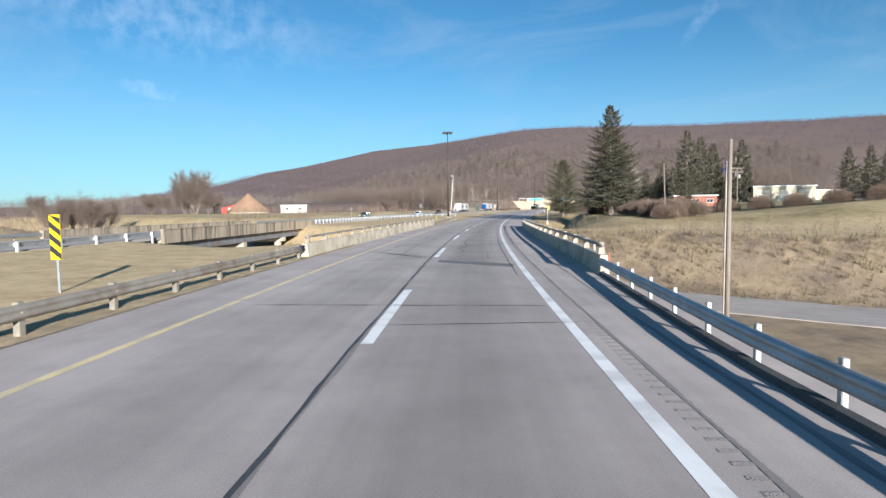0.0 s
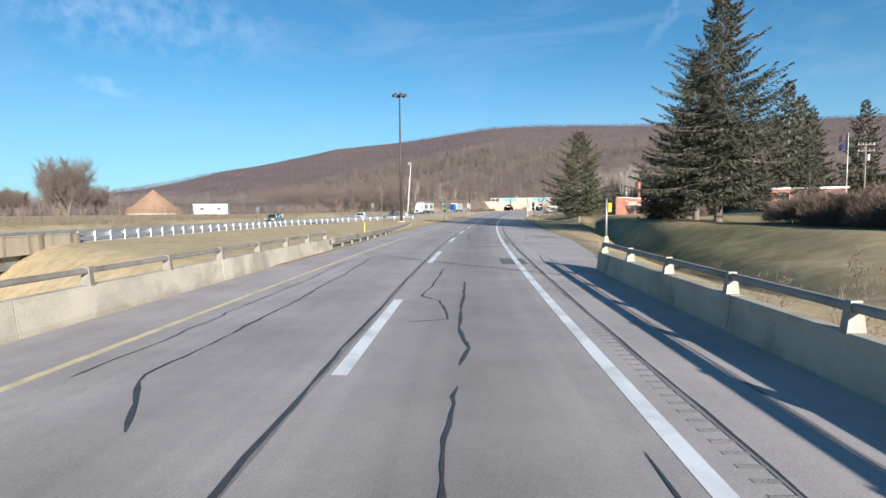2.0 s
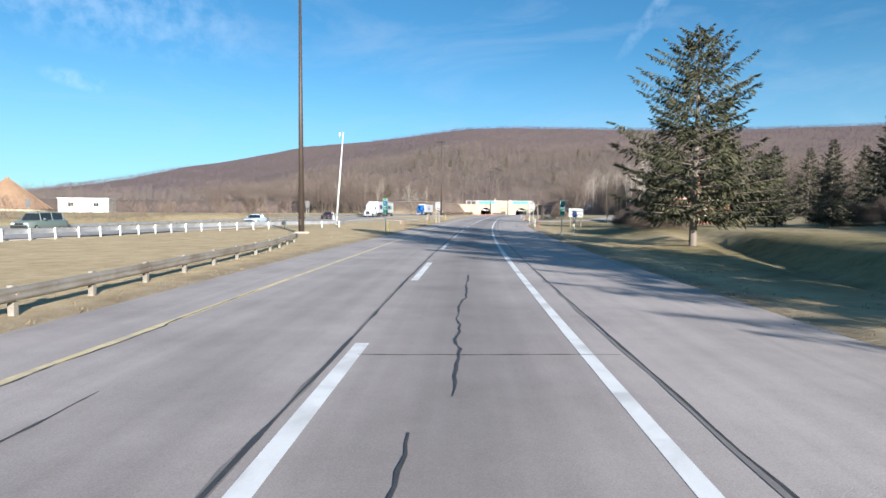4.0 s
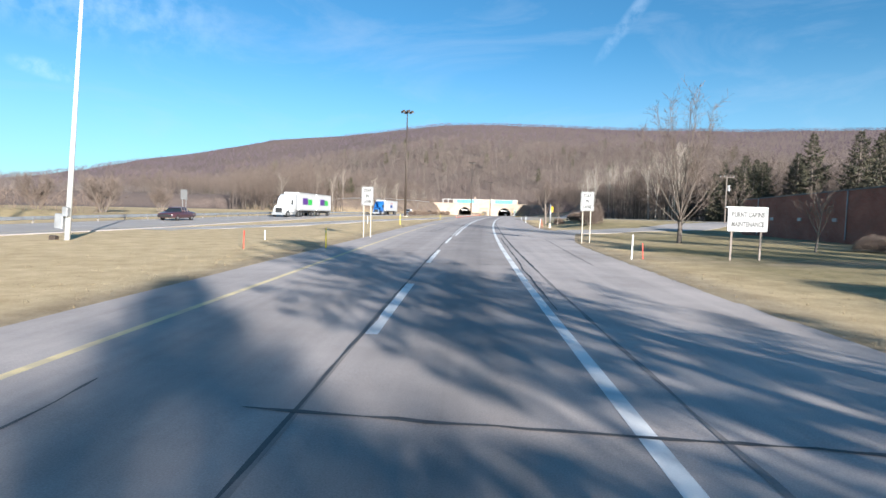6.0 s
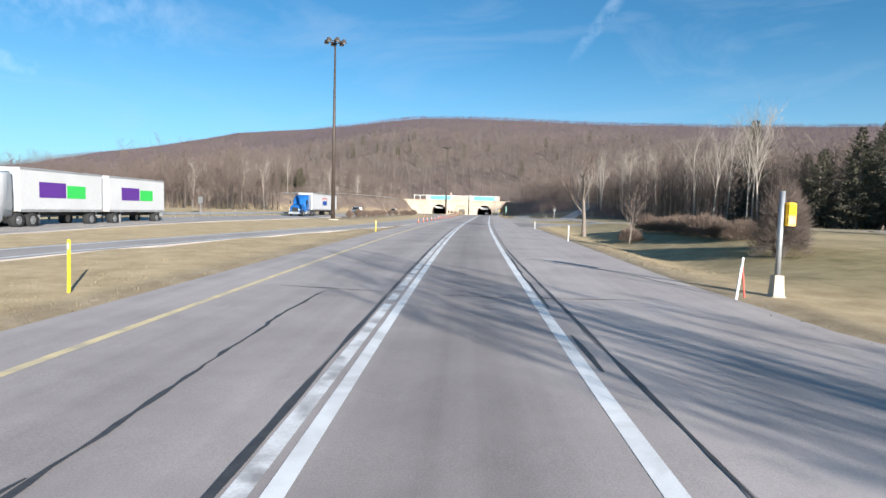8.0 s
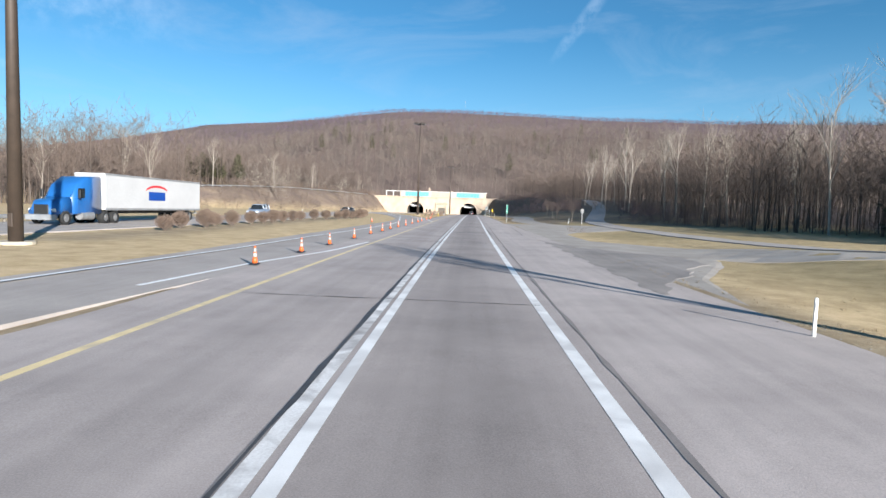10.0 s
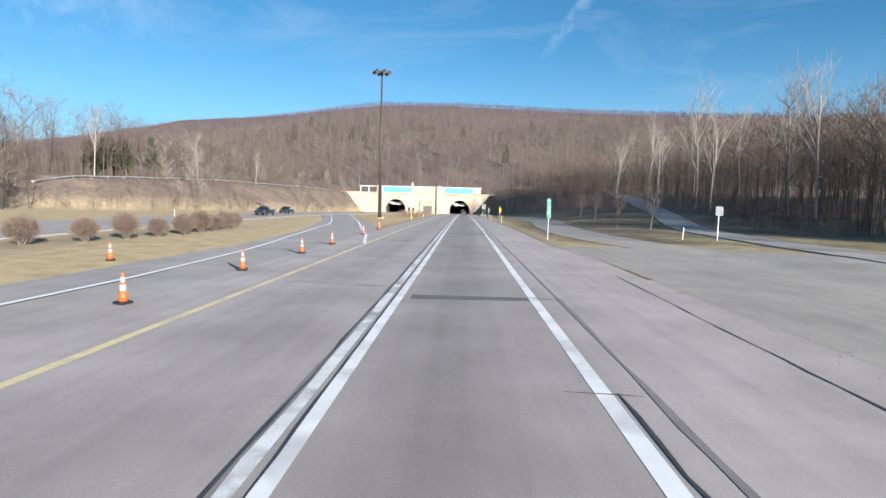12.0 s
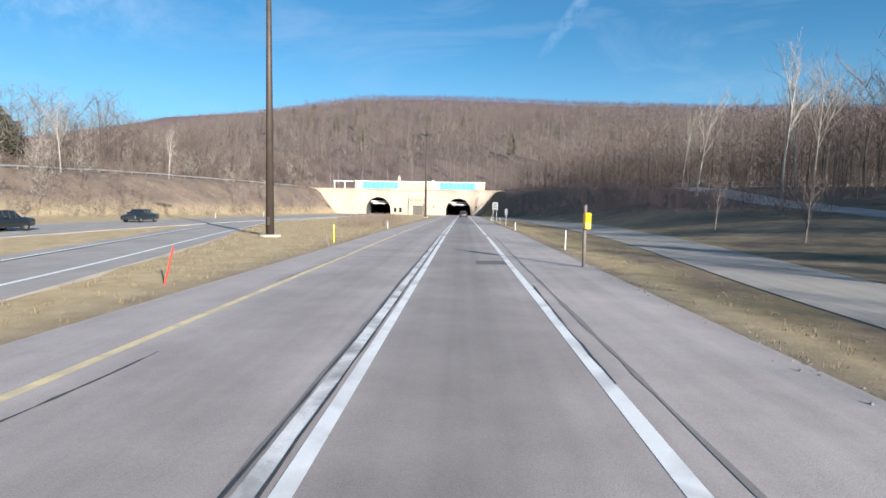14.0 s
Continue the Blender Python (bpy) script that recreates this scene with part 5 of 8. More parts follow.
part("door_leaf", Mesh().box(-16.35, -0.03, 1.6, 3.6, 0.1, 3.6).box(-16.35, -0.1, 1.6, 0.08, 0.08, 3.6), mat("bronze_door", (0.11, 0.095, 0.075), (0.08, 0.07, 0.055), rough=0.5), portal, "dark bronze double door")
part("name_panel", Mesh().box(-16.35, -0.55, 5.4, 5.6, 0.1, 0.9, 0.02), mat("panel_green_grey", (0.22, 0.24, 0.17), (0.17, 0.19, 0.13)), portal, "grey-green name panel")
for k in range(3):
    part("lettering_bar", Mesh().box(-18.0 + 1.7 * k, -0.62, 5.4, 1.3, 0.03, 0.35), CREAM, portal)
for x in (-24.6, -22.7):
    part("window", Mesh().box(x, -0.02, 1.7, 0.85, 0.12, 1.6), GLASS_DARK, portal, "small dark window")
    part("window_sill", Mesh().box(x, -0.1, 0.82, 1.1, 0.25, 0.14, 0.02), PORTAL_STONE, portal)
for e in (-55.6, 13.6):
    part("side_wall", Mesh().box(e, 23.5, 4.3, 1.2, 47, 10), PORTAL_STONE, portal)
part("roof_slab", Mesh().box(-21, 24.5, 8.7, 68, 46, 0.4), CONCRETE, portal)
for e in (-10.3, 5.0):
    part("wall_lamp", Mesh().box(e, -0.3, 3.2, 0.4, 0.5, 0.5, 0.05), GALV, portal)


# ---- masts, poles, lamps ----
def high_mast(s, u, tall, label):
    root = thing("light_mast", place(s, u), label, "light mast", "high light masts")
    part("base", Mesh().tube((0, 0, -0.4), (0, 0, 0.15), 0.75, 0.75, 16), CONCRETE, root)
    part("pole", Mesh().tube((0, 0, 0.1), (0, 0, tall), 0.30, 0.11, 12), DARK_STEEL, root, "", True)
    part("hand_hole_cover", Mesh().box(0, -0.30, 1.1, 0.22, 0.06, 0.6, 0.02), DARK_STEEL, root)
    ring = Mesh()
    for k in range(12):
        a, b = 2 * math.pi * k / 12, 2 * math.pi * (k + 1) / 12
        ring.tube((0.7 * math.cos(a), 0.7 * math.sin(a), tall - 0.2), (0.7 * math.cos(b), 0.7 * math.sin(b), tall - 0.2), 0.06, 0.06, 6)
    part("ring", ring, DARK_STEEL, root)
    part("cap", Mesh().tube((0, 0, tall - 0.6), (0, 0, tall + 0.25), 0.22, 0.12, 10), DARK_STEEL, root)
    for k in range(6):
        a = 2 * math.pi * k / 6
        d = Vector((math.cos(a), math.sin(a), 0))
        lum = part("luminaire", Mesh().tube(d * 0.65 + Vector((0, 0, tall - 0.1)), d * 1.25 + Vector((0, 0, tall - 0.1)), 0.07, 0.07, 6).tube(d * 1.2 + Vector((0, 0, tall + 0.1)), d * 1.2 + Vector((0, 0, tall - 0.35)), 0.2, 0.36, 10), DARK_STEEL, root)
        part("lens", Mesh().tube(d * 1.2 + Vector((0, 0, tall - 0.36)), d * 1.2 + Vector((0, 0, tall - 0.46)), 0.33, 0.2, 10), mat("smoky_lamp_glass", (0.30, 0.31, 0.32), (0.22, 0.23, 0.24), rough=0.25), lum)
    return root


high_mast(164.2, -17.1, 24.6, "tall dark brown light mast standing in the median grass")
high_mast(294, -19.8, 24.4, "tall dark brown light mast beside the crossover lane")
high_mast(413.6, -13.4, 23.3, "tall dark brown light mast in the grass island")
high_mast(517, -9.4, 20.8, "distant dark light mast before the tunnel portal")

cam_pole = thing("camera_pole", place(192.2, -21.6, -0.35) @ pose(0, 0, 0, 0, 4.6, 0), "slender white steel camera pole on a concrete foot", "pole")
part("base", Mesh().box(0, 0, -0.05, 1.0, 1.0, 0.5, 0.06), CONCRETE, cam_pole)
part("pole", Mesh().tube((0, 0, 0.2), (0, 0, 14.1), 0.15, 0.07, 12), WHITE, cam_pole, "", True)
part("cabinet", Mesh().box(-0.42, -0.02, 1.35, 0.45, 0.35, 0.8, 0.03), GALV, cam_pole, "grey metal cabinet")
part("cabinet", Mesh().box(0.05, -0.28, 1.9, 0.3, 0.25, 0.5, 0.03), GALV, cam_pole)
part("bracket", Mesh().tube((0, 0, 14.0), (-0.5, 0, 14.0), 0.04, 0.04, 6), GALV, cam_pole)
part("camera_housing", Mesh().tube((-0.5, 0, 14.05), (-0.5, 0, 13.5), 0.12, 0.1, 10), WHITE, cam_pole)
part("ground_box", Mesh().box(-0.9, 0.2, 0.2, 0.35, 0.35, 0.6, 0.03), DARK_STEEL, cam_pole)


def utility_pole(s, u, tall, label, arms=0, lean=0.0):
    m = place(s, u) @ pose(0, 0, 0, 0, lean, 0)
    root = thing("utility_pole", m, label, "utility pole", "utility poles")
    part("pole", Mesh().tube((0, 0, -0.5), (0, 0, tall), 0.14 if lean == 0 else 0.09, 0.085 if lean == 0 else 0.06, 10), WOOD_POLE, root, "", True)
    for k in range(arms):
        z = tall - 0.35 - 0.9 * k
        part("crossarm", Mesh().box(0, -0.14, z, 2.4, 0.1, 0.12, 0.01), WOOD_POLE, root)
        for e in (-1.05, -0.45, 0.45, 1.05):
            part("insulator", Mesh().tube((e, -0.14, z + 0.06), (e, -0.14, z + 0.28), 0.05, 0.035, 6), GALV, root)
    if arms:
        part("transformer", Mesh().tube((0.35, 0, tall - 2.6), (0.35, 0, tall - 1.7), 0.24, 0.24, 12), GALV, root)
    return root


near_pole = utility_pole(29.3, 12.9, 10.1, "weathered wooden utility pole below the road embankment", 0)
part("riser_pipe", Mesh().tube((-0.2, -0.05, 0.2), (-0.2, -0.05, 8.2), 0.05, 0.05, 6), GALV_OLD, near_pole)
part("terminal_box", Mesh().box(0.2, -0.1, 8.4, 0.14, 0.14, 0.32, 0.02), DARK_STEEL, near_pole)
part("terminal_box", Mesh().box(0.2, -0.1, 9.1, 0.12, 0.12, 0.22, 0.02), DARK_STEEL, near_pole)
utility_pole(77.5, 23.6, 7.3, "thin leaning pale wooden pole on the lawn", 0, -2.0)
utility_pole(143, 55, 8.4, "wooden utility pole with crossarms and a transformer", 2)
utility_pole(262, 40, 8.0, "wooden utility pole near the maintenance yard", 1)
utility_pole(345, -44, 3.2, "short weathered wooden post beside the far carriageway", 0)


# ---- signs ----
def sign_board(root, w, h, z, material, thick=0.03, x=0.0, border=None, y=-0.06, label=""):
    r = min(w, h) * 0.06
    pts = []
    for cx, cz, a0 in ((w / 2 - r, h / 2 - r, 0), (-w / 2 + r, h / 2 - r, 90), (-w / 2 + r, -h / 2 + r, 180), (w / 2 - r, -h / 2 + r, 270)):
        for k in range(4):
            a = radians(a0 + 30 * k)
            pts.append((x + cx + r * math.cos(a), z + h / 2 + cz + r * math.sin(a)))
    b = part("board", slab(Mesh(), pts, y - thick, y), material, root, label)
    if border:
        t, gap = min(0.03, w * 0.045), min(0.06, w * 0.06)
        inner = [(x + (px - x) * (w - gap) / w, z + h / 2 + (pz - z - h / 2) * (h - gap) / h) for px, pz in pts]
        inner2 = [(x + (px - x) * (w - 2 * t - gap) / w, z + h / 2 + (pz - z - h / 2) * (h - 2 * t - gap) / h) for px, pz in pts]
        n = len(inner)
        me = Mesh()
        me.add([(a, y - thick - 0.003, c) for a, c in inner] + [(a, y - thick - 0.003, c) for a, c in inner2], [(k, (k + 1) % n, n + (k + 1) % n, n + k) for k in range(n)])
        part("border", me, border, root)
    return b


def words(root, lines, y=-0.096, x=0.0):
    for body, size, z, material, squeeze in lines:
        lettering(body, size, material, root, pose(x, y, z, 90, 0, 0), squeeze)


def sign_posts(root, xs, tall, material=None, w=0.07):
    for x in xs:
        part("post", Mesh().box(x, 0, tall / 2 - 0.2, w, 0.05, tall + 0.4, 0.008), material or GALV, root)


for s, u, w, label in ((203.6, 8.05, 0.93, "white lane regulation sign on two posts beside the shoulder"), (203.2, -7.5, 0.84, "white lane regulation sign on two posts in the median grass")):
    root = thing("road_sign", place(s, u, 0.0, 4), label, "road sign", "lane signs")
    sign_posts(root, (-0.3 * w, 0.3 * w), 2.3, mat("tan_post", (0.45, 0.40, 0.32), (0.36, 0.32, 0.26)))
    sign_board(root, w, 1.34, 2.25, SIGN_WHITE, border=BLACK)
    words(root, (("STAY", 0.34, 3.30, BLACK, 0.74 * w / 0.93), ("IN", 0.34, 2.92, BLACK, 0.78), ("LANE", 0.34, 2.53, BLACK, 0.74 * w / 0.93)))
for s, u, rz, label in ((164.0, -8.6, -8, "green mile marker sign on a steel post in the median"), (164.3, 8.5, 24, "green mile marker sign on a steel post beside the shoulder")):
    root = thing("mile_marker", place(s, u, 0, rz), label, "mile marker", "mile markers")
    sign_posts(root, (0,), 2.1)
    sign_board(root, 0.52, 1.52, 2.0, SIGN_GREEN, border=WHITE)
    words(root, (("EAST", 0.19, 3.35, WHITE, 0.8), ("MILE", 0.19, 2.72, WHITE, 0.8), ("186", 0.27, 2.47, WHITE, 0.8), (".0", 0.27, 2.18, WHITE, 0.8)))
    shield = [(0.0, 2.86), (-0.12, 2.92), (-0.17, 3.05), (-0.14, 3.2), (-0.05, 3.17), (0.05, 3.17), (0.14, 3.2), (0.17, 3.05), (0.12, 2.92)]
    sh = part("route_shield", slab(Mesh(), [(x, z) for x, z in shield][::-1], -0.104, -0.094), SIGN_BLUE, root, "blue and red route shield")
    part("shield_band", slab(Mesh(), [(-0.14, 3.14), (-0.14, 3.2), (-0.05, 3.17), (0.05, 3.17), (0.14, 3.2), (0.14, 3.14)][::-1], -0.108, -0.1), SIGN_RED, sh)
    lettering("76", 0.2, WHITE, root, pose(0, -0.108, 3.03, 90, 0, 0), 0.85)
root = thing("service_sign", place(164.3, 9.7, 0, 10), "small blue roadside service sign on a steel post", "road sign")
sign_posts(root, (0,), 2.4)
sign_board(root, 0.46, 0.62, 1.85, SIGN_BLUE, border=WHITE)
words(root, (("CALL", 0.17, 2.3, WHITE, 0.8), ("BOX", 0.19, 2.05, WHITE, 0.8)))
part("reflector_plate", Mesh().box(-0.1, -0.05, 1.1, 0.25, 0.04, 0.3, 0.03), mat("pale_plate", (0.55, 0.52, 0.40), (0.5, 0.47, 0.36)), root, "pale square plate")
root = thing("facility_sign", place(192.0, 13.75, 0, 6), "white maintenance yard sign on two wooden posts", "sign")
sign_posts(root, (-0.75, 0.75), 2.6, WOOD_POLE, 0.1)
sign_board(root, 2.05, 1.15, 1.45, SIGN_WHITE, 0.04)
part("cap_rail", Mesh().box(-0.06, -0.08, 2.64, 2.15, 0.12, 0.06, 0.01), WHITE, root)
words(root, (("BURNT CABINS", 0.34, 2.27, BLACK, 0.70), ("MAINTENANCE", 0.34, 1.80, BLACK, 0.70)), y=-0.103)
root = thing("mile_marker", place(362.6, 6.1, 0, 4), "narrow green mile marker on a thin post by the shoulder", "mile marker", "mile markers")
sign_posts(root, (0,), 1.6, None, 0.05)
sign_board(root, 0.27, 1.38, 1.5, SIGN_GREEN, border=WHITE)
words(root, (("MILE", 0.12, 2.76, WHITE, 0.8), ("1", 0.29, 2.5, WHITE, 0.9), ("8", 0.29, 2.24, WHITE, 0.9), ("6", 0.29, 1.98, WHITE, 0.9), ("1", 0.27, 1.68, WHITE, 0.9)))
part("divider", Mesh().box(0, -0.092, 1.83, 0.22, 0.008, 0.018), WHITE, root)
root = thing("object_marker", place(16.4, -12.4, 0, 4), "yellow and black striped hazard marker in the median grass", "road sign")
sign_posts(root, (0,), 1.2)
part("board", Mesh().box(0, -0.06, 1.68, 0.32, 0.03, 1.36), SIGN_YELLOW, root)
for k in range(4):
    z = 1.05 + 0.36 * k
    a, b = max(z, 1.0), min(z + 0.42, 2.36)
    part("stripe", slab(Mesh(), [(-0.16, min(z + 0.22, 2.36)), (0.16, max(z - 0.06, 1.0)), (0.16, max(z + 0.13, 1.0)), (-0.16, min(z + 0.41, 2.36))], -0.081, -0.077), BLACK, root)
for s, u, w, h, tall, label in ((364, 18.5, 0.55, 0.65, 1.8, "small pale square sign beside the service road"), (470, 5.4, 0.9, 1.2, 2.2, "white rectangular sign before the tunnel mouth"), (250, -48, 1.1, 1.6, 2.4, "back of a diamond warning sign beyond the far road"), (452, 5.9, 0.35, 0.9, 1.4, "narrow marker before the tunnel"), (166, -47.5, 0.5, 0.9, 2.1, "small pale sign beyond the far guardrail"), (300, -42, 0.7, 1.0, 1.8, "pale sign back beyond the far road")):
    root = thing("road_sign", place(s, u, 0, 3), label, "road sign")
    sign_posts(root, (0,) if w < 0.9 else (-0.28, 0.28), tall + 0.3)
    sign_board(root, w, h, tall, SIGN_WHITE if s == 470 else mat("dull_sign_back", (0.17, 0.17, 0.17), (0.13, 0.13, 0.13), rough=0.6, metal=0.3))
    if s == 470:
        for k in range(3):
            part("lettering_bar", Mesh().box(0, -0.095, tall + h * (0.75 - 0.25 * k), w * 0.66, 0.006, h * 0.12), BLACK, root)


def call_box(s, u, tall, label, footed=True):
    root = thing("call_box", place(s, u), label, "call box", "emergency call boxes")
    if footed:
        part("foot", Mesh().box(0, 0, -0.1, 0.42, 0.42, 0.3, 0.05).add([(-0.15, -0.15, 0.05), (0.15, -0.15, 0.05), (0.15, 0.15, 0.05), (-0.15, 0.15, 0.05), (-0.12, -0.12, 0.6), (0.12, -0.12, 0.6), (0.12, 0.12, 0.6), (-0.12, 0.12, 0.6)],
         [(4, 5, 6, 7), (0, 1, 5, 4), (1, 2, 6, 5), (2, 3, 7, 6), (3, 0, 4, 7)]), CONCRETE, root)
    part("pole", Mesh().tube((0, 0, 0.5 if footed else -0.3), (0, 0, tall), 0.07, 0.07, 10), GALV if footed else mat("dark_weathered_post", (0.19, 0.165, 0.14), (0.12, 0.10, 0.085), rough=0.9, scale=3, fine=30), root, "", True)
    cx = 0.2 if footed else 0.06
    bx = part("box", Mesh().box(cx, -0.1 if not footed else 0, tall - 0.62, 0.27, 0.32, 0.64, 0.04), CALL_YELLOW, root, "yellow-orange call box")
    part("door", Mesh().box(cx, -0.27 if not footed else -0.17, tall - 0.5, 0.2, 0.02, 0.3, 0.01), SIGN_YELLOW, bx)
    part("door", Mesh().box(cx, -0.27 if not footed else -0.17, tall - 0.8, 0.2, 0.02, 0.17, 0.01), mat("amber_box_panel", (0.75, 0.45, 0.10), (0.62, 0.36, 0.07), rough=0.4), bx)
    return root


call_box(95.6, 9.4, 3.25, "orange-yellow emergency call box on a grey pole with concrete foot")
call_box(232.6, 8.65, 2.9, "orange-yellow emergency call box on a grey pole by the driveway")
call_box(397.2, 4.85, 2.6, "yellow emergency call box on a brown wooden post by the shoulder", False)

# delineator posts and stakes
YEL_POST = mat("yellow_marker", (0.72, 0.58, 0.02), (0.62, 0.50, 0.02), rough=0.5)
for s, u, tall, kind_of, lean in ((163.2, -8.2, 1.35, "yellow", 0), (192, -7.4, 1.2, "yellow", 0), (229.5, -9.2, 1.25, "yellow", 1), (112, -11.6, 1.1, "yellow", 0), (408.8, -7.8, 1.1, "yellow", 0), (197.1, -12.6, 0.6, "white", 0), (190.8, 7.9, 1.2, "white", 1), (232.2, 7.4, 1.1, "white", 6),
                                  (256.8, 6.95, 1.1, "white", 0), (263.5, -7.9, 0.9, "yellow", 0), (281, 6.9, 0.9, "white", 0), (229.9, -13.2, 0.9, "white", 0), (406.5, 5.8, 1.1, "white", 0), (433.6, 5.5, 0.9, "white", 0), (455, 5.3, 0.9, "white", 0), (478, 5.2, 0.9, "white", 0), (190.4, -11.1, 0.9, "red", 2),
                                  (389.9, -8.2, 1.1, "red", 14), (191.0, 8.5, 0.8, "red", -4), (232.5, 7.75, 1.05, "red", -7), (27.5, 6.6, 1.1, "red", 0), (26.0, 5.6, 0.95, "white", 0), (365.5, 16.6, 0.9, "white", 3), (432, -7.6, 0.8, "white", 0), (340, -35.5, 1.0, "white", 0), (300, -36.5, 0.9, "white", 0), (262, -37.8, 0.9, "white", 0), (436, -37.5, 0.8, "white", 0), (395, -37.5, 0.9, "white", 0), (415, -38, 0.9, "white", 0), (460, -37.8, 0.9, "white", 0), (480, -37.5, 0.9, "white", 0), (500, -37, 0.9, "white", 0)):
    root = thing("marker_post", place(s, u) @ pose(0, 0, 0, 0, lean, 0), "%s flexible marker post standing in the verge" % kind_of if kind_of != "red" else "thin red survey stake in the grass", "marker post", "%s marker posts" % kind_of)
    wid = 0.06 if kind_of != "red" else 0.035
    part("stake", slab(Mesh(), [(-wid / 2, -0.3), (wid / 2, -0.3), (wid / 2, tall - 0.03), (wid / 4, tall), (-wid / 4, tall), (-wid / 2, tall - 0.03)], -0.02, 0.02), {"yellow": YEL_POST, "white": WHITE, "red": RED_POST}[kind_of], root)
    if kind_of != "red":
        part("reflector", Mesh().box(0, -0.025, tall - 0.16, wid * 0.75, 0.01, 0.14), {"yellow": mat("amber_reflector", (0.8, 0.75, 0.4), rough=0.3), "white": mat("silver_reflector", (0.6, 0.6, 0.6), rough=0.3)}[kind_of], root)

# traffic cones
cone = thing("traffic_cone", place_road(289.4, -7.3, 0.05) @ Matrix.Diagonal((0.85, 0.85, 0.85, 1)), "orange traffic cone with white collars on the crossover", "traffic cone", "row of traffic cones")
part("foot", Mesh().box(0, 0, 0.025, 0.36, 0.36, 0.05, 0.03), BLACK, cone, "black rubber foot")
for z0, z1, m_ in ((0.05, 0.30, ORANGE), (0.30, 0.46, SIGN_WHITE), (0.46, 0.52, ORANGE), (0.52, 0.66, SIGN_WHITE), (0.66, 0.76, ORANGE)):
    part("body" if m_ is ORANGE else "collar", Mesh().tube((0, 0, z0), (0, 0, z1), 0.125 - 0.115 * z0, 0.125 - 0.115 * z1 + (0.004 if m_ is SIGN_WHITE else 0), 16), m_, cone, "", True)
rc = random.Random(8)
for s, u in ((294.8, -7.25), (300.0, -7.27), (306.4, -7.25), (312.8, -7.3), (317.9, -7.2), (323.1, -7.25), (328.5, -7.2), (334.2, -7.1), (340.5, -7.0), (346.9, -6.9), (352.6, -6.9), (362.4, -6.95), (370.1, -6.95), (342.1, -12.4)):
    copy_thing(cone, place_road(s, u, 0.05, rc.uniform(-40, 40)))


# ---- buildings ----
def brick_wall_mat():
    m = bpy.data.materials.new("coursed_red_brick")
    m.use_nodes = True
    n, l = m.node_tree.nodes, m.node_tree.links
    b = n["Principled BSDF"]
    b.inputs["Roughness"].default_value = 0.9
    tc = n.new("ShaderNodeTexCoord")
    sp = n.new("ShaderNodeSeparateXYZ")
    l.new(tc.outputs["Object"], sp.inputs[0])
    ad = n.new("ShaderNodeMath")
    l.new(sp.outputs["X"], ad.inputs[0])
    l.new(sp.outputs["Y"], ad.inputs[1])
    cb = n.new("ShaderNodeCombineXYZ")
    l.new(ad.outputs[0], cb.inputs["X"])
    l.new(sp.outputs["Z"], cb.inputs["Y"])
    br = n.new("ShaderNodeTexBrick")
    br.inputs["Scale"].default_value = 1.0
    br.inputs["Brick Width"].default_value, br.inputs["Row Height"].default_value, br.inputs["Mortar Size"].default_value = 0.21, 0.075, 0.008
    br.inputs["Color1"].default_value, br.inputs["Color2"].default_value, br.inputs["Mortar"].default_value = (0.35, 0.120, 0.082, 1), (0.25, 0.082, 0.056, 1), (0.31, 0.21, 0.16, 1)
    l.new(cb.outputs[0], br.inputs["Vector"])
    no = n.new("ShaderNodeTexNoise")
    no.inputs["Scale"].default_value, no.inputs["Detail"].default_value = 0.7, 6
    l.new(tc.outputs["Object"], no.inputs["Vector"])
    rp = n.new("ShaderNodeValToRGB")
    rp.color_ramp.elements[0].position, rp.color_ramp.elements[0].color = 0.3, (0.72, 0.70, 0.68, 1)
    rp.color_ramp.elements[1].position, rp.color_ramp.elements[1].color = 0.7, (1.1, 1.08, 1.05, 1)
    l.new(no.outputs["Fac"], rp.inputs["Fac"])
    mu = n.new("ShaderNodeMixRGB")
    mu.blend_type = "MULTIPLY"
    mu.inputs["Fac"].default_value = 1
    l.new(br.outputs["Color"], mu.inputs["Color1"])
    l.new(rp.outputs["Color"], mu.inputs["Color2"])
    l.new(mu.outputs["Color"], b.inputs["Base Color"])
    return m


BRICKWORK = brick_wall_mat()
ROOFING = mat("grey_roofing", (0.20, 0.19, 0.18), (0.14, 0.135, 0.13), rough=0.9)


def window_in(parent, x, y, z, w, h, along_x=True, name="window"):
    """A dark pane in a pale frame with a sill, on a wall that faces -y (or -x)."""
    def bx(me, a, b, c, sx, sy, sz, bv=0.0):
        return me.box(x + a, y + b, z + c, sx, sy, sz, bv) if along_x else me.box(x + b, y + a, z + c, sy, sx, sz, bv)
    pane = part(name, bx(Mesh(), 0, 0.02, h / 2, w, 0.06, h), GLASS_DARK, parent, "dark glazed window")
    fr = Mesh()
    for e in (-1, 1):
        bx(fr, e * w / 2, -0.01, h / 2, 0.08, 0.1, h + 0.08)
    bx(fr, 0, -0.012, 0, w, 0.1, 0.08)
    bx(fr, 0, -0.012, h, w, 0.1, 0.08)
    bx(fr, 0, -0.008, h / 2, 0.05, 0.08, h)
    part("frame", fr, WHITE, pane)
    part("sill", bx(Mesh(), 0, -0.06, -0.08, w + 0.2, 0.2, 0.08), CONCRETE, pane)


# brick maintenance garage: long side wall along the road, the front turned to the sun, a roof that falls away from the corner
gz = float(zr(203)) + 0.85
gx, gy = xy(203, 29.8)
garage = thing("maintenance_garage", pose(float(gx), float(gy), gz, 0, 0, 9), "red brick maintenance garage with white coping and a chimney", "garage building")
L_, D_, H_ = 7.6, 21.0, 3.75


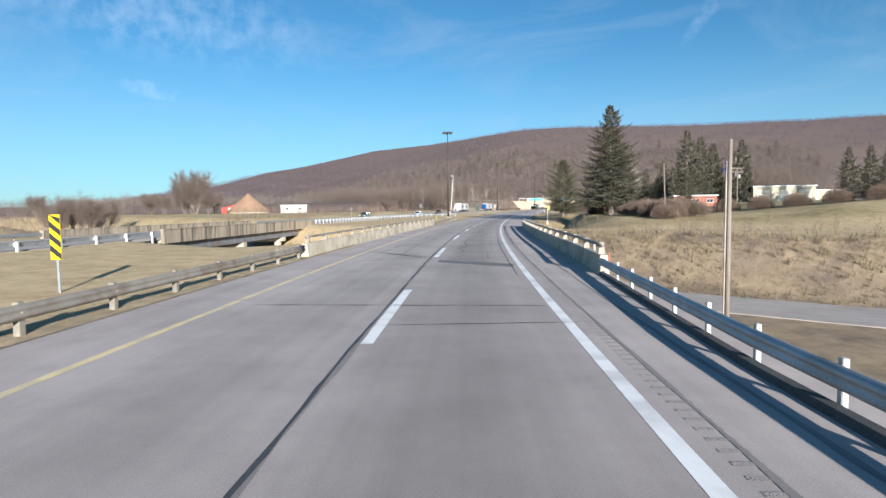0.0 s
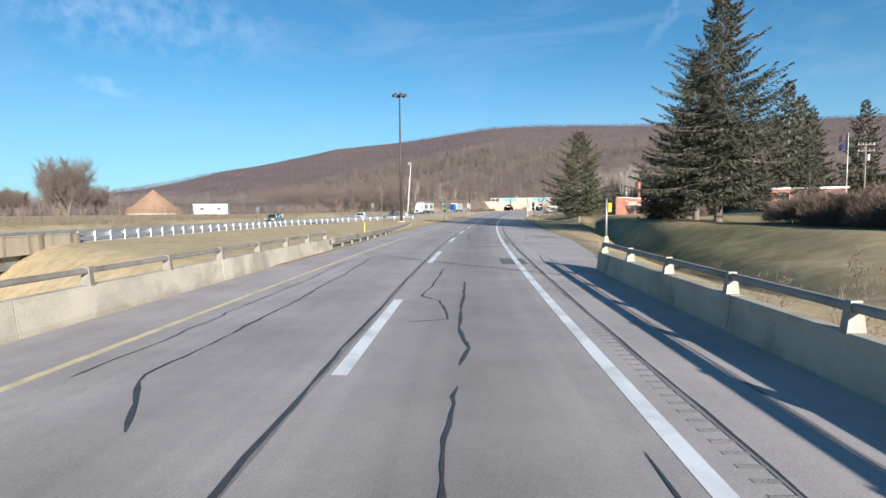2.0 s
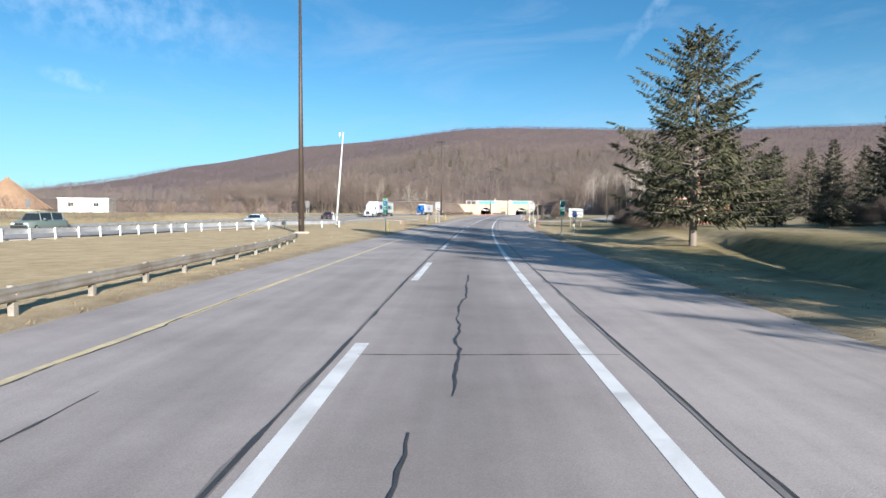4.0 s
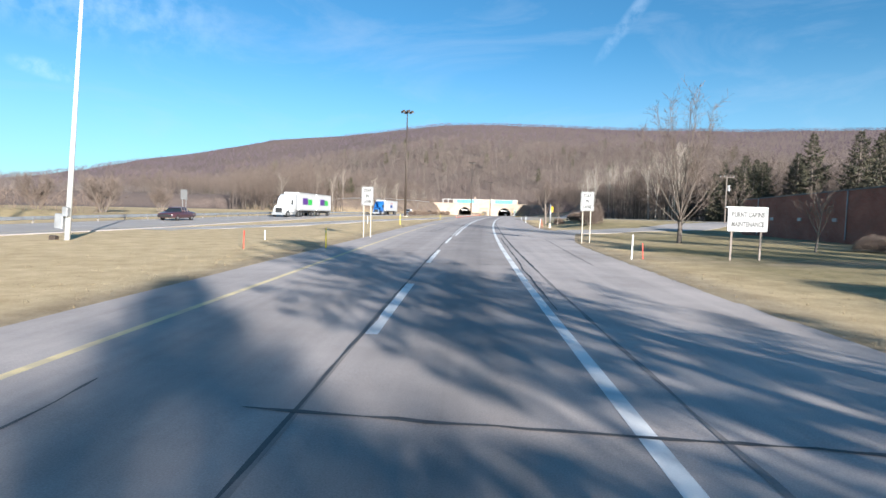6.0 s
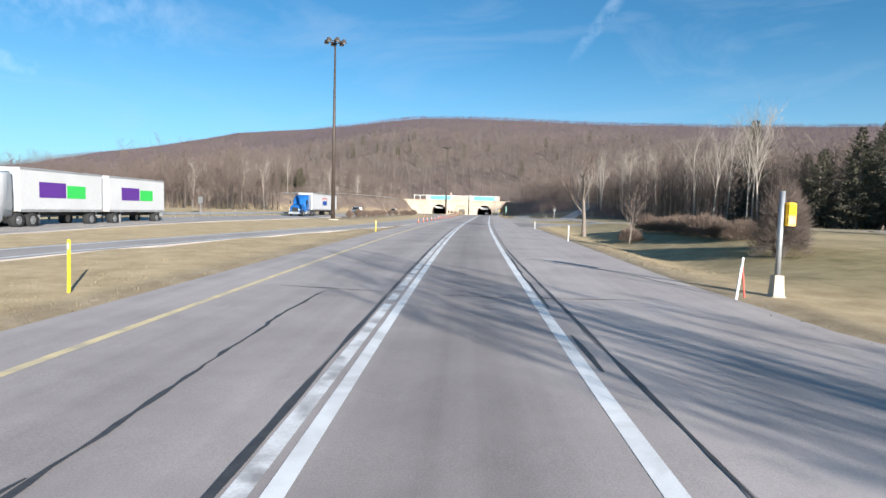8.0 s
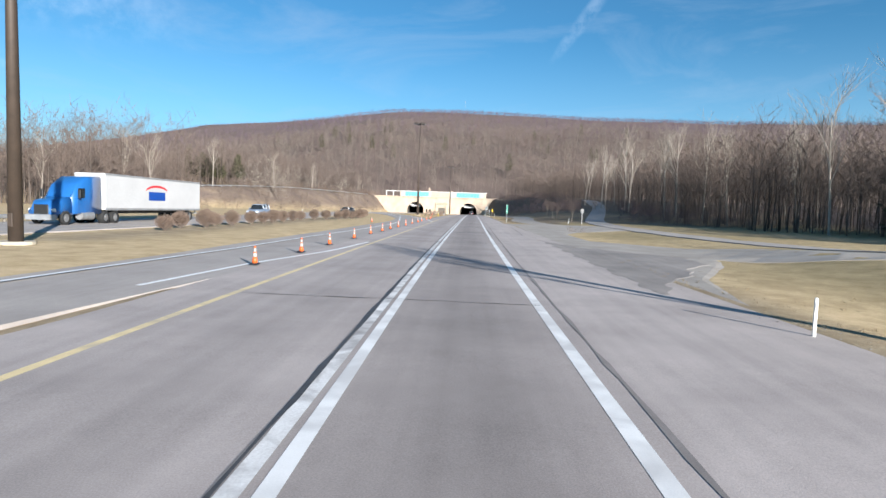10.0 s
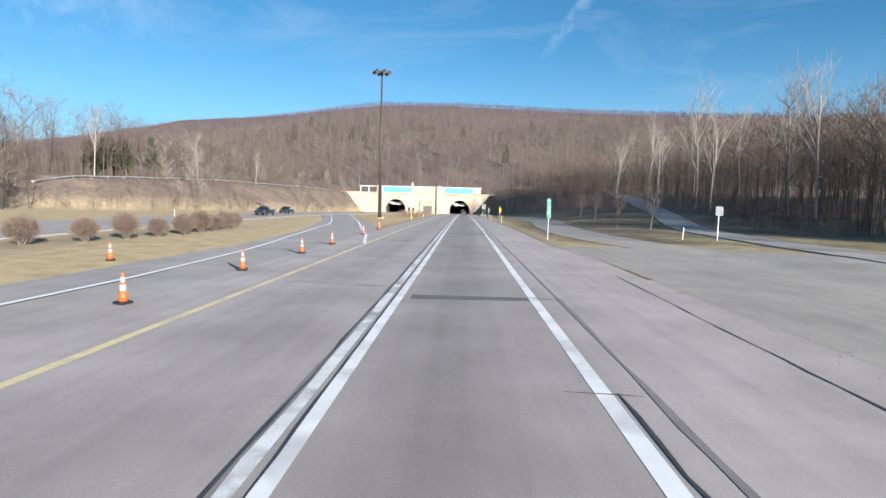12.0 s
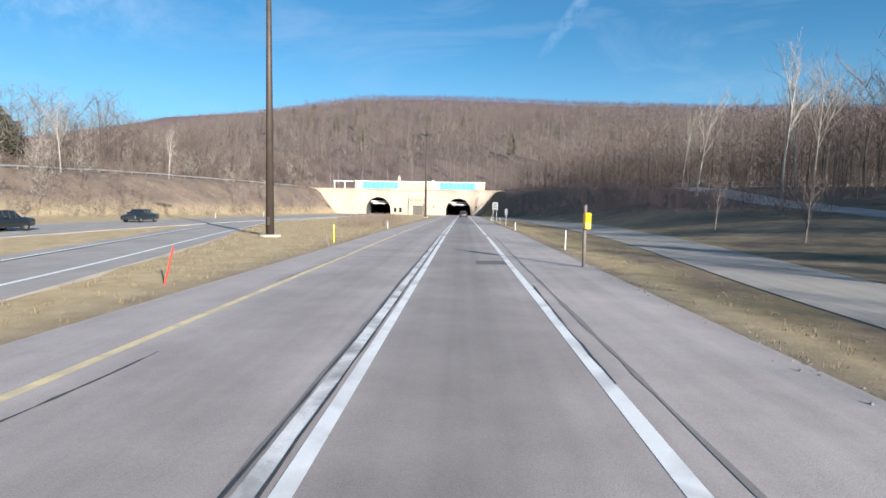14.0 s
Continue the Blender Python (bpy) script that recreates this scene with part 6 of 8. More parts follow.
def pitched(mesh):
    mesh.v = [(x, y, z - 0.03 * y - 0.065 * x if z > 2.9 else z) for x, y, z in mesh.v]
    return mesh


door_x0, door_x1, door_h = 3.1, 5.35, 2.7
front = Mesh()
for a, b in ((0, door_x0), (door_x1, L_)):
    front.box((a + b) / 2, 0.15, H_ / 2 - 0.75, b - a, 0.3, H_ + 1.5)
front.box((door_x0 + door_x1) / 2, 0.15, (door_h + H_) / 2, door_x1 - door_x0, 0.3, H_ - door_h)
front.box((door_x0 + door_x1) / 2, 0.15, -0.8, door_x1 - door_x0, 0.3, 1.4)
part("wall", pitched(front), BRICKWORK, garage)
for x, y, sx, sy in ((L_ / 2, D_ - 0.15, L_, 0.3), (0.15, D_ / 2, 0.3, D_ - 0.62), (L_ - 0.15, D_ / 2, 0.3, D_ - 0.62)):
    part("wall", pitched(Mesh().box(x, y, H_ / 2 - 0.75, sx, sy, H_ + 1.5)), BRICKWORK, garage)
part("roof", pitched(Mesh().box(L_ / 2, D_ / 2, H_ - 0.1, L_ - 0.7, D_ - 0.7, 0.2)), ROOFING, garage)
for x, y, sx, sy in ((L_ / 2, 0.15, L_ + 0.2, 0.45), (L_ - 0.15, D_ / 2 + 0.2, 0.45, D_ - 0.6)):
    part("coping", pitched(Mesh().box(x, y, H_ + 0.08, sx, sy, 0.14, 0.03)), WHITE, garage, "white coping")
part("roof_edge", pitched(Mesh().box(0.15, D_ / 2 + 0.2, H_ + 0.06, 0.42, D_ - 0.6, 0.1, 0.02)), ROOFING, garage, "dark roof edge")
dr = part("garage_door", Mesh().box((door_x0 + door_x1) / 2, 0.25, door_h / 2, door_x1 - door_x0, 0.08, door_h), DOOR_TAN, garage, "tan sectional garage door")
for k in range(5):
    part("door_rib", Mesh().box((door_x0 + door_x1) / 2, 0.20, 0.2 + 0.53 * k, door_x1 - door_x0 - 0.1, 0.03, 0.05), DOOR_TAN, dr)
for k in range(3):
    part("door_pane", Mesh().box(door_x0 + 0.45 + 0.67 * k, 0.20, 1.52, 0.4, 0.03, 0.26), GLASS_DARK, dr)
for x, yd, w in ((5.98, -0.02, 0.72), (8.2, 0.26, 0.6)):
    d2 = part("door", Mesh().box(x, yd, 1.02, w, 0.08, 2.04), WHITE, garage, "white entrance door")
    part("door_pane", Mesh().box(x, yd - 0.05, 1.5, w * 0.45, 0.03, 0.6), GLASS_DARK, d2)
    part("handle", Mesh().box(x + w * 0.38, yd - 0.06, 1.0, 0.05, 0.06, 0.16), GALV, d2)
for y in (6.4, 18.2):
    part("downpipe", Mesh().tube((-0.08, y, -0.3), (-0.08, y, H_ - 0.03 * y), 0.05, 0.05, 6), GALV, garage)
# small pale windows in the side wall, stood in for by plain metal boxes
for y in (7.7, 12.0, 16.0):
    part("wall_vent", Mesh().box(-0.03, y, 1.25, 0.08, 0.5, 0.28, 0.01), GALV, garage)
part("wall_lamp", Mesh().box(2.75, -0.12, 2.85, 0.22, 0.25, 0.28, 0.03), GALV, garage)
part("annex", Mesh().box(L_ + 1.0, 6.3, 0.7, 2.0, 12.0, 4.2), BRICKWORK, garage, "lower brick annex")
part("annex_coping", Mesh().box(L_ + 1.04, 6.25, 2.86, 2.1, 12.2, 0.14, 0.03), WHITE, garage)
part("chimney", Mesh().box(8.4, 9.5, 4.6, 0.62, 0.62, 6.6).box(8.4, 9.5, 7.75, 0.74, 0.74, 0.3, 0.04), BRICKWORK, garage, "tall square brick chimney")


def block_building(name, m, w, d, h, material, label, doors=0, wins=0, side_wins=0):
    root = thing(name, m, label, "building")
    part("wall", Mesh().box(0, 0.15, h / 2 - 0.5, w, 0.3, h + 1), material, root)
    part("wall", Mesh().box(0, d - 0.15, h / 2 - 0.5, w, 0.3, h + 1), material, root)
    for e in (-1, 1):
        part("wall", Mesh().box(e * (w / 2 - 0.15), d / 2, h / 2 - 0.5, 0.3, d - 0.62, h + 1), material, root)
    part("roof", Mesh().box(0, d / 2, h + 0.1, w + 0.5, d + 0.5, 0.25, 0.04), WHITE, root, "pale flat roof edge")
    for k in range(doors):
        x = -w / 2 + (k + 0.5) * w / max(doors, 1)
        q = part("bay_door", Mesh().box(x, -0.04, 1.4, w / doors * 0.62, 0.1, 2.8), mat("pale_bay_door", (0.66, 0.62, 0.52), (0.58, 0.54, 0.46)), root)
        for j in range(3):
            part("door_rib", Mesh().box(x, -0.1, 0.5 + 0.8 * j, w / doors * 0.6, 0.03, 0.06), DOOR_TAN, q)
    for k in range(wins):
        window_in(root, -w / 2 + (k + 0.5) * w / wins, -0.02, h * 0.42, 1.3, h * 0.3)
    for k in range(side_wins):
        window_in(root, -w / 2 - 0.02, 2.5 + k * 3.5, 1.0, 1.8, 2.2, along_x=False)
    return root


block_building("depot_building", place(144, 65.6, -0.1, -6), 13, 11, 3.6, CREAM, "cream flat-roofed depot with bay doors above the lawn", 3, 0, 2)
block_building("depot_wing", place(148, 76.5, -0.1, -6), 8, 9, 2.6, CREAM, "lower cream depot wing with service bays", 3)
block_building("yard_shed", place(136, 44, 0, -6), 9, 6, 2.6, BRICKWORK, "low brown brick shed behind the conifers", 0, 3)
block_building("white_barn", pose(-141, 243, float(ground_z(248, -111)) + 0.6, 0, 0, 28), 12, 9, 3.6, mat("chalky_barn_white", (0.60, 0.60, 0.57), (0.50, 0.50, 0.47)), "small white metal barn in the far field", 0, 2)
dome = thing("salt_dome", pose(-168, 246, float(ground_z(252, -138)) + 0.7, 0, 0, 0), "tan shingled conical salt storage dome on a mound", "storage dome")
cn = Mesh()
cn.tube((0, 0, 0.6), (0, 0, 9.3), 10.3, 0.25, 28)
part("roof", cn, SHINGLE, dome)
part("wall", Mesh().tube((0, 0, -1.2), (0, 0, 0.62), 9.95, 9.95, 28), CREAM, dome)
part("vent_cap", Mesh().tube((0, 0, 9.1), (0, 0, 9.6), 0.5, 0.35, 10), SHINGLE, dome)
for k in range(28):
    a = 2 * math.pi * (k + 0.5) / 28
    part("rib", Mesh().tube((10.25 * math.cos(a), 10.25 * math.sin(a), 0.7), (0.3 * math.cos(a), 0.3 * math.sin(a), 9.28), 0.07, 0.04, 5), SHINGLE, dome)
shed = thing("red_shed", pose(-200, 275, float(ground_z(283, -168)) + 0.9, 0, 0, 20), "red open shed with a sloping conveyor roof", "shed")
part("body", slab(Mesh(), [(-4.5, -1), (4.5, -1), (4.5, 4.6), (-4.5, 2.4)], 0, 7), BARN_RED, shed)
part("roof", slab(Mesh(), [(-4.9, 2.32), (4.9, 4.72), (4.9, 4.92), (-4.9, 2.52)], -0.4, 7.4), BARN_RED, shed)
part("door", Mesh().box(1, -0.05, 1.4, 3.2, 0.1, 2.6), WHITE, shed)
utility_pole(252, -152, 9.0, "slim pale pole beside the salt dome")


# ---- vehicles ----
def wheel(parent, x, y, r, w, name="wheel", side=1):
    tyre = Mesh()
    n = 20
    prof = [(-w / 2, r * 0.62), (-w / 2, r * 0.94), (-w / 2 * 0.8, r), (w / 2 * 0.8, r), (w / 2, r * 0.94), (w / 2, r * 0.62)]
    for a, c in prof:
        for k in range(n):
            t = 2 * math.pi * k / n
            tyre.v.append((x + a, y + c * math.cos(t), r + c * math.sin(t)))
    for i in range(len(prof) - 1):
        for k in range(n):
            j = (k + 1) % n
            tyre.f.append((i * n + k, i * n + j, (i + 1) * n + j, (i + 1) * n + k))
    wh = part(name, tyre, RUBBER, parent, "", True)
    rim = Mesh().tube((x - w * 0.4, y, r), (x + w * 0.4, y, r), r * 0.62, r * 0.62, 14).tube((x - w * 0.46, y, r), (x + w * 0.46, y, r), r * 0.22, r * 0.22, 8)
    part("rim", rim, RIM, wh)
    return wh


def loft(sections, cap=True):
    """Closed rings of equal count joined along y."""
    me = Mesh()
    n = len(sections[0])
    for sec in sections:
        me.v.extend(sec)
    for i in range(len(sections) - 1):
        for k in range(n):
            j = (k + 1) % n
            me.f.append((i * n + k, i * n + j, (i + 1) * n + j, (i + 1) * n + k))
    if cap:
        me.f.append(tuple(range(n - 1, -1, -1)))
        e = (len(sections) - 1) * n
        me.f.append(tuple(range(e, e + n)))
    return me


def ring(y, half_b, half_t, z0, z1, r=0.08):
    """A rounded cross section: wider at the waist than at the top."""
    zm = z0 + (z1 - z0) * 0.45
    return [(-half_b + r, y, z0), (half_b - r, y, z0), (half_b, y, z0 + r), (half_b + 0.02, y, zm), (half_t + 0.02, y, z1 - r), (half_t - r, y, z1), (-half_t + r, y, z1), (-half_t - 0.02, y, z1 - r), (-half_b - 0.02, y, zm), (-half_b, y, z0 + r)]


PAINTS = {}


def paint(name, c):
    if name not in PAINTS:
        PAINTS[name] = mat(name, c, tuple(v * 0.9 for v in c), rough=0.3, scale=1.0, fine=8, bump=0.0, coat=0.6)
    return PAINTS[name]


def car(m, colour, label, shape="suv"):
    """Front towards -y. shape: suv, sedan or van."""
    root = thing("car", m, label, "car", "cars on the highway")
    ln, hw = (4.7, 0.92) if shape != "van" else (5.0, 0.98)
    roof = {"suv": 1.72, "sedan": 1.42, "van": 1.78}[shape]
    hood = {"suv": 1.05, "sedan": 0.92, "van": 1.08}[shape]
    y0, y1 = -ln / 2, ln / 2
    body = loft([ring(y0, hw * 0.86, hw * 0.8, 0.34, 0.68), ring(y0 + 0.12, hw * 0.95, hw * 0.9, 0.28, hood - 0.16), ring(y0 + 1.15, hw, hw * 0.94, 0.26, hood), ring(0, hw, hw * 0.95, 0.26, hood + 0.02),
                 ring(y1 - (0.9 if shape == "sedan" else 0.35), hw, hw * 0.94, 0.28, hood + 0.05), ring(y1 - 0.06, hw * 0.95, hw * 0.88, 0.34, hood - 0.02), ring(y1, hw * 0.9, hw * 0.84, 0.40, hood - 0.2)])
    part("body", body, paint(colour[0], colour[1]), root, "", True)
    rear = y1 - (1.15 if shape == "sedan" else 0.22)
    a, b, c, d = y0 + 1.2, y0 + (1.95 if shape != "van" else 1.6), rear - (0.55 if shape == "sedan" else 0.3), rear
    z = hood - 0.04
    cab = [[(-0.8, a, z), (0.8, a, z), (0.8, a, z + 0.02), (-0.8, a, z + 0.02)], [(-0.84, b, z), (0.84, b, z), (0.66, b, roof - 0.04), (-0.66, b, roof - 0.04)],
           [(-0.84, (b + c) / 2, z), (0.84, (b + c) / 2, z), (0.68, (b + c) / 2, roof), (-0.68, (b + c) / 2, roof)], [(-0.83, c, z), (0.83, c, z), (0.66, c, roof - 0.03), (-0.66, c, roof - 0.03)], [(-0.8, d, z), (0.8, d, z), (0.74, d, z + 0.1), (-0.74, d, z + 0.1)]]
    part("cabin_glass", loft(cab), GLASS_DARK, root, "dark glass cabin")
    part("roof", loft([[(-0.66, b - 0.1, roof - 0.07), (0.66, b - 0.1, roof - 0.07), (0.62, b - 0.08, roof + 0.0), (-0.62, b - 0.08, roof + 0.0)], [(-0.69, (b + c) / 2, roof - 0.05), (0.69, (b + c) / 2, roof - 0.05), (0.62, (b + c) / 2, roof + 0.04), (-0.62, (b + c) / 2, roof + 0.04)],
                       [(-0.67, c + 0.08, roof - 0.08), (0.67, c + 0.08, roof - 0.08), (0.6, c + 0.06, roof - 0.0), (-0.6, c + 0.06, roof - 0.0)]]), paint(colour[0], colour[1]), root)
    for e in (-1, 1):
        for yy, zz0, zz1 in ((b, z, roof), ((b + c) / 2, z, roof), (c, z, roof)):
            part("pillar", Mesh().tube((e * 0.86, yy, z), (e * 0.68, yy + 0.02, roof - 0.02), 0.05, 0.045, 6), paint(colour[0], colour[1]), root)
        part("headlight", Mesh().box(e * hw * 0.66, y0 + 0.08, hood - 0.32, 0.36, 0.12, 0.16, 0.03), LAMP_CLEAR, root)
        part("tail_light", Mesh().box(e * hw * 0.78, y1 - 0.05, hood - 0.22, 0.24, 0.1, 0.3 if shape != "sedan" else 0.18, 0.02), LAMP_RED, root)
        part("mirror", Mesh().box(e * (hw + 0.12), a + 0.55, hood + 0.12, 0.2, 0.12, 0.15, 0.03), paint(colour[0], colour[1]), root)
        for yy in (y0 + 0.95, y1 - 0.95):
            wheel(root, e * (hw - 0.1), yy, 0.34, 0.22)
    part("bumper", Mesh().box(0, y0 + 0.02, 0.48, hw * 1.7, 0.14, 0.22, 0.04), BLACK, root)
    part("bumper", Mesh().box(0, y1 + 0.01, 0.5, hw * 1.7, 0.12, 0.2, 0.04), BLACK, root)
    part("number_plate", Mesh().box(0, y1 + 0.075, 0.78, 0.3, 0.02, 0.15), SIGN_WHITE, root)
    part("grille", Mesh().box(0, y0 - 0.0, hood - 0.36, 0.8, 0.06, 0.2, 0.02), BLACK, root)
    return root


def tractor(root, y, cab_mat, sleeper=True):
    """A conventional tractor, front at y, towards -y."""
    part("hood", loft([ring(y, 0.95, 0.7, 0.7, 1.35, 0.12), ring(y + 0.35, 1.0, 0.85, 0.65, 1.75, 0.12), ring(y + 1.75, 1.05, 0.98, 0.65, 2.05, 0.12)]), cab_mat, root, "", True)
    part("cab", loft([ring(y + 1.7, 1.1, 1.0, 0.75, 2.05, 0.1), ring(y + 2.3, 1.12, 1.02, 0.75, 3.0, 0.12), ring(y + 3.3, 1.14, 1.08, 0.75, 3.6, 0.12), ring(y + 4.9, 1.15, 1.1, 0.75, 3.75, 0.12)]), cab_mat, root, "", True)
    part("windscreen", Mesh().add([(-0.95, y + 1.72, 2.08), (0.95, y + 1.72, 2.08), (0.92, y + 2.26, 2.9), (-0.92, y + 2.26, 2.9)], [(0, 1, 2, 3)]), GLASS_DARK, root)
    part("grille", Mesh().box(0, y - 0.01, 1.1, 1.1, 0.08, 0.7, 0.04), BLACK, root)
    part("bumper", Mesh().box(0, y - 0.05, 0.55, 2.2, 0.3, 0.4, 0.06), GALV, root)
    for e in (-1, 1):
        part("headlight", Mesh().box(e * 0.82, y + 0.1, 1.05, 0.34, 0.2, 0.25, 0.04), LAMP_CLEAR, root)
        part("side_window", Mesh().box(e * 1.13, y + 2.65, 2.35, 0.04, 0.75, 0.75, 0.02), GLASS_DARK, root)
        part("door", Mesh().box(e * 1.145, y + 2.65, 1.4, 0.02, 0.95, 1.1, 0.01), cab_mat, root)
        part("mirror", Mesh().box(e * 1.45, y + 1.95, 2.3, 0.2, 0.12, 0.6, 0.03), BLACK, root)
        part("fuel_tank", Mesh().tube((e * 0.95, y + 2.6, 0.65), (e * 0.95, y + 4.0, 0.65), 0.32, 0.32, 12), GALV, root)
        wheel(root, e * 1.02, y + 0.95, 0.5, 0.3)
        for yy in (5.4, 6.6):
            wheel(root, e * 0.98, y + yy, 0.5, 0.5)
    part("chassis", Mesh().box(0, y + 4.6, 0.85, 0.9, 5.2, 0.3), BLACK, root)


def trailer(root, y, ln, axles, logo, top=4.05):
    part("trailer_box", Mesh().box(0, y + ln / 2, (1.1 + top) / 2, 2.55, ln, top - 1.1, 0.05), TRAILER, root, "white van trailer box")
    for e in (-1, 1):
        part("side_rail", Mesh().box(e * 1.285, y + ln / 2, 1.15, 0.03, ln - 0.04, 0.18), GALV, root)
        part("side_rail", Mesh().box(e * 1.285, y + ln / 2, top - 0.08, 0.03, ln - 0.04, 0.12), GALV, root)
        for k in axles:
            wheel(root, e * 0.98, y + k, 0.5, 0.5)
        for shape_, colr in logo:
            pts = [(y + a, c) for a, c in shape_]
            me = Mesh()
            n = len(pts)
            me.v = [(e * 1.288, a, c) for a, c in pts] + [(e * 1.282, a, c) for a, c in pts]
            me.f = [tuple(range(n)) if e > 0 else tuple(range(n - 1, -1, -1))] + [(k, (k + 1) % n, n + (k + 1) % n, n + k) for k in range(n)]
            part("logo_shape", me, colr, root)
    part("rear_frame", Mesh().box(0, y + ln, 0.75, 2.3, 0.12, 0.12).box(-0.7, y + ln, 0.95, 0.1, 0.1, 0.5).box(0.7, y + ln, 0.95, 0.1, 0.1, 0.5), GALV, root)
    part("skirt", Mesh().box(0, y + ln * 0.5, 0.9, 0.9, ln * 0.9, 0.25), BLACK, root)
    part("landing_leg", Mesh().box(-0.8, y + 2.2, 0.6, 0.12, 0.12, 1.0).box(0.8, y + 2.2, 0.6, 0.12, 0.12, 1.0), GALV, root)


def rect(a, b, c, d):
    return [(a, c), (b, c), (b, d), (a, d)]


PURPLE, LIME = paint("logo_purple", (0.09, 0.03, 0.22)), paint("logo_green", (0.05, 0.45, 0.08))
LOGO_BLUE, LOGO_RED = paint("logo_blue", (0.01, 0.06, 0.30)), paint("logo_red", (0.55, 0.02, 0.03))
truck_a = thing("semi_truck", place_road(247.5, -31.2, 0.08, 0), "white semi truck pulling two short white trailers on the far road", "truck")
tractor(truck_a, 0, paint("fleet_white", (0.75, 0.75, 0.74)))
double_logo = [(rect(1.7, 4.3, 2.05, 3.15), PURPLE), (rect(4.4, 6.4, 2.05, 3.0), LIME)]
trailer(truck_a, 5.4, 8.4, (7.2,), double_logo)
trailer(truck_a, 14.6, 8.4, (0.9, 7.2), double_logo)
part("dolly", Mesh().box(0, 14.2, 0.85, 0.5, 1.4, 0.2), BLACK, truck_a)
truck_b = thing("semi_truck", place_road(309, -30.4, 0.08, 0), "blue semi truck with a long white trailer on the far road", "truck")
tractor(truck_b, 0, paint("fleet_blue", (0.02, 0.11, 0.33)))
arc = [(7.6 + 1.9 * math.cos(a), 2.75 + 0.62 * math.sin(a)) for a in np.linspace(0.4, 2.8, 9)] + [(7.6 + 1.9 * math.cos(a), 2.62 + 0.55 * math.sin(a)) for a in np.linspace(2.8, 0.4, 9)]
trailer(truck_b, 5.2, 16.0, (12.6, 13.9), [(rect(6.2, 9.0, 1.95, 2.75), LOGO_BLUE), (arc, LOGO_RED)])
car(place_road(187.7, -32.0, 0.08), ("silver_blue_paint", (0.40, 0.46, 0.52)), "silver-blue sedan on the far carriageway", "sedan")
car(place_road(222.3, -32.6, 0.08), ("maroon_paint", (0.06, 0.025, 0.03)), "dark maroon sedan on the far carriageway", "sedan")
car(place_road(160.5, -41.5, 0.08), ("green_grey_paint", (0.13, 0.16, 0.14)), "grey-green van on the far carriageway", "van")
car(place_road(346.5, -28.9, 0.08), ("steel_blue_paint", (0.17, 0.21, 0.27)), "steel-blue estate car on the far carriageway", "suv")
car(place_road(412, -31.6, 0.08), ("black_paint_car", (0.015, 0.017, 0.018)), "black car on the far carriageway", "sedan")
car(place_road(436, -35.6, 0.08), ("black_paint_car", (0.015, 0.017, 0.018)), "black car nearing from the tunnel", "sedan")
car(place_road(522, 0.1, 0.0, 180), ("dark_grey_paint", (0.035, 0.037, 0.042)), "dark grey car driving ahead towards the tunnel", "suv")


# ---- plants ----
def tree_skeleton(rnd, tall, spread, levels, trunk_r, first=0.28, kids=7, lean=0.0, multi=1):
    """Limbs as (start, end, radius, radius, level), forking upwards and outwards."""
    limbs = []

    def grow(p, d, ln, r, lev):
        segs = 3 if lev == 0 else 2
        q = p
        pts = [p]
        dd = d.copy()
        for k in range(segs):
            dd = (dd + Vector((rnd.uniform(-1, 1), rnd.uniform(-1, 1), rnd.uniform(-0.3, 0.7))) * (0.06 if lev == 0 else 0.16)).normalized()
            n_ = q + dd * ln / segs
            ra = r * (1 - 0.7 * k / segs)
            rb = r * (1 - 0.7 * (k + 1) / segs)
            limbs.append((q, n_, ra, rb, lev))
            q = n_
            pts.append(q)
        if lev >= levels:
            return
        n = kids if lev == 0 else max(3, int(kids * (0.75 if lev == 1 else 0.6)))
        for k in range(n):
            t = (first if lev == 0 else 0.25) + (1 - (first if lev == 0 else 0.25)) * (k + rnd.random()) / n
            i = min(int(t * segs), segs - 1)
            base = pts[i].lerp(pts[i + 1], t * segs - i)
            az = rnd.uniform(0, 2 * math.pi)
            tilt = rnd.uniform(0.5, 1.0) * spread if lev == 0 else rnd.uniform(0.35, 0.9)
            perp = dd.orthogonal().normalized()
            axis = Matrix.Rotation(az, 3, dd) @ perp
            nd = (Matrix.Rotation(tilt, 3, axis) @ dd)
            nd = (nd + Vector((0, 0, 0.30))).normalized()
            grow(base, nd, ln * (0.62 - 0.30 * t if lev == 0 else 0.55) * rnd.uniform(0.75, 1.15), r * (0.46 - 0.2 * t if lev == 0 else 0.5), lev + 1)

    for k in range(multi):
        a = 2 * math.pi * k / multi + rnd.uniform(-0.4, 0.4)
        d0 = Vector((lean, 0, 1)) if multi == 1 else Vector((math.cos(a) * 0.45, math.sin(a) * 0.45, 1))
        grow(Vector((0.15 * math.cos(a), 0.15 * math.sin(a), -0.3)) if multi > 1 else Vector((0, 0, -0.3)), d0.normalized(), tall * (0.93 if multi == 1 else 0.7), trunk_r, 0)
    return limbs


def bare_tree_meshes(seed, tall, spread=0.8, levels=3, trunk_r=None, kids=8, pale=False, first=0.28, multi=1, twig_r=0.012):
    rnd = random.Random(seed)
    limbs = tree_skeleton(rnd, tall, spread, levels, trunk_r or tall * 0.018, first, kids, rnd.uniform(-0.05, 0.05), multi)
    wood, twig = Mesh(), Mesh()
    for a, b, r0, r1, lev in limbs:
        if lev <= 1:
            wood.tube(a, b, max(r0, 0.02), max(r1, 0.015), 7 if lev == 0 else 5, False)
        else:
            twig.tube(a, b, max(r0, twig_r), max(r1, twig_r * 0.7), 3, False)
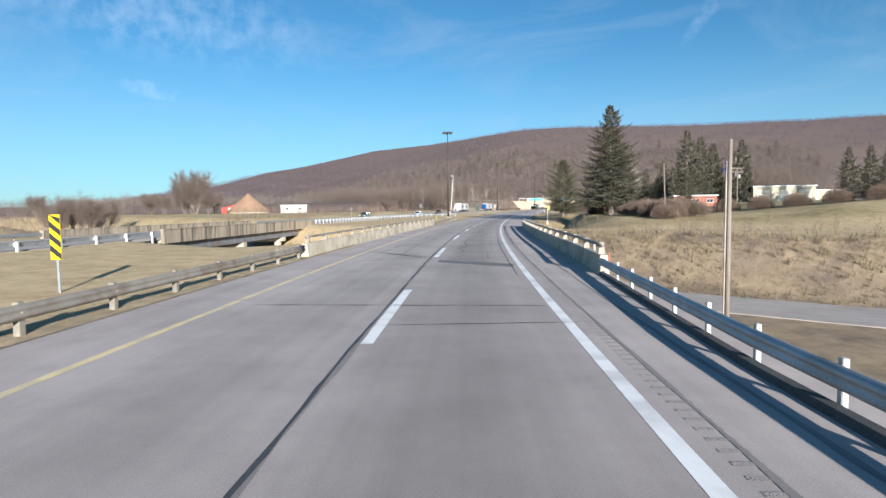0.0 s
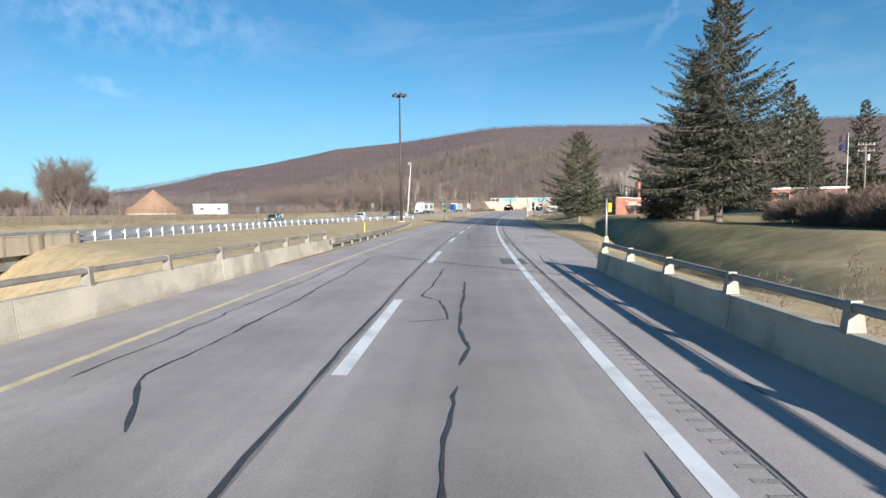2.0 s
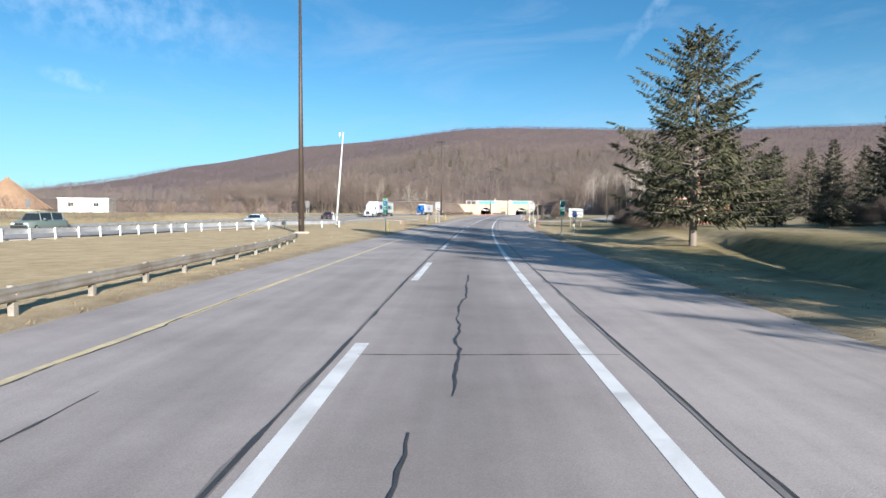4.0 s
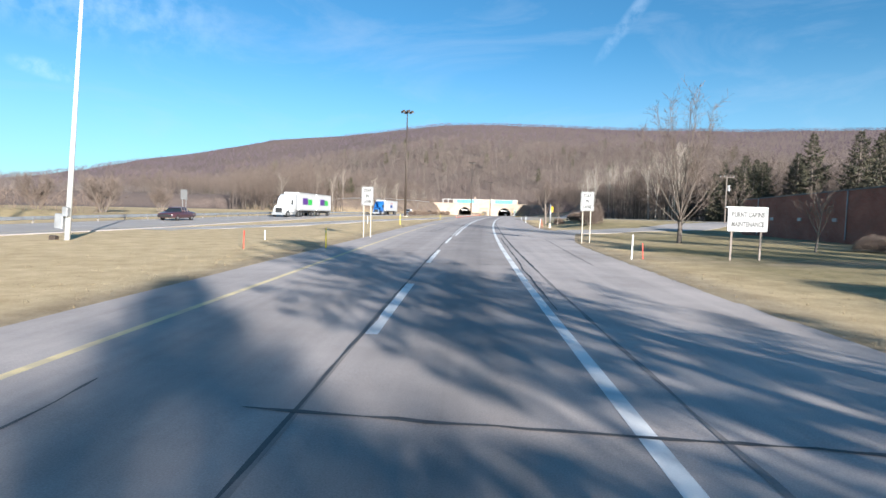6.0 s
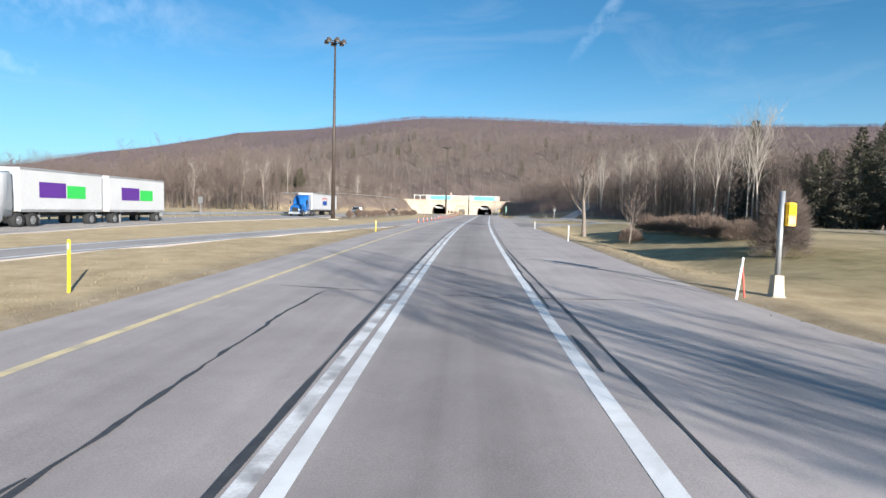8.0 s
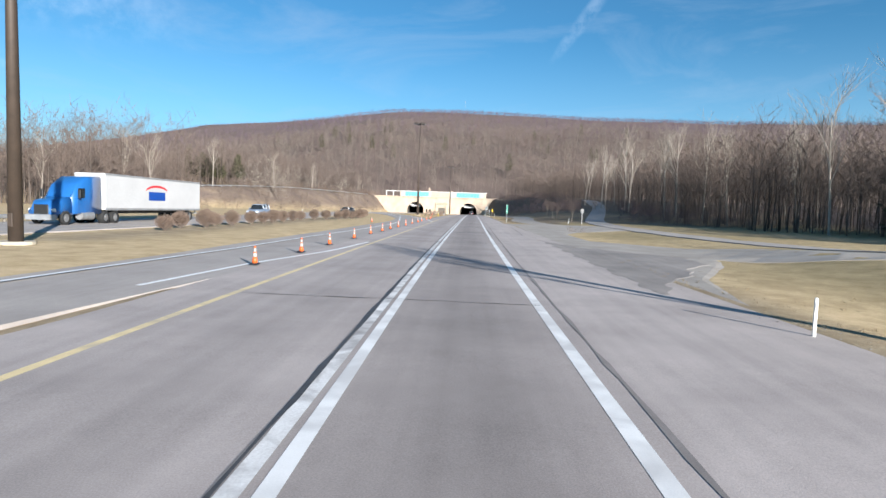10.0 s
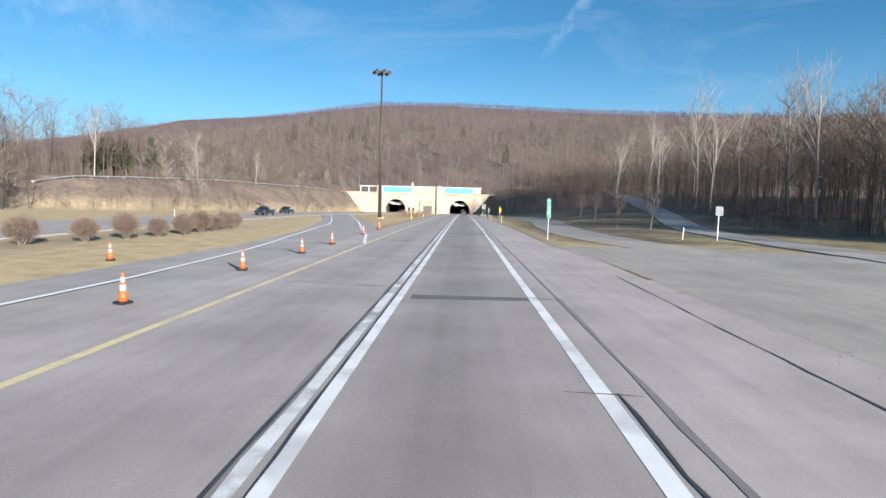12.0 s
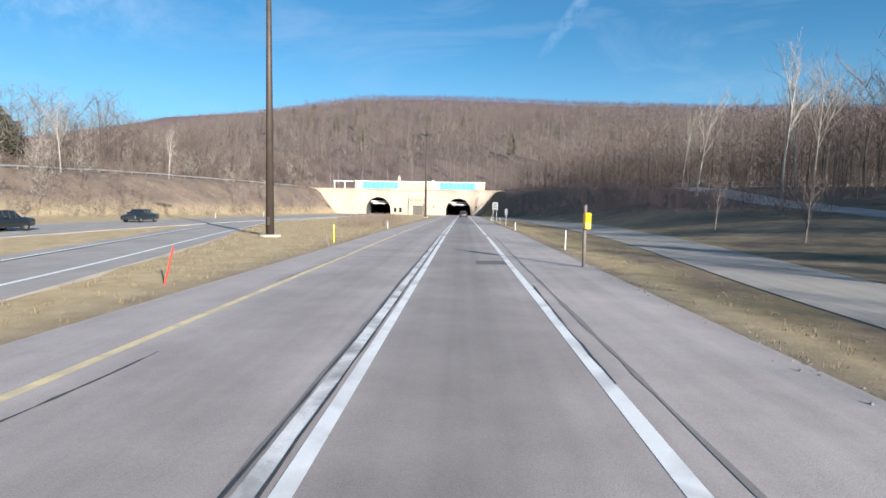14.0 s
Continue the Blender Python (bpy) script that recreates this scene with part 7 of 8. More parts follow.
    return wood.mesh("trunk", BARK_PALE if pale else BARK, True), twig.mesh("crown", TWIGS_PALE if pale else TWIGS)


def plant_tree(m, meshes, label, group, scale=1.0):
    root = thing("bare_tree", m @ Matrix.Diagonal((scale, scale, scale, 1)), label, "tree", group)
    part("trunk", meshes[0], None, root)
    part("crown", meshes[1], None, root)
    return root


def conifer_meshes(seed, tall, width, n_branch, leaves, droop=0.25, bare=0.08, needles=None, leaf=0.55, power=0.75, slim=0.13):
    """Boughs that sag and turn up at the tip, with side shoots hung with narrow needle sprays."""
    rng = np.random.default_rng(seed)
    trunk = Mesh().tube((0, 0, -0.4), (0, 0, tall * 0.5), tall * 0.019, tall * 0.011, 8, False).tube((0, 0, tall * 0.5), (0, 0, tall), tall * 0.011, 0.02, 6, False)
    quads = []
    for k in range(n_branch):
        t = bare + (1 - bare) * ((k + rng.random()) / n_branch) ** 1.15
        reach = (width * (1 - t) ** power + 0.2) * (rng.uniform(0.45, 1.0) if rng.random() < 0.75 else rng.uniform(0.95, 1.2))
        if t < bare + 0.10:
            reach *= 0.72 + 2.5 * (t - bare)
        az = k * 2.399 + rng.uniform(-0.6, 0.6)
        d = np.array([math.cos(az), math.sin(az), 0.0])
        side = np.array([-d[1], d[0], 0.0])
        rise = 0.55 * t - droop
        kn = np.linspace(0, 1, 6)
        sway = rng.normal(0, 0.05) * reach
        zc = tall * t + reach * (rise * kn + 0.5 * droop * kn ** 3.2)
        pts = d * (reach * kn)[:, None] + side * (sway * np.sin(kn * 3))[:, None]
        pts[:, 2] = zc
        r0 = 0.018 + 0.045 * (1 - t) * tall / 18
        for i in range(5):
            trunk.tube(pts[i], pts[i + 1], r0 * (1 - 0.19 * i), r0 * (1 - 0.19 * (i + 1)), 4, False)
        m = max(6, int(leaves * (0.35 + 0.75 * reach / (width + 0.2))))
        f = 0.1 + 0.9 * rng.random(m) ** 0.8
        p = np.stack([np.interp(f, kn, pts[:, c]) for c in range(3)], -1)
        sg = np.where(rng.random(m) < 0.5, 1.0, -1.0)
        spread_ = (1 - f) * reach * 0.34 * rng.random(m)
        out = side * (sg * rng.uniform(0.35, 1.0, m))[:, None] + d * rng.uniform(0.1, 0.9, m)[:, None]
        p = p + (side * sg[:, None] + d * 0.5) * spread_[:, None]
        p[:, 2] -= spread_ * 0.35
        hang = -rng.uniform(0.1, 1.3, m)
        tipup = f > 0.9
        out = np.where(tipup[:, None], d + 0.5 * side * sg[:, None], out)
        hang = np.where(tipup, rng.uniform(-0.2, 0.5, m), hang)
        way = out / np.linalg.norm(out, axis=1)[:, None]
        way[:, 2] += hang
        way /= np.linalg.norm(way, axis=1)[:, None]
        ln = leaf * rng.uniform(0.5, 1.25, m) * (1.1 - 0.45 * f) * (0.65 + 0.4 * (1 - t))
        w = np.cross(way, rng.normal(0, 1, (m, 3)))
        w = w / np.linalg.norm(w, axis=1)[:, None] * (ln * slim * rng.uniform(0.6, 1.4, m))[:, None]
        mid = p + way * (ln * 0.45)[:, None]
        quads.append(np.stack([p, mid + w, p + way * ln[:, None], mid - w], 1))
    q = np.concatenate(quads).reshape(-1, 3)
    return trunk.mesh("trunk", BARK, True), array_mesh("foliage", q, np.arange(len(q)).reshape(-1, 4), needles or NEEDLES)


def plant_conifer(m, meshes, label, group, scale=1.0):
    root = thing("spruce_tree", m @ Matrix.Diagonal((scale, scale, scale, 1)), label, "conifer", group)
    part("trunk", meshes[0], None, root)
    part("foliage", meshes[1], None, root)
    return root


big_spruce = conifer_meshes(3, 19.5, 8.6, 230, 460, 0.30, 0.11, leaf=0.44, slim=0.13)
big_spruce_2 = conifer_meshes(5, 18.0, 8.0, 210, 450, 0.34, 0.14, leaf=0.44, slim=0.13)
mid_spruce = conifer_meshes(7, 14.4, 7.4, 140, 240, 0.06, 0.13, leaf=0.56, needles=PINE, power=0.62, slim=0.12)
far_spruce = conifer_meshes(9, 15.0, 4.6, 120, 95, 0.24, 0.08, leaf=0.72, slim=0.14)
SPR = "spruces on the lawn"
plant_conifer(place(105.6, 21.0), big_spruce, "very large old spruce with drooping boughs on the lawn", SPR)
plant_conifer(place(116.8, 23.0, 0, 70), big_spruce_2, "large spruce close behind another on the lawn", SPR, 0.95)
plant_conifer(place(148.6, 15.2), mid_spruce, "dense olive-green spruce standing near the shoulder", SPR)
# the two at (152, 52) and (147, 57) are unseen, added to shade the lawn
for s, u, k, rz in ((140, 43, 1.2, 20), (146, 47.5, 1.1, 100), (128, 40, 0.6, 200), (126, 70.5, 0.72, 10), (129, 76.0, 0.74, 80), (122, 75.5, 0.70, 170), (238, 60, 1.05, 30), (172, 44, 0.9, 130), (152, 52, 1.0, 75), (147, 57, 1.0, 190), (172, 31, 0.52, 40), (165, 33.5, 0.55, 210), (181, 36, 0.45, 300), (300, 53, 0.95, 20), (304, 59, 1.05, 70), (308, 65, 1.0, 150), (297, 60, 0.9, 210), (294, 57, 0.8, 250), (303, 70, 1.1, 300), (311, 75, 1.0, 350), (318, 67, 1.1, 40), (323, 61, 0.95, 110), (315, 56, 0.85, 190), (320, 77, 1.1, 280), (328, 71, 1.0, 330), (334, 64, 0.95, 45), (341, 56.7, 1.45, 60), (312, 60, 0.95, 300), (284, 64, 1.2, 10), (276, 72, 1.15, 90), (290, 76, 1.3, 140), (268, 80, 1.2, 210), (298, 84, 1.25, 250), (262, 90, 1.2, 300), (282, 92, 1.1, 330), (246, 84, 1.0, 15)):
    plant_conifer(place(s, u, 0, rz), far_spruce, "dark green spruce standing beyond the lawn", "distant spruces", k)
pine = conifer_meshes(12, 12.0, 3.6, 80, 50, -0.05, 0.3, needles=PINE, leaf=0.9, slim=0.16)
for s, u, k in ((468, -92, 0.9), (474, -99, 1.0), (482, -97, 0.95), (480, -88, 1.0), (490, -106, 1.05), (486, -101, 0.9), (476, -93, 0.85), (492, -94, 0.9), (487, -92, 0.95), (496, -112, 1.0), (471, -96, 0.9), (484, -109, 1.0)):
    plant_conifer(place(s, u, 0, s * 37 % 360), pine, "olive-green pine among bare trees on the bank", "pines on the bank", k)
def dome_shrub(seed, wide, tall, n, twig_w, material):
    """A leafless shrub: stems fanning out of one foot, wrapped in a dense haze of fine shoots."""
    g = np.random.default_rng(seed)
    stems = Mesh()
    for k in range(34):
        az, tilt = k * 2.399 + g.uniform(-0.3, 0.3), g.uniform(0.1, 1.15)
        d = Vector((math.cos(az) * math.sin(tilt) * wide, math.sin(az) * math.sin(tilt) * wide, math.cos(tilt) * tall))
        a = Vector((0.12 * wide * math.cos(az), 0.12 * wide * math.sin(az), -0.15))
        mid = a + d * 0.5 + Vector((0, 0, 0.10 * tall))
        stems.tube(a, mid, 0.022, 0.014, 4, False).tube(mid, a + d * g.uniform(0.8, 0.98), 0.014, 0.006, 4, False)
    q = g.normal(0, 1, (n, 3))
    q[:, 2] = np.abs(q[:, 2]) * 1.1 - 0.25
    q /= np.linalg.norm(q, axis=1)[:, None]
    lump = 1 + 0.10 * np.sin(q[:, :1] * 5 + seed) * np.cos(q[:, 1:2] * 4 + seed * 2) + 0.06 * np.sin(q[:, 1:2] * 11 + q[:, 2:3] * 9)
    r = g.random((n, 1)) ** 0.42 * 0.95 * lump
    p0 = q * r * [wide, wide, tall * 0.80] + [0, 0, tall * 0.2]
    p0[:, 2] = np.maximum(p0[:, 2], 0.02)
    way = q * [1, 1, 0.8] + g.normal(0, 0.45, (n, 3)) + [0, 0, 0.5]
    way /= np.linalg.norm(way, axis=1)[:, None]
    p1 = p0 + way * g.uniform(0.10, 0.26, (n, 1)) * (wide + tall) / 2
    w = np.cross(way, g.normal(0, 1, (n, 3)))
    w *= twig_w / np.linalg.norm(w, axis=1)[:, None]
    v = np.concatenate([p0 - w, p0 + w, p1], 0)
    i = np.arange(n)
    return stems.mesh("stems", BARK), array_mesh("crown", v, np.stack([i, i + n, i + 2 * n], -1), material)


def plant_shrub(m, meshes, label, group, kx=1.0, kz=1.0):
    root = thing("bare_shrub", m @ Matrix.Diagonal((kx, kx, kz, 1)), label, "shrub", group)
    part("stems", meshes[0], None, root)
    part("crown", meshes[1], None, root)
    return root


def vase_tree(seed, tall, fork, limbs_n, flare, twig_r):
    """A maple: short trunk, many upswept limbs, fine side shoots all round the crown."""
    rnd = random.Random(seed)
    wood, twig = Mesh(), Mesh()
    wood.tube((0, 0, -0.3), (0.03, 0.02, fork), 0.19, 0.14, 9, False)

    def shoot(p, d, ln, r, lev):
        n = 4 if lev == 0 else 3
        q = p
        for k in range(n):
            d = (d + Vector((rnd.uniform(-1, 1), rnd.uniform(-1, 1), rnd.uniform(-0.2, 0.5))) * 0.13).normalized()
            e = q + d * ln / n
            twig.tube(q, e, max(r * (1 - 0.75 * k / n), twig_r), max(r * (1 - 0.75 * (k + 1) / n), twig_r * 0.8), 3, False)
            if lev < 2:
                for _ in range(3 if lev == 0 else 2):
                    ax = Matrix.Rotation(rnd.uniform(0, 6.28), 3, d) @ d.orthogonal().normalized()
                    nd = Matrix.Rotation(rnd.uniform(0.45, 0.95), 3, ax) @ d
                    shoot(q.lerp(e, rnd.random()), nd, ln * rnd.uniform(0.35, 0.55), r * 0.45, lev + 1)
            q = e

    for k in range(limbs_n):
        az = k * 2.399 + rnd.uniform(-0.3, 0.3)
        tilt = flare * ((k + 0.5) / limbs_n) ** 0.7
        out = Vector((math.cos(az), math.sin(az), 0))
        p = Vector((0, 0, fork - 0.1 + rnd.uniform(0, 1.0) * (1 - k / limbs_n) - 0.6 * k / limbs_n))
        ln = (tall - fork) * (1.06 - 0.22 * (k / limbs_n)) * rnd.uniform(0.92, 1.05)
        r, n = 0.068 - 0.03 * k / limbs_n, 9
        for i in range(n):
            a_ = tilt * (1.25 - 0.75 * i / n)
            d = (out * math.sin(a_) + Vector((0, 0, math.cos(a_))) + Vector((rnd.uniform(-1, 1), rnd.uniform(-1, 1), 0)) * 0.06).normalized()
            e = p + d * ln / n
            wood.tube(p, e, max(r * (1 - i / n), 0.014), max(r * (1 - (i + 1) / n), 0.010), 5, False)
            if i > 1:
                for _ in range(3):
                    ax = Matrix.Rotation(rnd.uniform(0, 6.28), 3, d) @ d.orthogonal().normalized()
                    nd = Matrix.Rotation(rnd.uniform(0.4, 0.9), 3, ax) @ d
                    shoot(p.lerp(e, rnd.random()), nd, rnd.uniform(0.8, 1.9) * tall / 11 * (1.1 - 0.4 * i / n), r * 0.4 * (1.1 - i / n), 1)
            p = e
    return wood.mesh("trunk", BARK, True), twig.mesh("crown", TWIGS)


# dark shrubs by the lawn
dark_dome = dome_shrub(61, 2.9, 2.7, 15000, 0.010, TWIGS)
shrub_ev = conifer_meshes(15, 2.6, 2.2, 90, 60, 0.0, 0.02, leaf=0.45)
for s, u, k in ((168, 36.0, 0.95), (163, 38.5, 1.0), (158, 40.5, 1.0), (153, 37.5, 0.9), (148, 35.0, 0.95), (143, 32.0, 0.9), (138, 29.0, 0.85), (165.5, 17.8, 1.0), (169.5, 19.8, 1.05), (173, 17.6, 0.85), (176, 21.5, 0.8), (196, 26.0, 0.4), (199, 24.5, 0.38)):
    plant_shrub(place(s, u, 0, s * 50 % 360), dark_dome, "large rounded dark leafless shrub near the brick garage", "dark garden shrubs", k, k)
lawn_tree = vase_tree(21, 9.9, 1.9, 19, 0.74, 0.009)
plant_tree(place(206, 15.3), lawn_tree, "bare leafless maple with upswept branches on the lawn", "bare lawn trees")
gnarl = bare_tree_meshes(22, 7.4, 0.95, 3, 0.26, 7, first=0.35, twig_r=0.02)
plant_tree(place(276.1, 11.5), gnarl, "short gnarled bare tree with a pollarded crown", "bare lawn trees")
small_tree = bare_tree_meshes(23, 4.2, 0.9, 3, 0.09, 8, first=0.3)
for s, u, k in ((198, 20.5, 0.8), (212, 21.5, 0.9), (262, 12.5, 0.8), (384.6, 20.4, 0.95), (389.5, 18.2, 0.8), (408, 19.8, 0.8), (420.7, 20.2, 0.85), (46, 8.5, 0.75)):
    plant_tree(place(s, u, 0, s * 29 % 360), small_tree, "small bare orchard-sized tree on the verge", "small bare trees", k)
bushy = bare_tree_meshes(24, 5.6, 0.8, 3, 0.06, 9, first=0.1, multi=7, twig_r=0.014)
mound_dome = dome_shrub(62, 1.25, 3.9, 8000, 0.008, TWIGS)
plant_shrub(place(245.2, 15.3), mound_dome, "tall domed grey many-stemmed bare shrub on the mound", "shrubs on the mound")
plant_shrub(place(247.2, 16.6, 0, 140), mound_dome, "tall domed grey many-stemmed bare shrub on the mound", "shrubs on the mound", 0.85, 0.86)
for s, u, k, rz in ( (182, 30, 0.5, 0), (188, 33, 0.5, 100), (325, -55, 1.0, 40), (250, -62, 1.2, 0), (255, -66, 1.3, 90), (246, -70, 1.2, 180), (262, -60, 1.0, 220)):
    root = plant_tree(place(s, u, 0, rz), bushy, "dense bare multi-stemmed shrub on the grass", "bare shrubs", k)
hedge = dome_shrub(63, 2.2, 2.35, 11000, 0.011, TWIGS_RED)
for j, (s, u, k) in enumerate(((97, 23, 0.95), (94.5, 24.5, 1.0), (92, 22.6, 0.9), (89.5, 24.2, 1.0), (87, 22.8, 0.95), (84.5, 24.4, 1.0), (82, 23.0, 0.9), (79.5, 24.6, 1.0), (77, 23.4, 0.85), (96, 27.5, 1.0), (91, 27.8, 1.05), (86, 27.6, 1.0), (81, 28, 1.0), (100, 34, 0.9), (97, 38, 0.9), (94, 42, 0.85), (91, 46, 0.9), (88, 50, 0.9), (85, 54, 0.85), (271, 16.4, 0.6), (267.8, 16.6, 0.62), (264.8, 17.0, 0.64), (262, 17.2, 0.62), (259.2, 17.2, 0.65), (256.5, 17.0, 0.6), (254, 17.4, 0.58), (263.2, 12.9, 0.45))):
    plant_shrub(place(s, u, 0, j * 73), hedge, "dense reddish-brown leafless hedge shrub on the lawn", "bare lawn hedge", k, k * (0.92 + 0.05 * (j % 4)))
# pale sycamores on the right and tall bare trees at the wood's edge
syc = [bare_tree_meshes(30 + k, 15.5, 0.5, 3, 0.15, 8, True, 0.35, twig_r=0.011) for k in range(2)]
for s, u, k, j in ((322.3, 47.8, 0.92, 0), (360.3, 50.6, 0.9, 1), (375, 59, 0.95, 1), (412, 62, 1.0, 0), (440, 56, 1.0, 0), (455, 46, 0.8, 1), (468, 58, 0.95, 0), (388, 70, 1.05, 0), (358, 66, 0.8, 1), (388, -68, 0.85, 0), (391, -77, 0.9, 1), (382, -88, 0.8, 0), (416, 40, 0.95, 0), (441, 40, 0.85, 1), (378, 48, 0.95, 1), (394, 67, 1.05, 0), (496, 46, 0.8, 1), (446, -82, 0.8, 1), (474, -72, 0.7, 0), (498, -65, 0.6, 1)):
    plant_tree(place(s, u, 0, s * 41 % 360), syc[j], "tall pale-barked bare sycamore at the edge of the woods", "pale sycamores", k)
for n, (s, u, k) in enumerate(((316, 47, 1.08), (325, 50, 1.15), (333, 46, 1.05), (339, 51, 1.15), (346, 47, 1.1))):
    plant_tree(place(s, u, 0, 77 * n), syc[n % 2], "tall bare sycamore standing before the woods", "pale sycamores", k)
big_left = bare_tree_meshes(41, 12, 0.85, 3, 0.16, 17, first=0.16, multi=3, twig_r=0.011)
for s, u, k in ((216.5, -140, 1.7), (211, -134, 1.35), (220, -147, 1.3), (117, -93, 0.8), (122, -101, 0.9), (112, -97, 0.75), (128, -99, 0.85), (205, -150, 0.8), (208, -126, 0.8), (220, -132, 0.9), (214, -158, 0.75), (203, -142, 0.7), (224, -150, 0.8), (182, -179, 0.75), (170, -195, 0.7), (150, -215, 0.8), (198, -172, 0.55)):
    plant_tree(place(s, u, 0, s * 17 % 360), big_left, "broad bare tree standing beyond the far carriageway", "far field trees", k)

root = thing("evergreen_shrub", place(120.5, 20.6) @ Matrix.Diagonal((1.4, 1.4, 1.6, 1)), "dark evergreen shrub under the spruces", "shrub", "evergreen shrubs")
part("stem", shrub_ev[0], None, root)
part("foliage", shrub_ev[1], None, root)
flag_pole = thing("flag_pole", place(143, 52.6), "pale flagpole with two drooping dark flags", "flagpole")
part("pole", Mesh().tube((0, 0, -0.3), (0, 0, 10.0), 0.07, 0.04, 8), WHITE, flag_pole, "", True)
for z, c1, lab in ((9.85, (0.075, 0.045, 0.06), "dark red and blue striped flag"), (8.6, (0.02, 0.03, 0.07), "dark blue flag")):
    fl = Mesh()
    for i in range(9):
        f = i / 8
        for zz in (0.0, -1.25):
            fl.v.append((-0.05 - 1.15 * f, 0.16 * math.sin(f * 7), z + zz * 0.72 - 0.4 * f * f))
    fl.f = [(2 * i, 2 * i + 2, 2 * i + 3, 2 * i + 1) for i in range(8)]
    part("flag", fl, mat("flag_cloth_%d" % int(z), c1, tuple(v * 0.6 for v in c1), rough=0.9, scale=2), flag_pole, lab)

# clipped round bushes in a row
rng = np.random.default_rng(6)
def bush_mesh(seed, r):
    g = np.random.default_rng(seed)
    n = 7000
    d = g.normal(0, 1, (n, 3))
    d /= np.linalg.norm(d, axis=1)[:, None]
    c = np.array([0, 0, r * 1.0])
    lump = 1 + 0.07 * np.sin(d[:, :1] * 5 + seed) + 0.06 * np.cos(d[:, 1:2] * 6)
    p0 = c + d * (r * g.uniform(0.35, 0.92, (n, 1)) * lump) * [1.12, 1.12, 0.88]
    way = d * 0.7 + g.normal(0, 0.5, (n, 3)) + [0, 0, 0.35]
    way /= np.linalg.norm(way, axis=1)[:, None]
    p1 = p0 + way * g.uniform(0.1, 0.3, (n, 1)) * r
    side = np.cross(way, g.normal(0, 1, (n, 3)))
    side /= np.linalg.norm(side, axis=1)[:, None]
    v = np.concatenate([p0 - side * 0.010, p0 + side * 0.010, p1], 0)
    i = np.arange(n)
    return array_mesh("crown", v, np.stack([i, i + n, i + 2 * n], -1), TWIGS_RED)
bush_me = [bush_mesh(k, 0.95) for k in range(3)]
stem_me = Mesh()
for k in range(9):
    a = 2 * math.pi * k / 9
    stem_me.tube((0.08 * math.cos(a), 0.08 * math.sin(a), -0.1), (0.55 * math.cos(a), 0.55 * math.sin(a), 0.9), 0.03, 0.012, 5, False)
stem_me = stem_me.mesh("stems", BARK)
for k, (s, u) in enumerate(((308.4, -21.0), (312.0, -21.8), (314.3, -20.9), (317.0, -21.4), (320.0, -21.2), (324.3, -21.2), (326.8, -20.9), (329.5, -20.8), (332.8, -20.9), (336.5, -20.9), (340.5, -21.2), (344.5, -20.6), (347.2, -19.7), (350.0, -18.7), (352.6, -18.2), (355.2, -17.8), (357.6, -17.5), (360.0, -17.5), (362.3, -17.6), (364.6, -17.8), (367.0, -18.1))):
    q = 0.64 + 0.16 * ((k * 7) % 5) / 5
    root = thing("clipped_bush", place(s, u, 0, k * 67) @ Matrix.Diagonal((q, q, q * (1.0 + 0.07 * (k % 3)), 1)), "leafless clipped round bush in a planted row", "bush", "row of clipped bushes")
    part("stem", stem_me, None, root)
    part("crown", bush_me[k % 3], None, root)


# ---- woods: many bare trees, joined ----
def wood_template(seed, tall, n_limb, n_twig, twig_w, crown_from, round_trunk=True):
    """Corners and triangles of one bare tree, trunk apart from twigs."""
    g = np.random.default_rng(seed)
    tv, tf, wv, wf = [], [], [], []
    r = tall * (0.0085 if round_trunk else 0.0062)
    bend = g.normal(0, 0.042 * tall, (3, 2))
    mids = [np.array([0, 0, -0.8]), np.array([bend[0, 0] * 0.4, bend[0, 1] * 0.4, tall * 0.35]), np.array([bend[1, 0], bend[1, 1], tall * 0.7]), np.array([bend[2, 0] * 1.3, bend[2, 1] * 1.3, tall])]
    for i, p in enumerate(mids):
        rr = r * (1 - 0.3 * i)
        for k in range(3):
            a = 2 * math.pi * k / 3
            tv.append(p + np.array([rr * math.cos(a), rr * math.sin(a), 0]))
    for i in range(3):
        for k in range(3):
            j = (k + 1) % 3
            tf += [(3 * i + k, 3 * i + j, 3 * i + 3 + j), (3 * i + k, 3 * i + 3 + j, 3 * i + 3 + k)]
    if not round_trunk:
        tf = [(0, 1, 9), (1, 2, 10), (2, 0, 11)]

    def spur(p, q, w):
        s = np.cross(q - p, g.normal(0, 1, 3))
        s = s / (np.linalg.norm(s) + 1e-9) * w
        n = len(wv)
        wv.extend([p - s, p + s, q])
        wf.append((n, n + 1, n + 2))

    for k in range(n_limb):
        t = crown_from + (1 - crown_from) * (k + g.random()) / n_limb
        f = t * 3
        i = min(int(f), 2)
        p = mids[i] + (mids[i + 1] - mids[i]) * (f - i)
        az = g.uniform(0, 2 * math.pi)
        ln = tall * (0.34 - 0.2 * t) * g.uniform(0.7, 1.3)
        q = p + np.array([math.cos(az) * ln, math.sin(az) * ln, ln * g.uniform(0.5, 1.2)])
        spur(p, q, r * 0.38)
        for j in range(n_twig):
            e = p + (q - p) * g.uniform(0.3, 1.0)
            spur(e, e + g.normal(0, 0.4, 3) * ln * 0.7 + np.array([0, 0, ln * 0.32]), twig_w)
    return np.array(tv), np.array(tf), np.array(wv), np.array(wf)


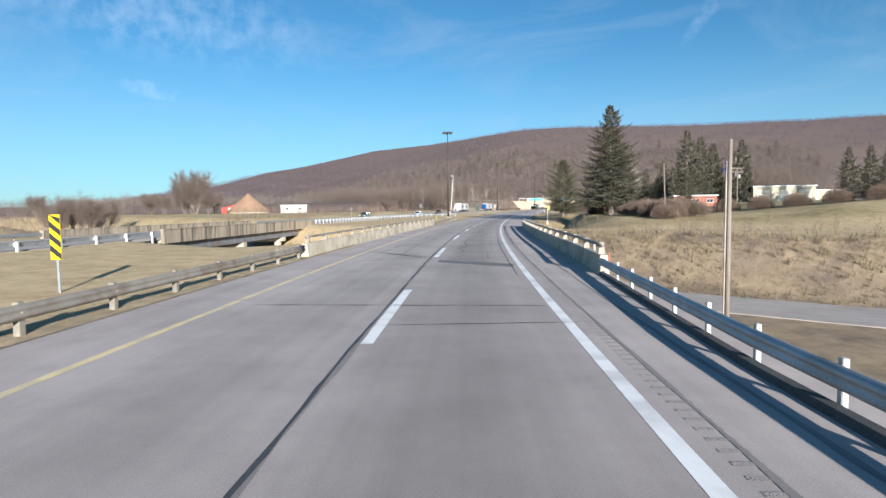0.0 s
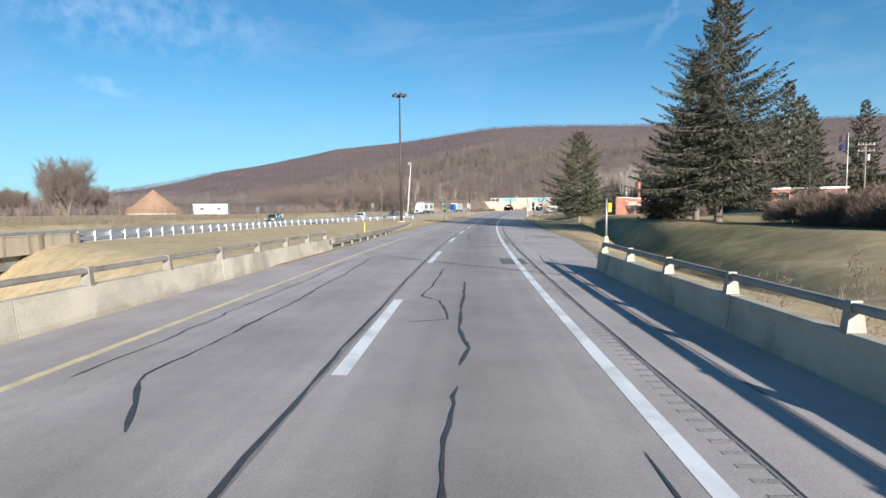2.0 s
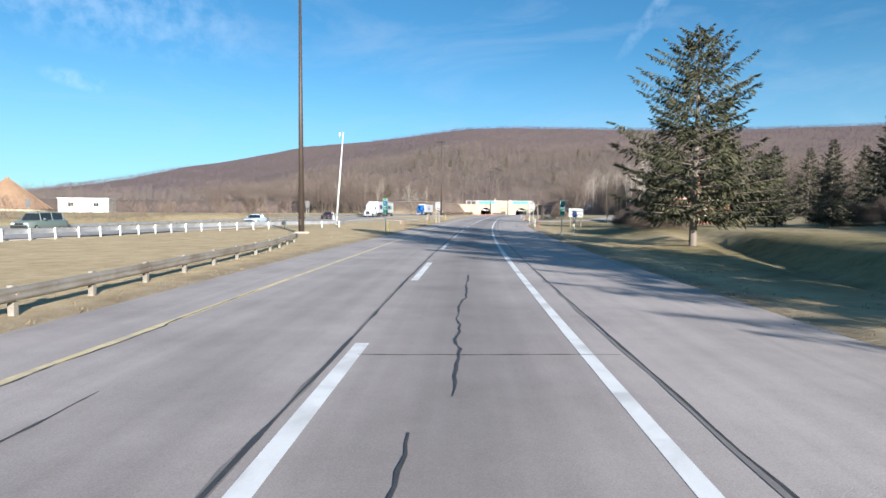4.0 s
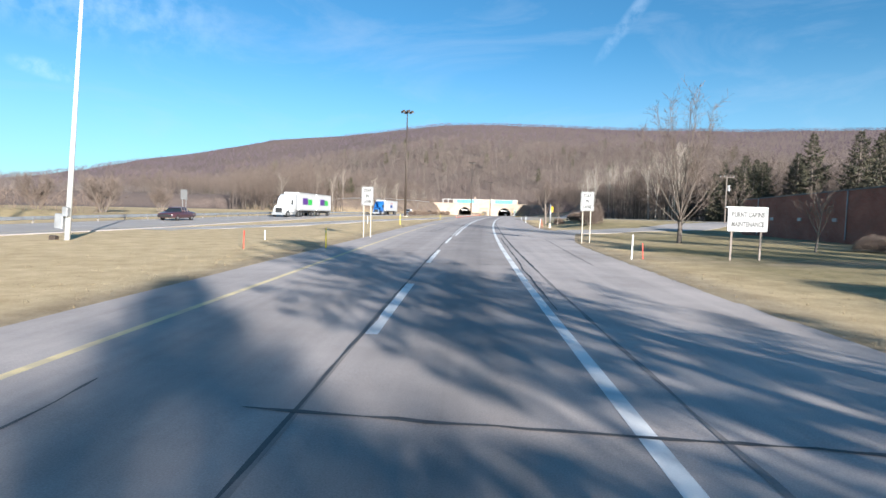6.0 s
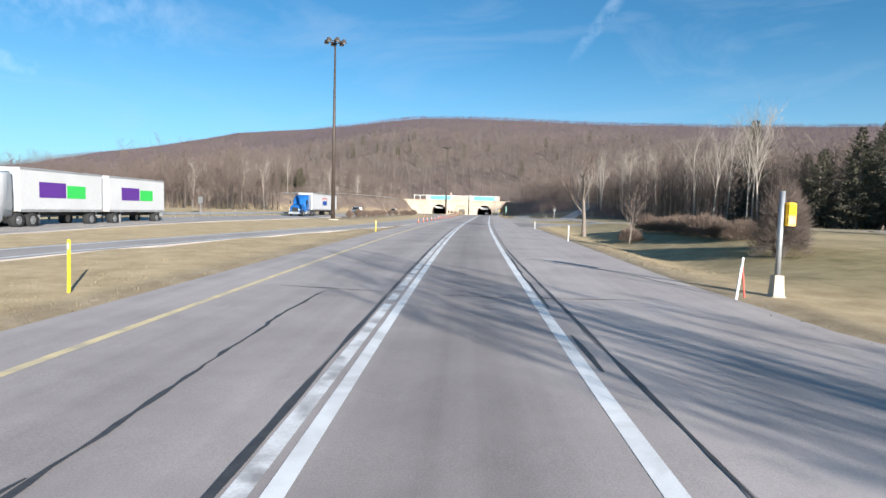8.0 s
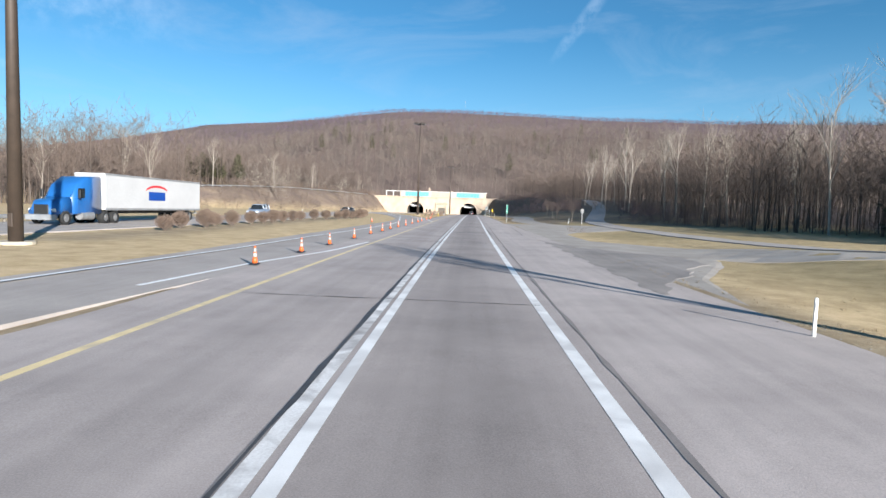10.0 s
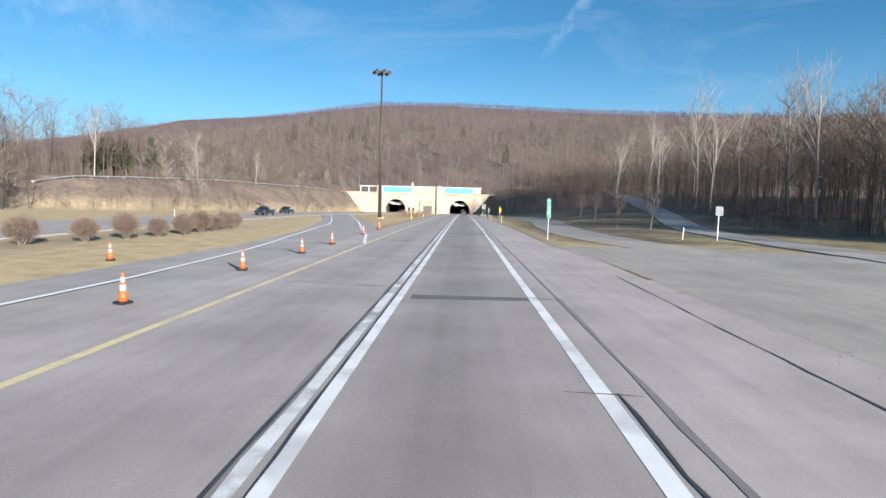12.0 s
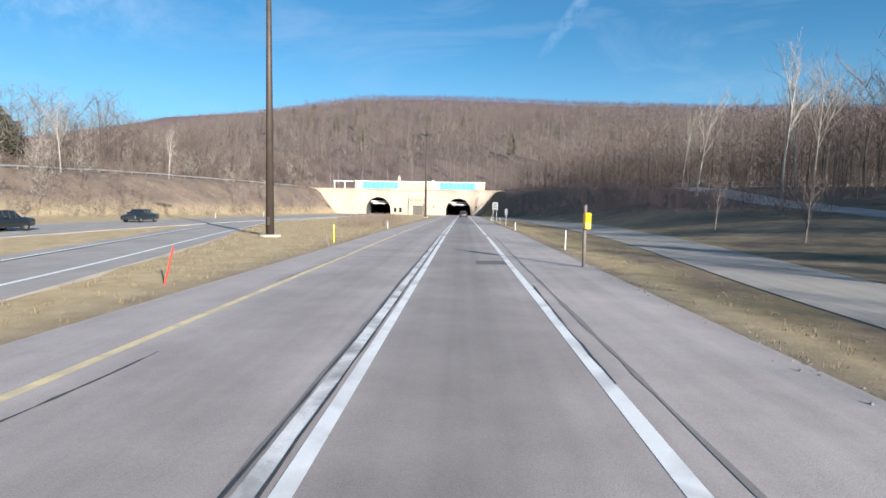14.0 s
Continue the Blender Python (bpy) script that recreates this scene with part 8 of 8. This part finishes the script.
def plant_woods(name, s, u, sizes, templates, seed, label, trunk_mat, twig_mat, sink=0.0):
    g = np.random.default_rng(seed)
    x, y = xy(s, u)
    z = ground_z(s, u) - sink
    rot = g.uniform(0, 2 * math.pi, len(s))
    pick = g.integers(0, len(templates), len(s))
    made = []
    for which, (vi, fi) in (("trunks", (0, 1)), ("twigs", (2, 3))):
        vs, fs, o = [], [], 0
        for k, tpl in enumerate(templates):
            m = np.where(pick == k)[0]
            if not len(m):
                continue
            v, f = tpl[vi], tpl[fi]
            c, sn = np.cos(rot[m])[:, None], np.sin(rot[m])[:, None]
            sc = sizes[m][:, None]
            px = (v[None, :, 0] * c - v[None, :, 1] * sn) * sc + x[m][:, None]
            py = (v[None, :, 0] * sn + v[None, :, 1] * c) * sc + y[m][:, None]
            pz = v[None, :, 2] * sc + z[m][:, None]
            vs.append(np.stack([px, py, pz], -1).reshape(-1, 3))
            fs.append((f[None] + (np.arange(len(m)) * len(v))[:, None, None] + o).reshape(-1, 3))
            o += len(m) * len(v)
        me = array_mesh(which, np.concatenate(vs), np.concatenate(fs), trunk_mat if which == "trunks" else twig_mat)
        made.append(me)
    root = tagged(new(name), label, "woods", kind="stuff")
    for nm, me in zip(("trunks", "crowns"), made):
        tagged(part(nm, me, None, root), kind="stuff")
    return root


def plant_patchy(name, s, u, k, tpl, seed, label, trunk_mat, twig_a, twig_b):
    """Stands of two tones, in drifts along the slope."""
    x, y = xy(s, u)
    g = np.random.default_rng(seed + 500)
    dark = lumps(x * 0.6, y, 46, 3.0) + 0.5 * lumps(x, y, 17, 1.0) + g.normal(0, 0.45, len(s)) > 0.25
    plant_woods(name, s[~dark], u[~dark], k[~dark], tpl, seed, label, trunk_mat, twig_a)
    plant_woods(name, s[dark], u[dark], k[dark], tpl, seed + 40, "darker drifts of " + label, twig_b, twig_b)


gw = np.random.default_rng(77)
fine_tpl = [wood_template(150 + k, 15 + (k % 3) * 1.5, 20, 9, 0.017, 0.3) for k in range(6)]
near_tpl = [wood_template(100 + k, 15 + (k % 3) * 1.5, 17, 8, 0.036, 0.16, False) for k in range(6)]
mid_tpl = [wood_template(200 + k, 15 + (k % 3), 12, 3, 0.075, 0.35, False) for k in range(6)]
far_tpl = [wood_template(300 + k, 14, 9, 2, 0.22, 0.3, False) for k in range(5)]


def scatter(n, s_rng, u_rng, keep, lo, hi):
    s, u = gw.uniform(*s_rng, n), gw.uniform(*u_rng, n)
    k = keep(s, u)
    s, u = s[k], u[k]
    return s, u, gw.uniform(lo, hi, len(s))


# right-hand woods
edge_r = [(235, 120), (270, 92), (300, 68), (340, 53), (365, 46), (400, 44), (440, 40), (480, 40), (520, 38), (560, 29), (600, 20)]


def off_hill_road(s, u):
    d = np.full(np.shape(s), 99.0)
    for (a, b), (c, e) in zip(HILL_ROAD, HILL_ROAD[1:]):
        t = np.clip(((s - a) * (c - a) + (u - b) * (e - b)) / ((c - a) ** 2 + (e - b) ** 2), 0, 1)
        d = np.minimum(d, np.hypot(s - a - t * (c - a), u - b - t * (e - b)))
    return d > 5.0


s, u, k = scatter(2500, (255, 620), (18, 120), lambda s, u: (u > lerp(s, edge_r) + 3 * np.sin(s * 0.21)) & off_hill_road(s, u), 0.4, 1.05)
edge = u < lerp(s, edge_r) + 16
k = np.where(edge & (s > 350), k * 0.6 + 0.32, k)
plant_woods("roadside_woods", s[edge], u[edge], k[edge], fine_tpl, 21, "bare grey-brown trees at the edge of the woods beside the service road", WOOD_TRUNKS, TWIGS)
plant_woods("roadside_woods", s[~edge], u[~edge], k[~edge], near_tpl, 1, "bare grey-brown woods on the bank beside the service road", WOOD_TRUNKS, TWIGS)
s, u, k = scatter(800, (300, 560), (30, 110), lambda s, u: (u > lerp(s, edge_r) + 7) & (u < lerp(s, edge_r) + 34) & off_hill_road(s, u), 0.45, 0.85)
plant_woods("roadside_woods", s, u, k, near_tpl, 26, "close-set bare trees inside the wooded bank", WOOD_TRUNKS, TWIGS)
s, u, k = scatter(170, (326, 400), (42, 66), lambda s, u: (u > lerp(s, edge_r) - 5) & (u < lerp(s, edge_r) + 12) & off_hill_road(s, u), 0.55, 1.0)
plant_woods("roadside_woods", s, u, k, fine_tpl, 29, "tall close-set bare trees shading the bank", WOOD_TRUNKS, TWIGS)
s, u, k = scatter(330, (262, 352), (48, 100), lambda s, u: (u > lerp(s, edge_r) - 2) & (u < lerp(s, edge_r) + 26) & off_hill_road(s, u), 0.5, 0.8)
plant_woods("roadside_woods", s, u, k, near_tpl, 28, "dense stand of bare trees behind the lawn", WOOD_TRUNKS, TWIGS)
# tall pale trees standing out at the edge of the woods
for n, (s, u, tall) in enumerate(((474.6, 40.5, 13.6), (448.3, 40.5, 15.8), (425.5, 41.5, 17.6), (400.8, 44.0, 16.2), (396.1, 45.0, 17.5), (388.0, 47.5, 16.5))):
    plant_tree(place(s, u, 0, 55 * n), bare_tree_meshes(810 + n, tall, 0.62, 3, 0.20, 8, True, 0.4), "tall pale-barked bare tree at the edge of the woods", "pale trees at the wood edge")
# left-hand woods
edge_l = [(300, -140), (360, -108), (400, -94), (440, -90), (480, -82), (530, -74), (600, -65)]
s, u, k = scatter(3300, (300, 650), (-200, -60), lambda s, u: (u < lerp(s, edge_l) + 4 * np.sin(s * 0.17)) & ((s > 425) | ((s > 372) & (u > -112))), 0.55, 1.05)
k = np.where(u < -105, k * 0.72, k)
edge = u > lerp(s, edge_l) - 14
plant_woods("roadside_woods", s[edge], u[edge], k[edge], fine_tpl, 22, "bare grey trees at the top of the bank above the far carriageway", WOOD_TRUNKS, TWIGS)
s, u, k = s[~edge], u[~edge], k[~edge]
plant_woods("roadside_woods", s, u, k, near_tpl, 2, "bare grey-brown woods above the far carriageway", WOOD_TRUNKS, TWIGS)
s, u, k = scatter(150, (405, 575), (-80, -50), lambda s, u: (u < lerp(s, [(400, -74), (440, -62), (500, -53), (580, -49)])) & (np.sin(s * 0.11 + 1) > 0.15), 0.25, 0.62)
plant_woods("bank_saplings", s, u, k, near_tpl, 12, "scattered bare saplings on the grassy bank", HILL_TRUNKS, TWIGS_PALE)
s, u, k = scatter(260, (372, 420), (-112, -62), lambda s, u: (u < lerp(s, [(372, -66), (400, -66), (420, -76)])) & (np.sin(s * 0.4 + u * 0.3) > -0.3), 0.5, 1.1)
plant_woods("bank_grove", s, u, k, near_tpl, 19, "grove of bare grey trees beside the far carriageway", WOOD_TRUNKS, TWIGS)
# far field hedges on the left
s, u, k = scatter(1500, (-60, 330), (-420, -150), lambda s, u: (np.sin(s * 0.02 + u * 0.05) > 0.1) & (u < -185 + 30 * np.sin(s * 0.03)), 0.4, 0.7)
plant_woods("hedgerow_woods", s, u, k, mid_tpl, 3, "thin bare hedgerow woods in the distance", HILL_TRUNKS, TWIGS)
# wood strip between the far road and the mountain
s, u, k = scatter(2600, (330, 700), (-560, -120), lambda s, u: u < lerp(s, [(330, -230), (420, -180), (700, -130)]), 0.36, 0.62)
plant_woods("valley_woods", s, u, k, mid_tpl, 4, "bare valley woods below the mountain", PALE_TRUNKS, HILL_TWIGS)
s, u, k = scatter(1500, (80, 640), (130, 480), lambda s, u: u > 150 - 0.12 * s, 0.6, 1.0)
plant_woods("valley_woods", s, u, k, mid_tpl, 5, "bare woods beyond the depot", HILL_TRUNKS, HILL_TWIGS)
# lower mountain slope right behind the portal
s, u, k = scatter(5200, (634, 900), (-330, 300), lambda s, u: s > 634, 0.7, 1.1)
plant_patchy("mountain_woods", s, u, k, mid_tpl, 6, "dense bare woods on the lower mountain slope", PALE_TRUNKS, HILL_TWIGS, HILL_TWIGS_DARK)
# upper slopes
s, u, k = scatter(24000, (860, 1402), (-1500, 1300), lambda s, u: np.abs(u) < 250 + (s - 600) * 1.4, 0.42, 0.66)
k = k * (1 - 0.35 * smooth01((s - 1290) / 80))
plant_patchy("mountain_woods", s, u, k, far_tpl, 7, "brown bare woods covering the mountain, tinted mauve for distance haze", HAZED_RIDGE_TWIGS, HAZED_RIDGE_TWIGS, HAZED_RIDGE_TWIGS_DARK)
s, u, k = scatter(7000, (640, 1402), (-1700, 1500), lambda s, u: np.abs(u) > 280, 0.42, 0.7)
k = k * (1 - 0.35 * smooth01((s - 1290) / 80))
plant_woods("mountain_woods", s, u, k, far_tpl, 8, "brown bare woods on the mountain flanks", HAZED_RIDGE_TWIGS, HAZED_RIDGE_TWIGS)
crest_tpl = [wood_template(340 + k, 9, 9, 1, 0.4, 0.02, False) for k in range(3)]
s, u, k = scatter(5200, (1380, 1403), (-1500, 1300), lambda s, u: s > 0, 0.3, 0.75)
plant_woods("crest_woods", s, u, k, crest_tpl, 71, "close low brown woods along the mountain crest", HAZED_RIDGE_TWIGS, HAZED_RIDGE_TWIGS, 0.8)
# brush at the foot of the woods
bank_tpl = [wood_template(450 + k, 3.0, 15, 5, 0.03, 0.03, False) for k in range(4)]
brush_tpl = [wood_template(400 + k, 3.2, 14, 6, 0.02, 0.05, False) for k in range(4)]
s, u, k = scatter(1400, (250, 600), (16, 110), lambda s, u: (np.abs(u - lerp(s, edge_r) + 4) < 5) & (s > 300), 0.5, 1.3)
plant_woods("brush", s, u, k, brush_tpl, 9, "reddish-brown brush along the edge of the woods", TWIGS, TWIGS_RED)
under_tpl = [wood_template(470 + k, 5.0, 16, 5, 0.028, 0.04, False) for k in range(4)]
s, u, k = scatter(1500, (300, 585), (18, 90), lambda s, u: (u > lerp(s, edge_r) - 3) & (u < lerp(s, edge_r) + 12) & off_hill_road(s, u), 0.5, 1.25)
plant_woods("understory", s, u, k, under_tpl, 27, "tangled dark brown understory inside the wood's edge", WOOD_TRUNKS, TWIGS)
s, u, k = scatter(1600, (380, 600), (-130, -50), lambda s, u: np.abs(u - lerp(s, edge_l) - 4) < 6, 0.5, 1.2)
plant_woods("brush", s, u, k, brush_tpl, 10, "brown brush along the top of the bank", TWIGS, TWIGS_RED)
s, u, k = scatter(420, (425, 470), (-16, -6.5), lambda s, u: (np.abs(s - 447) / 20) ** 2 + (np.abs(u + 11.2) / 3.4) ** 2 < 1, 0.25, 0.42)
plant_woods("island_brush", s, u, k, brush_tpl, 11, "low reddish brush on the island before the tunnel", TWIGS, TWIGS_RED)
s, u, k = scatter(900, (596, 632), (-70, 40), lambda s, u: (u < -58) | (u > 16), 0.5, 1.3)
plant_woods("brush", s, u, k, brush_tpl, 13, "brush beside the portal walls", TWIGS, TWIGS_RED)
s, u, k = scatter(1500, (55, 235), (-60, -46), lambda s, u: np.abs(u + 52 + 2 * np.sin(s * 0.13)) < 3.5, 0.3, 0.8)
plant_woods("brush", s, u, k, brush_tpl, 16, "low brown brush behind the far guardrail", TWIGS, TWIGS_RED)
s, u, k = scatter(70, (329, 334), (10.4, 13.6), lambda s, u: (np.abs(s - 331.6) / 1.9) ** 2 + (np.abs(u - 12) / 1.4) ** 2 < 1, 0.09, 0.17)
plant_woods("brush", s, u, k, brush_tpl, 41, "low dead brush on the tip of the grass island", TWIGS, TWIGS)
weed_2 = [wood_template(520 + k, 1.1, 9, 3, 0.016, 0.02, False) for k in range(3)]
s, u, k = scatter(2600, (385, 578), (-110, -44), lambda s, u: (u < lerp(s, [(385, -104), (400, -94), (420, -73), (440, -60), (470, -52), (500, -48), (578, -45)])) & (np.sin(s * 0.09 + u * 0.05) + np.cos(u * 0.19 + s * 0.03) > -0.6), 0.4, 1.15)
plant_woods("brush", s, u, k, bank_tpl, 23, "grey-brown brush covering the grassy bank", TWIGS, TWIGS)
s, u, k = scatter(6000, (385, 578), (-110, -44), lambda s, u: (u < lerp(s, [(385, -104), (400, -96), (420, -74), (440, -61), (470, -53), (500, -48.5), (578, -45)])) & (u > lerp(s, [(385, -150), (440, -96), (578, -57)])) & (np.sin(s * 0.2) * np.cos(u * 0.23) > -0.35), 0.4, 1.4)
plant_woods("dry_weeds", s, u, k, weed_2, 17, "rough tawny weeds on the bank", TWIGS_PALE, WEEDS)
s, u, k = scatter(3500, (350, 575), (12, 62), lambda s, u: (u > lerp(s, [(350, 46), (380, 32), (440, 24), (520, 20), (575, 8)])) & off_hill_road(s, u), 0.3, 1.0)
plant_woods("dry_weeds", s, u, k, weed_2, 18, "brown weeds and brush on the shaded bank", TWIGS, TWIGS_RED)
s, u, k = scatter(3400, (372, 575), (14, 60), lambda s, u: (u > lerp(s, [(372, 34), (400, 28), (440, 24.5), (500, 20), (575, 9)])) & (u < lerp(s, edge_r) + 4) & off_hill_road(s, u), 0.35, 0.95)
plant_woods("slope_brush", s, u, k, brush_tpl, 24, "dark purplish-brown brush on the shaded slope", WOOD_TRUNKS, BRUSH_MAUVE)
# dry weeds on the embankment of the lower road
weed_tpl = [wood_template(500 + k, 0.9, 9, 3, 0.014, 0.02, False) for k in range(3)]
s, u, k = scatter(6000, (10, 84), (6.5, 70), lambda s, u: (cut(s, u) > 0.15) & (s > 53 - 0.74 * u + 4.5), 0.5, 1.3)
plant_woods("dry_weeds", s, u, k, weed_tpl, 14, "tall dry golden weeds on the embankment", WEEDS, WEEDS)
s, u, k = scatter(700, (44, 72), (6, 40), lambda s, u: np.abs(s - (53 - 0.74 * u + 17)) < 4, 0.22, 0.5)
plant_woods("brush", s, u, k, brush_tpl, 15, "grey-brown brush at the top of the embankment", TWIGS, TWIGS_RED)
pn = [conifer_meshes(60 + k, 11, 3.0, 40, 16, 0.05, 0.25, needles=PINE, leaf=1.4, slim=0.2) for k in range(2)]
for j in range(46):
    s, u = gw.uniform(690, 930), gw.uniform(-320, 330)
    plant_conifer(place(s, u, -0.3, j * 50), pn[j % 2], "dark evergreen scattered in the mountain woods", "mountain evergreens", gw.uniform(0.8, 1.5))


# ---- tufts of dry grass ----
def tuft_field(name, s, u, sizes, seed, material, label, z_of=ground_z):
    """Bent blades in bunches, joined."""
    g = np.random.default_rng(seed)
    n_b = 6
    s, u, k = np.repeat(s, n_b), np.repeat(u, n_b), np.repeat(sizes, n_b)
    n = len(s)
    x, y = xy(s, u)
    base = np.stack([x, y, z_of(s, u) - 0.02], -1) + np.stack([g.normal(0, 0.05, n), g.normal(0, 0.05, n), np.zeros(n)], -1)
    az = g.uniform(0, 2 * math.pi, n)
    lean = g.uniform(0.1, 0.75, n)
    d = np.stack([np.cos(az), np.sin(az), np.zeros(n)], -1)
    sd = np.stack([-np.sin(az), np.cos(az), np.zeros(n)], -1)
    h = k * g.uniform(0.5, 1.15, n)
    w = 0.004 + 0.02 * h[:, None]
    mid = base + d * (h * lean * 0.35)[:, None] + np.array([0, 0, 1.0]) * (h * 0.62)[:, None]
    tip = base + d * (h * lean)[:, None] + np.array([0, 0, 1.0]) * h[:, None]
    v = np.stack([base - sd * w, base + sd * w, mid + sd * w * 0.7, tip, mid - sd * w * 0.7], 1).reshape(-1, 3)
    i = np.arange(n)[:, None] * 5
    tri = np.concatenate([i + [0, 1, 2], i + [0, 2, 4], i + [4, 2, 3]], 0)
    return tagged(new(name, array_mesh(name, v, tri, material)), label, "grass", kind="stuff")


s, u, k = scatter(16000, (6, 82), (6.2, 60), lambda s, u: (cut(s, u) > 0.1) & (s > 53 - 0.74 * u + 4.2) & (np.sin(s * 0.5 + u * 0.3) + np.cos(u * 0.7) > -1.1), 0.22, 0.62)
tuft_field("dry_grass", s, u, k, 31, WEEDS, "rough tufts of dry brown grass on the embankment")
s, u, k = scatter(9000, (84, 300), (6.9, 17), lambda s, u: (u > lerp(s, U_RIGHT) + 0.15) & (u < lerp(s, U_RIGHT) + 7 * gw.random(len(s)) ** 2 + 0.5) & ((s < 213) | (s > 236)), 0.04, 0.12)
tuft_field("verge_grass", s, u, k, 32, STRAW_BLADES, "short tufts of straw-coloured grass along the shoulder")
s, u, k = scatter(9000, (0, 275), (-16, -7.4), lambda s, u: (u < lerp(s, U_LEFT) - 0.1) & (u > lerp(s, U_LEFT) - 7 * gw.random(len(s)) ** 2 - 0.4) & ((s < 26) | (s > 96)), 0.04, 0.11)
tuft_field("median_grass", s, u, k, 33, STRAW_BLADES, "short tufts of straw-coloured grass along the median")
s, u, k = scatter(5000, (357, 520), (5.0, 11), lambda s, u: (u > lerp(s, U_RIGHT) + 0.1) & (u < lerp(s, SERVICE) - 3.0), 0.04, 0.13)
tuft_field("verge_grass", s, u, k, 34, STRAW_BLADES, "short tufts of dull grass between shoulder and service road")
s, u, k = scatter(5000, (372, 470), (-24, -7.3), lambda s, u: (u < lerp(s, U_LEFT) - 0.1) & (u > lerp(s, CROSS) + lerp(s, CROSS_HALF) + 0.2), 0.06, 0.2)
tuft_field("island_grass", s, u, k, 35, STRAW_BLADES, "rough straw grass on the island before the tunnel")


# loose stones where the shoulder breaks up
def stones(name, s, u, sizes, seed, material, label):
    g = np.random.default_rng(seed)
    n = len(s)
    x, y = xy(s, u)
    z = np.maximum(ground_z(s, u), np.where(u < lerp(s, U_RIGHT), zr(s), -99))
    c = np.stack([x, y, z], -1)
    a = g.uniform(0, 2 * math.pi, n)
    vs = []
    for k in range(3):
        t = a + 2.1 * k
        vs.append(c + np.stack([np.cos(t), np.sin(t), np.zeros(n) - 0.2], -1) * (sizes * g.uniform(0.7, 1.3, n))[:, None])
    vs.append(c + np.stack([np.zeros(n), np.zeros(n), sizes * g.uniform(0.5, 1.1, n)], -1))
    i = np.arange(n)[:, None]
    tri = np.concatenate([np.concatenate([i + p * n, i + q * n, i + 3 * n], 1) for p, q in ((0, 1), (1, 2), (2, 0))], 0)
    return tagged(new(name, array_mesh(name, np.concatenate(vs, 0), tri, material)), label, "gravel", kind="stuff")


s, u, k = scatter(9000, (74, 345), (4.6, 9.5), lambda s, u: np.abs(u - lerp(s, U_RIGHT) - 0.1) < 0.75 * gw.random(len(s)) ** 1.5 + 0.05, 0.008, 0.035)
verge_edge = scatter(6000, (352, 430), (4.2, 7.5), lambda s, u: np.abs(u - lerp(s, U_RIGHT) - 0.12) < 0.5 * gw.random(len(s)) ** 1.5 + 0.05, 0.01, 0.05)
s, u, k = (np.concatenate(q) for q in zip((s, u, k), verge_edge))
stones("edge_gravel", s, u, k, 36, island_mat("shoulder_stones", (0.13, 0.115, 0.10), (0.40, 0.36, 0.32)), "loose gravel along the crumbling edge of the shoulder")


# ---- fences and rails on the banks ----
guardrail(430, 578, [(430, -84), (460, -76), (500, -68), (540, -60.5), (578, -57)], 1, 4.0, GALV, "dull pale guardrail along the top of the grassy bank", z_of=ground_z, post_mat=GALV, block=GALV, group="bank rails", top=0.6)
fence_line = [(440, 64), (470, 50), (500, 44), (530, 34), (560, 24), (580, 14.5)]
path = along(440, 580, fence_line, 3.5, 0, ground_z)
fence = rooted("post_fence", path[0][0], "low fence of pale posts and rails along the wooded bank", "fence")
o = fence.matrix_world.translation
post_me = Mesh().box(0, 0, 0.35, 0.14, 0.14, 1.5, 0.01).mesh("fence_post", POST_WOOD)
for p, right in path:
    q = part("fence_post", post_me, None, fence)
    q.matrix_basis = Matrix.Translation(p - o)
for zz in (0.55, 0.9):
    world_part("fence_rail", Mesh().sweep(path, [(-0.03, zz - 0.06), (0.03, zz - 0.06), (0.03, zz + 0.06), (-0.03, zz + 0.06)]), POST_WOOD, fence)
tower = thing("radio_tower", place(1420, -21, -1), "thin distant radio mast on the mountain top", "radio mast")
part("mast", Mesh().tube((0, 0, 0), (0, 0, 27), 0.16, 0.10, 5), GALV_OLD, tower)
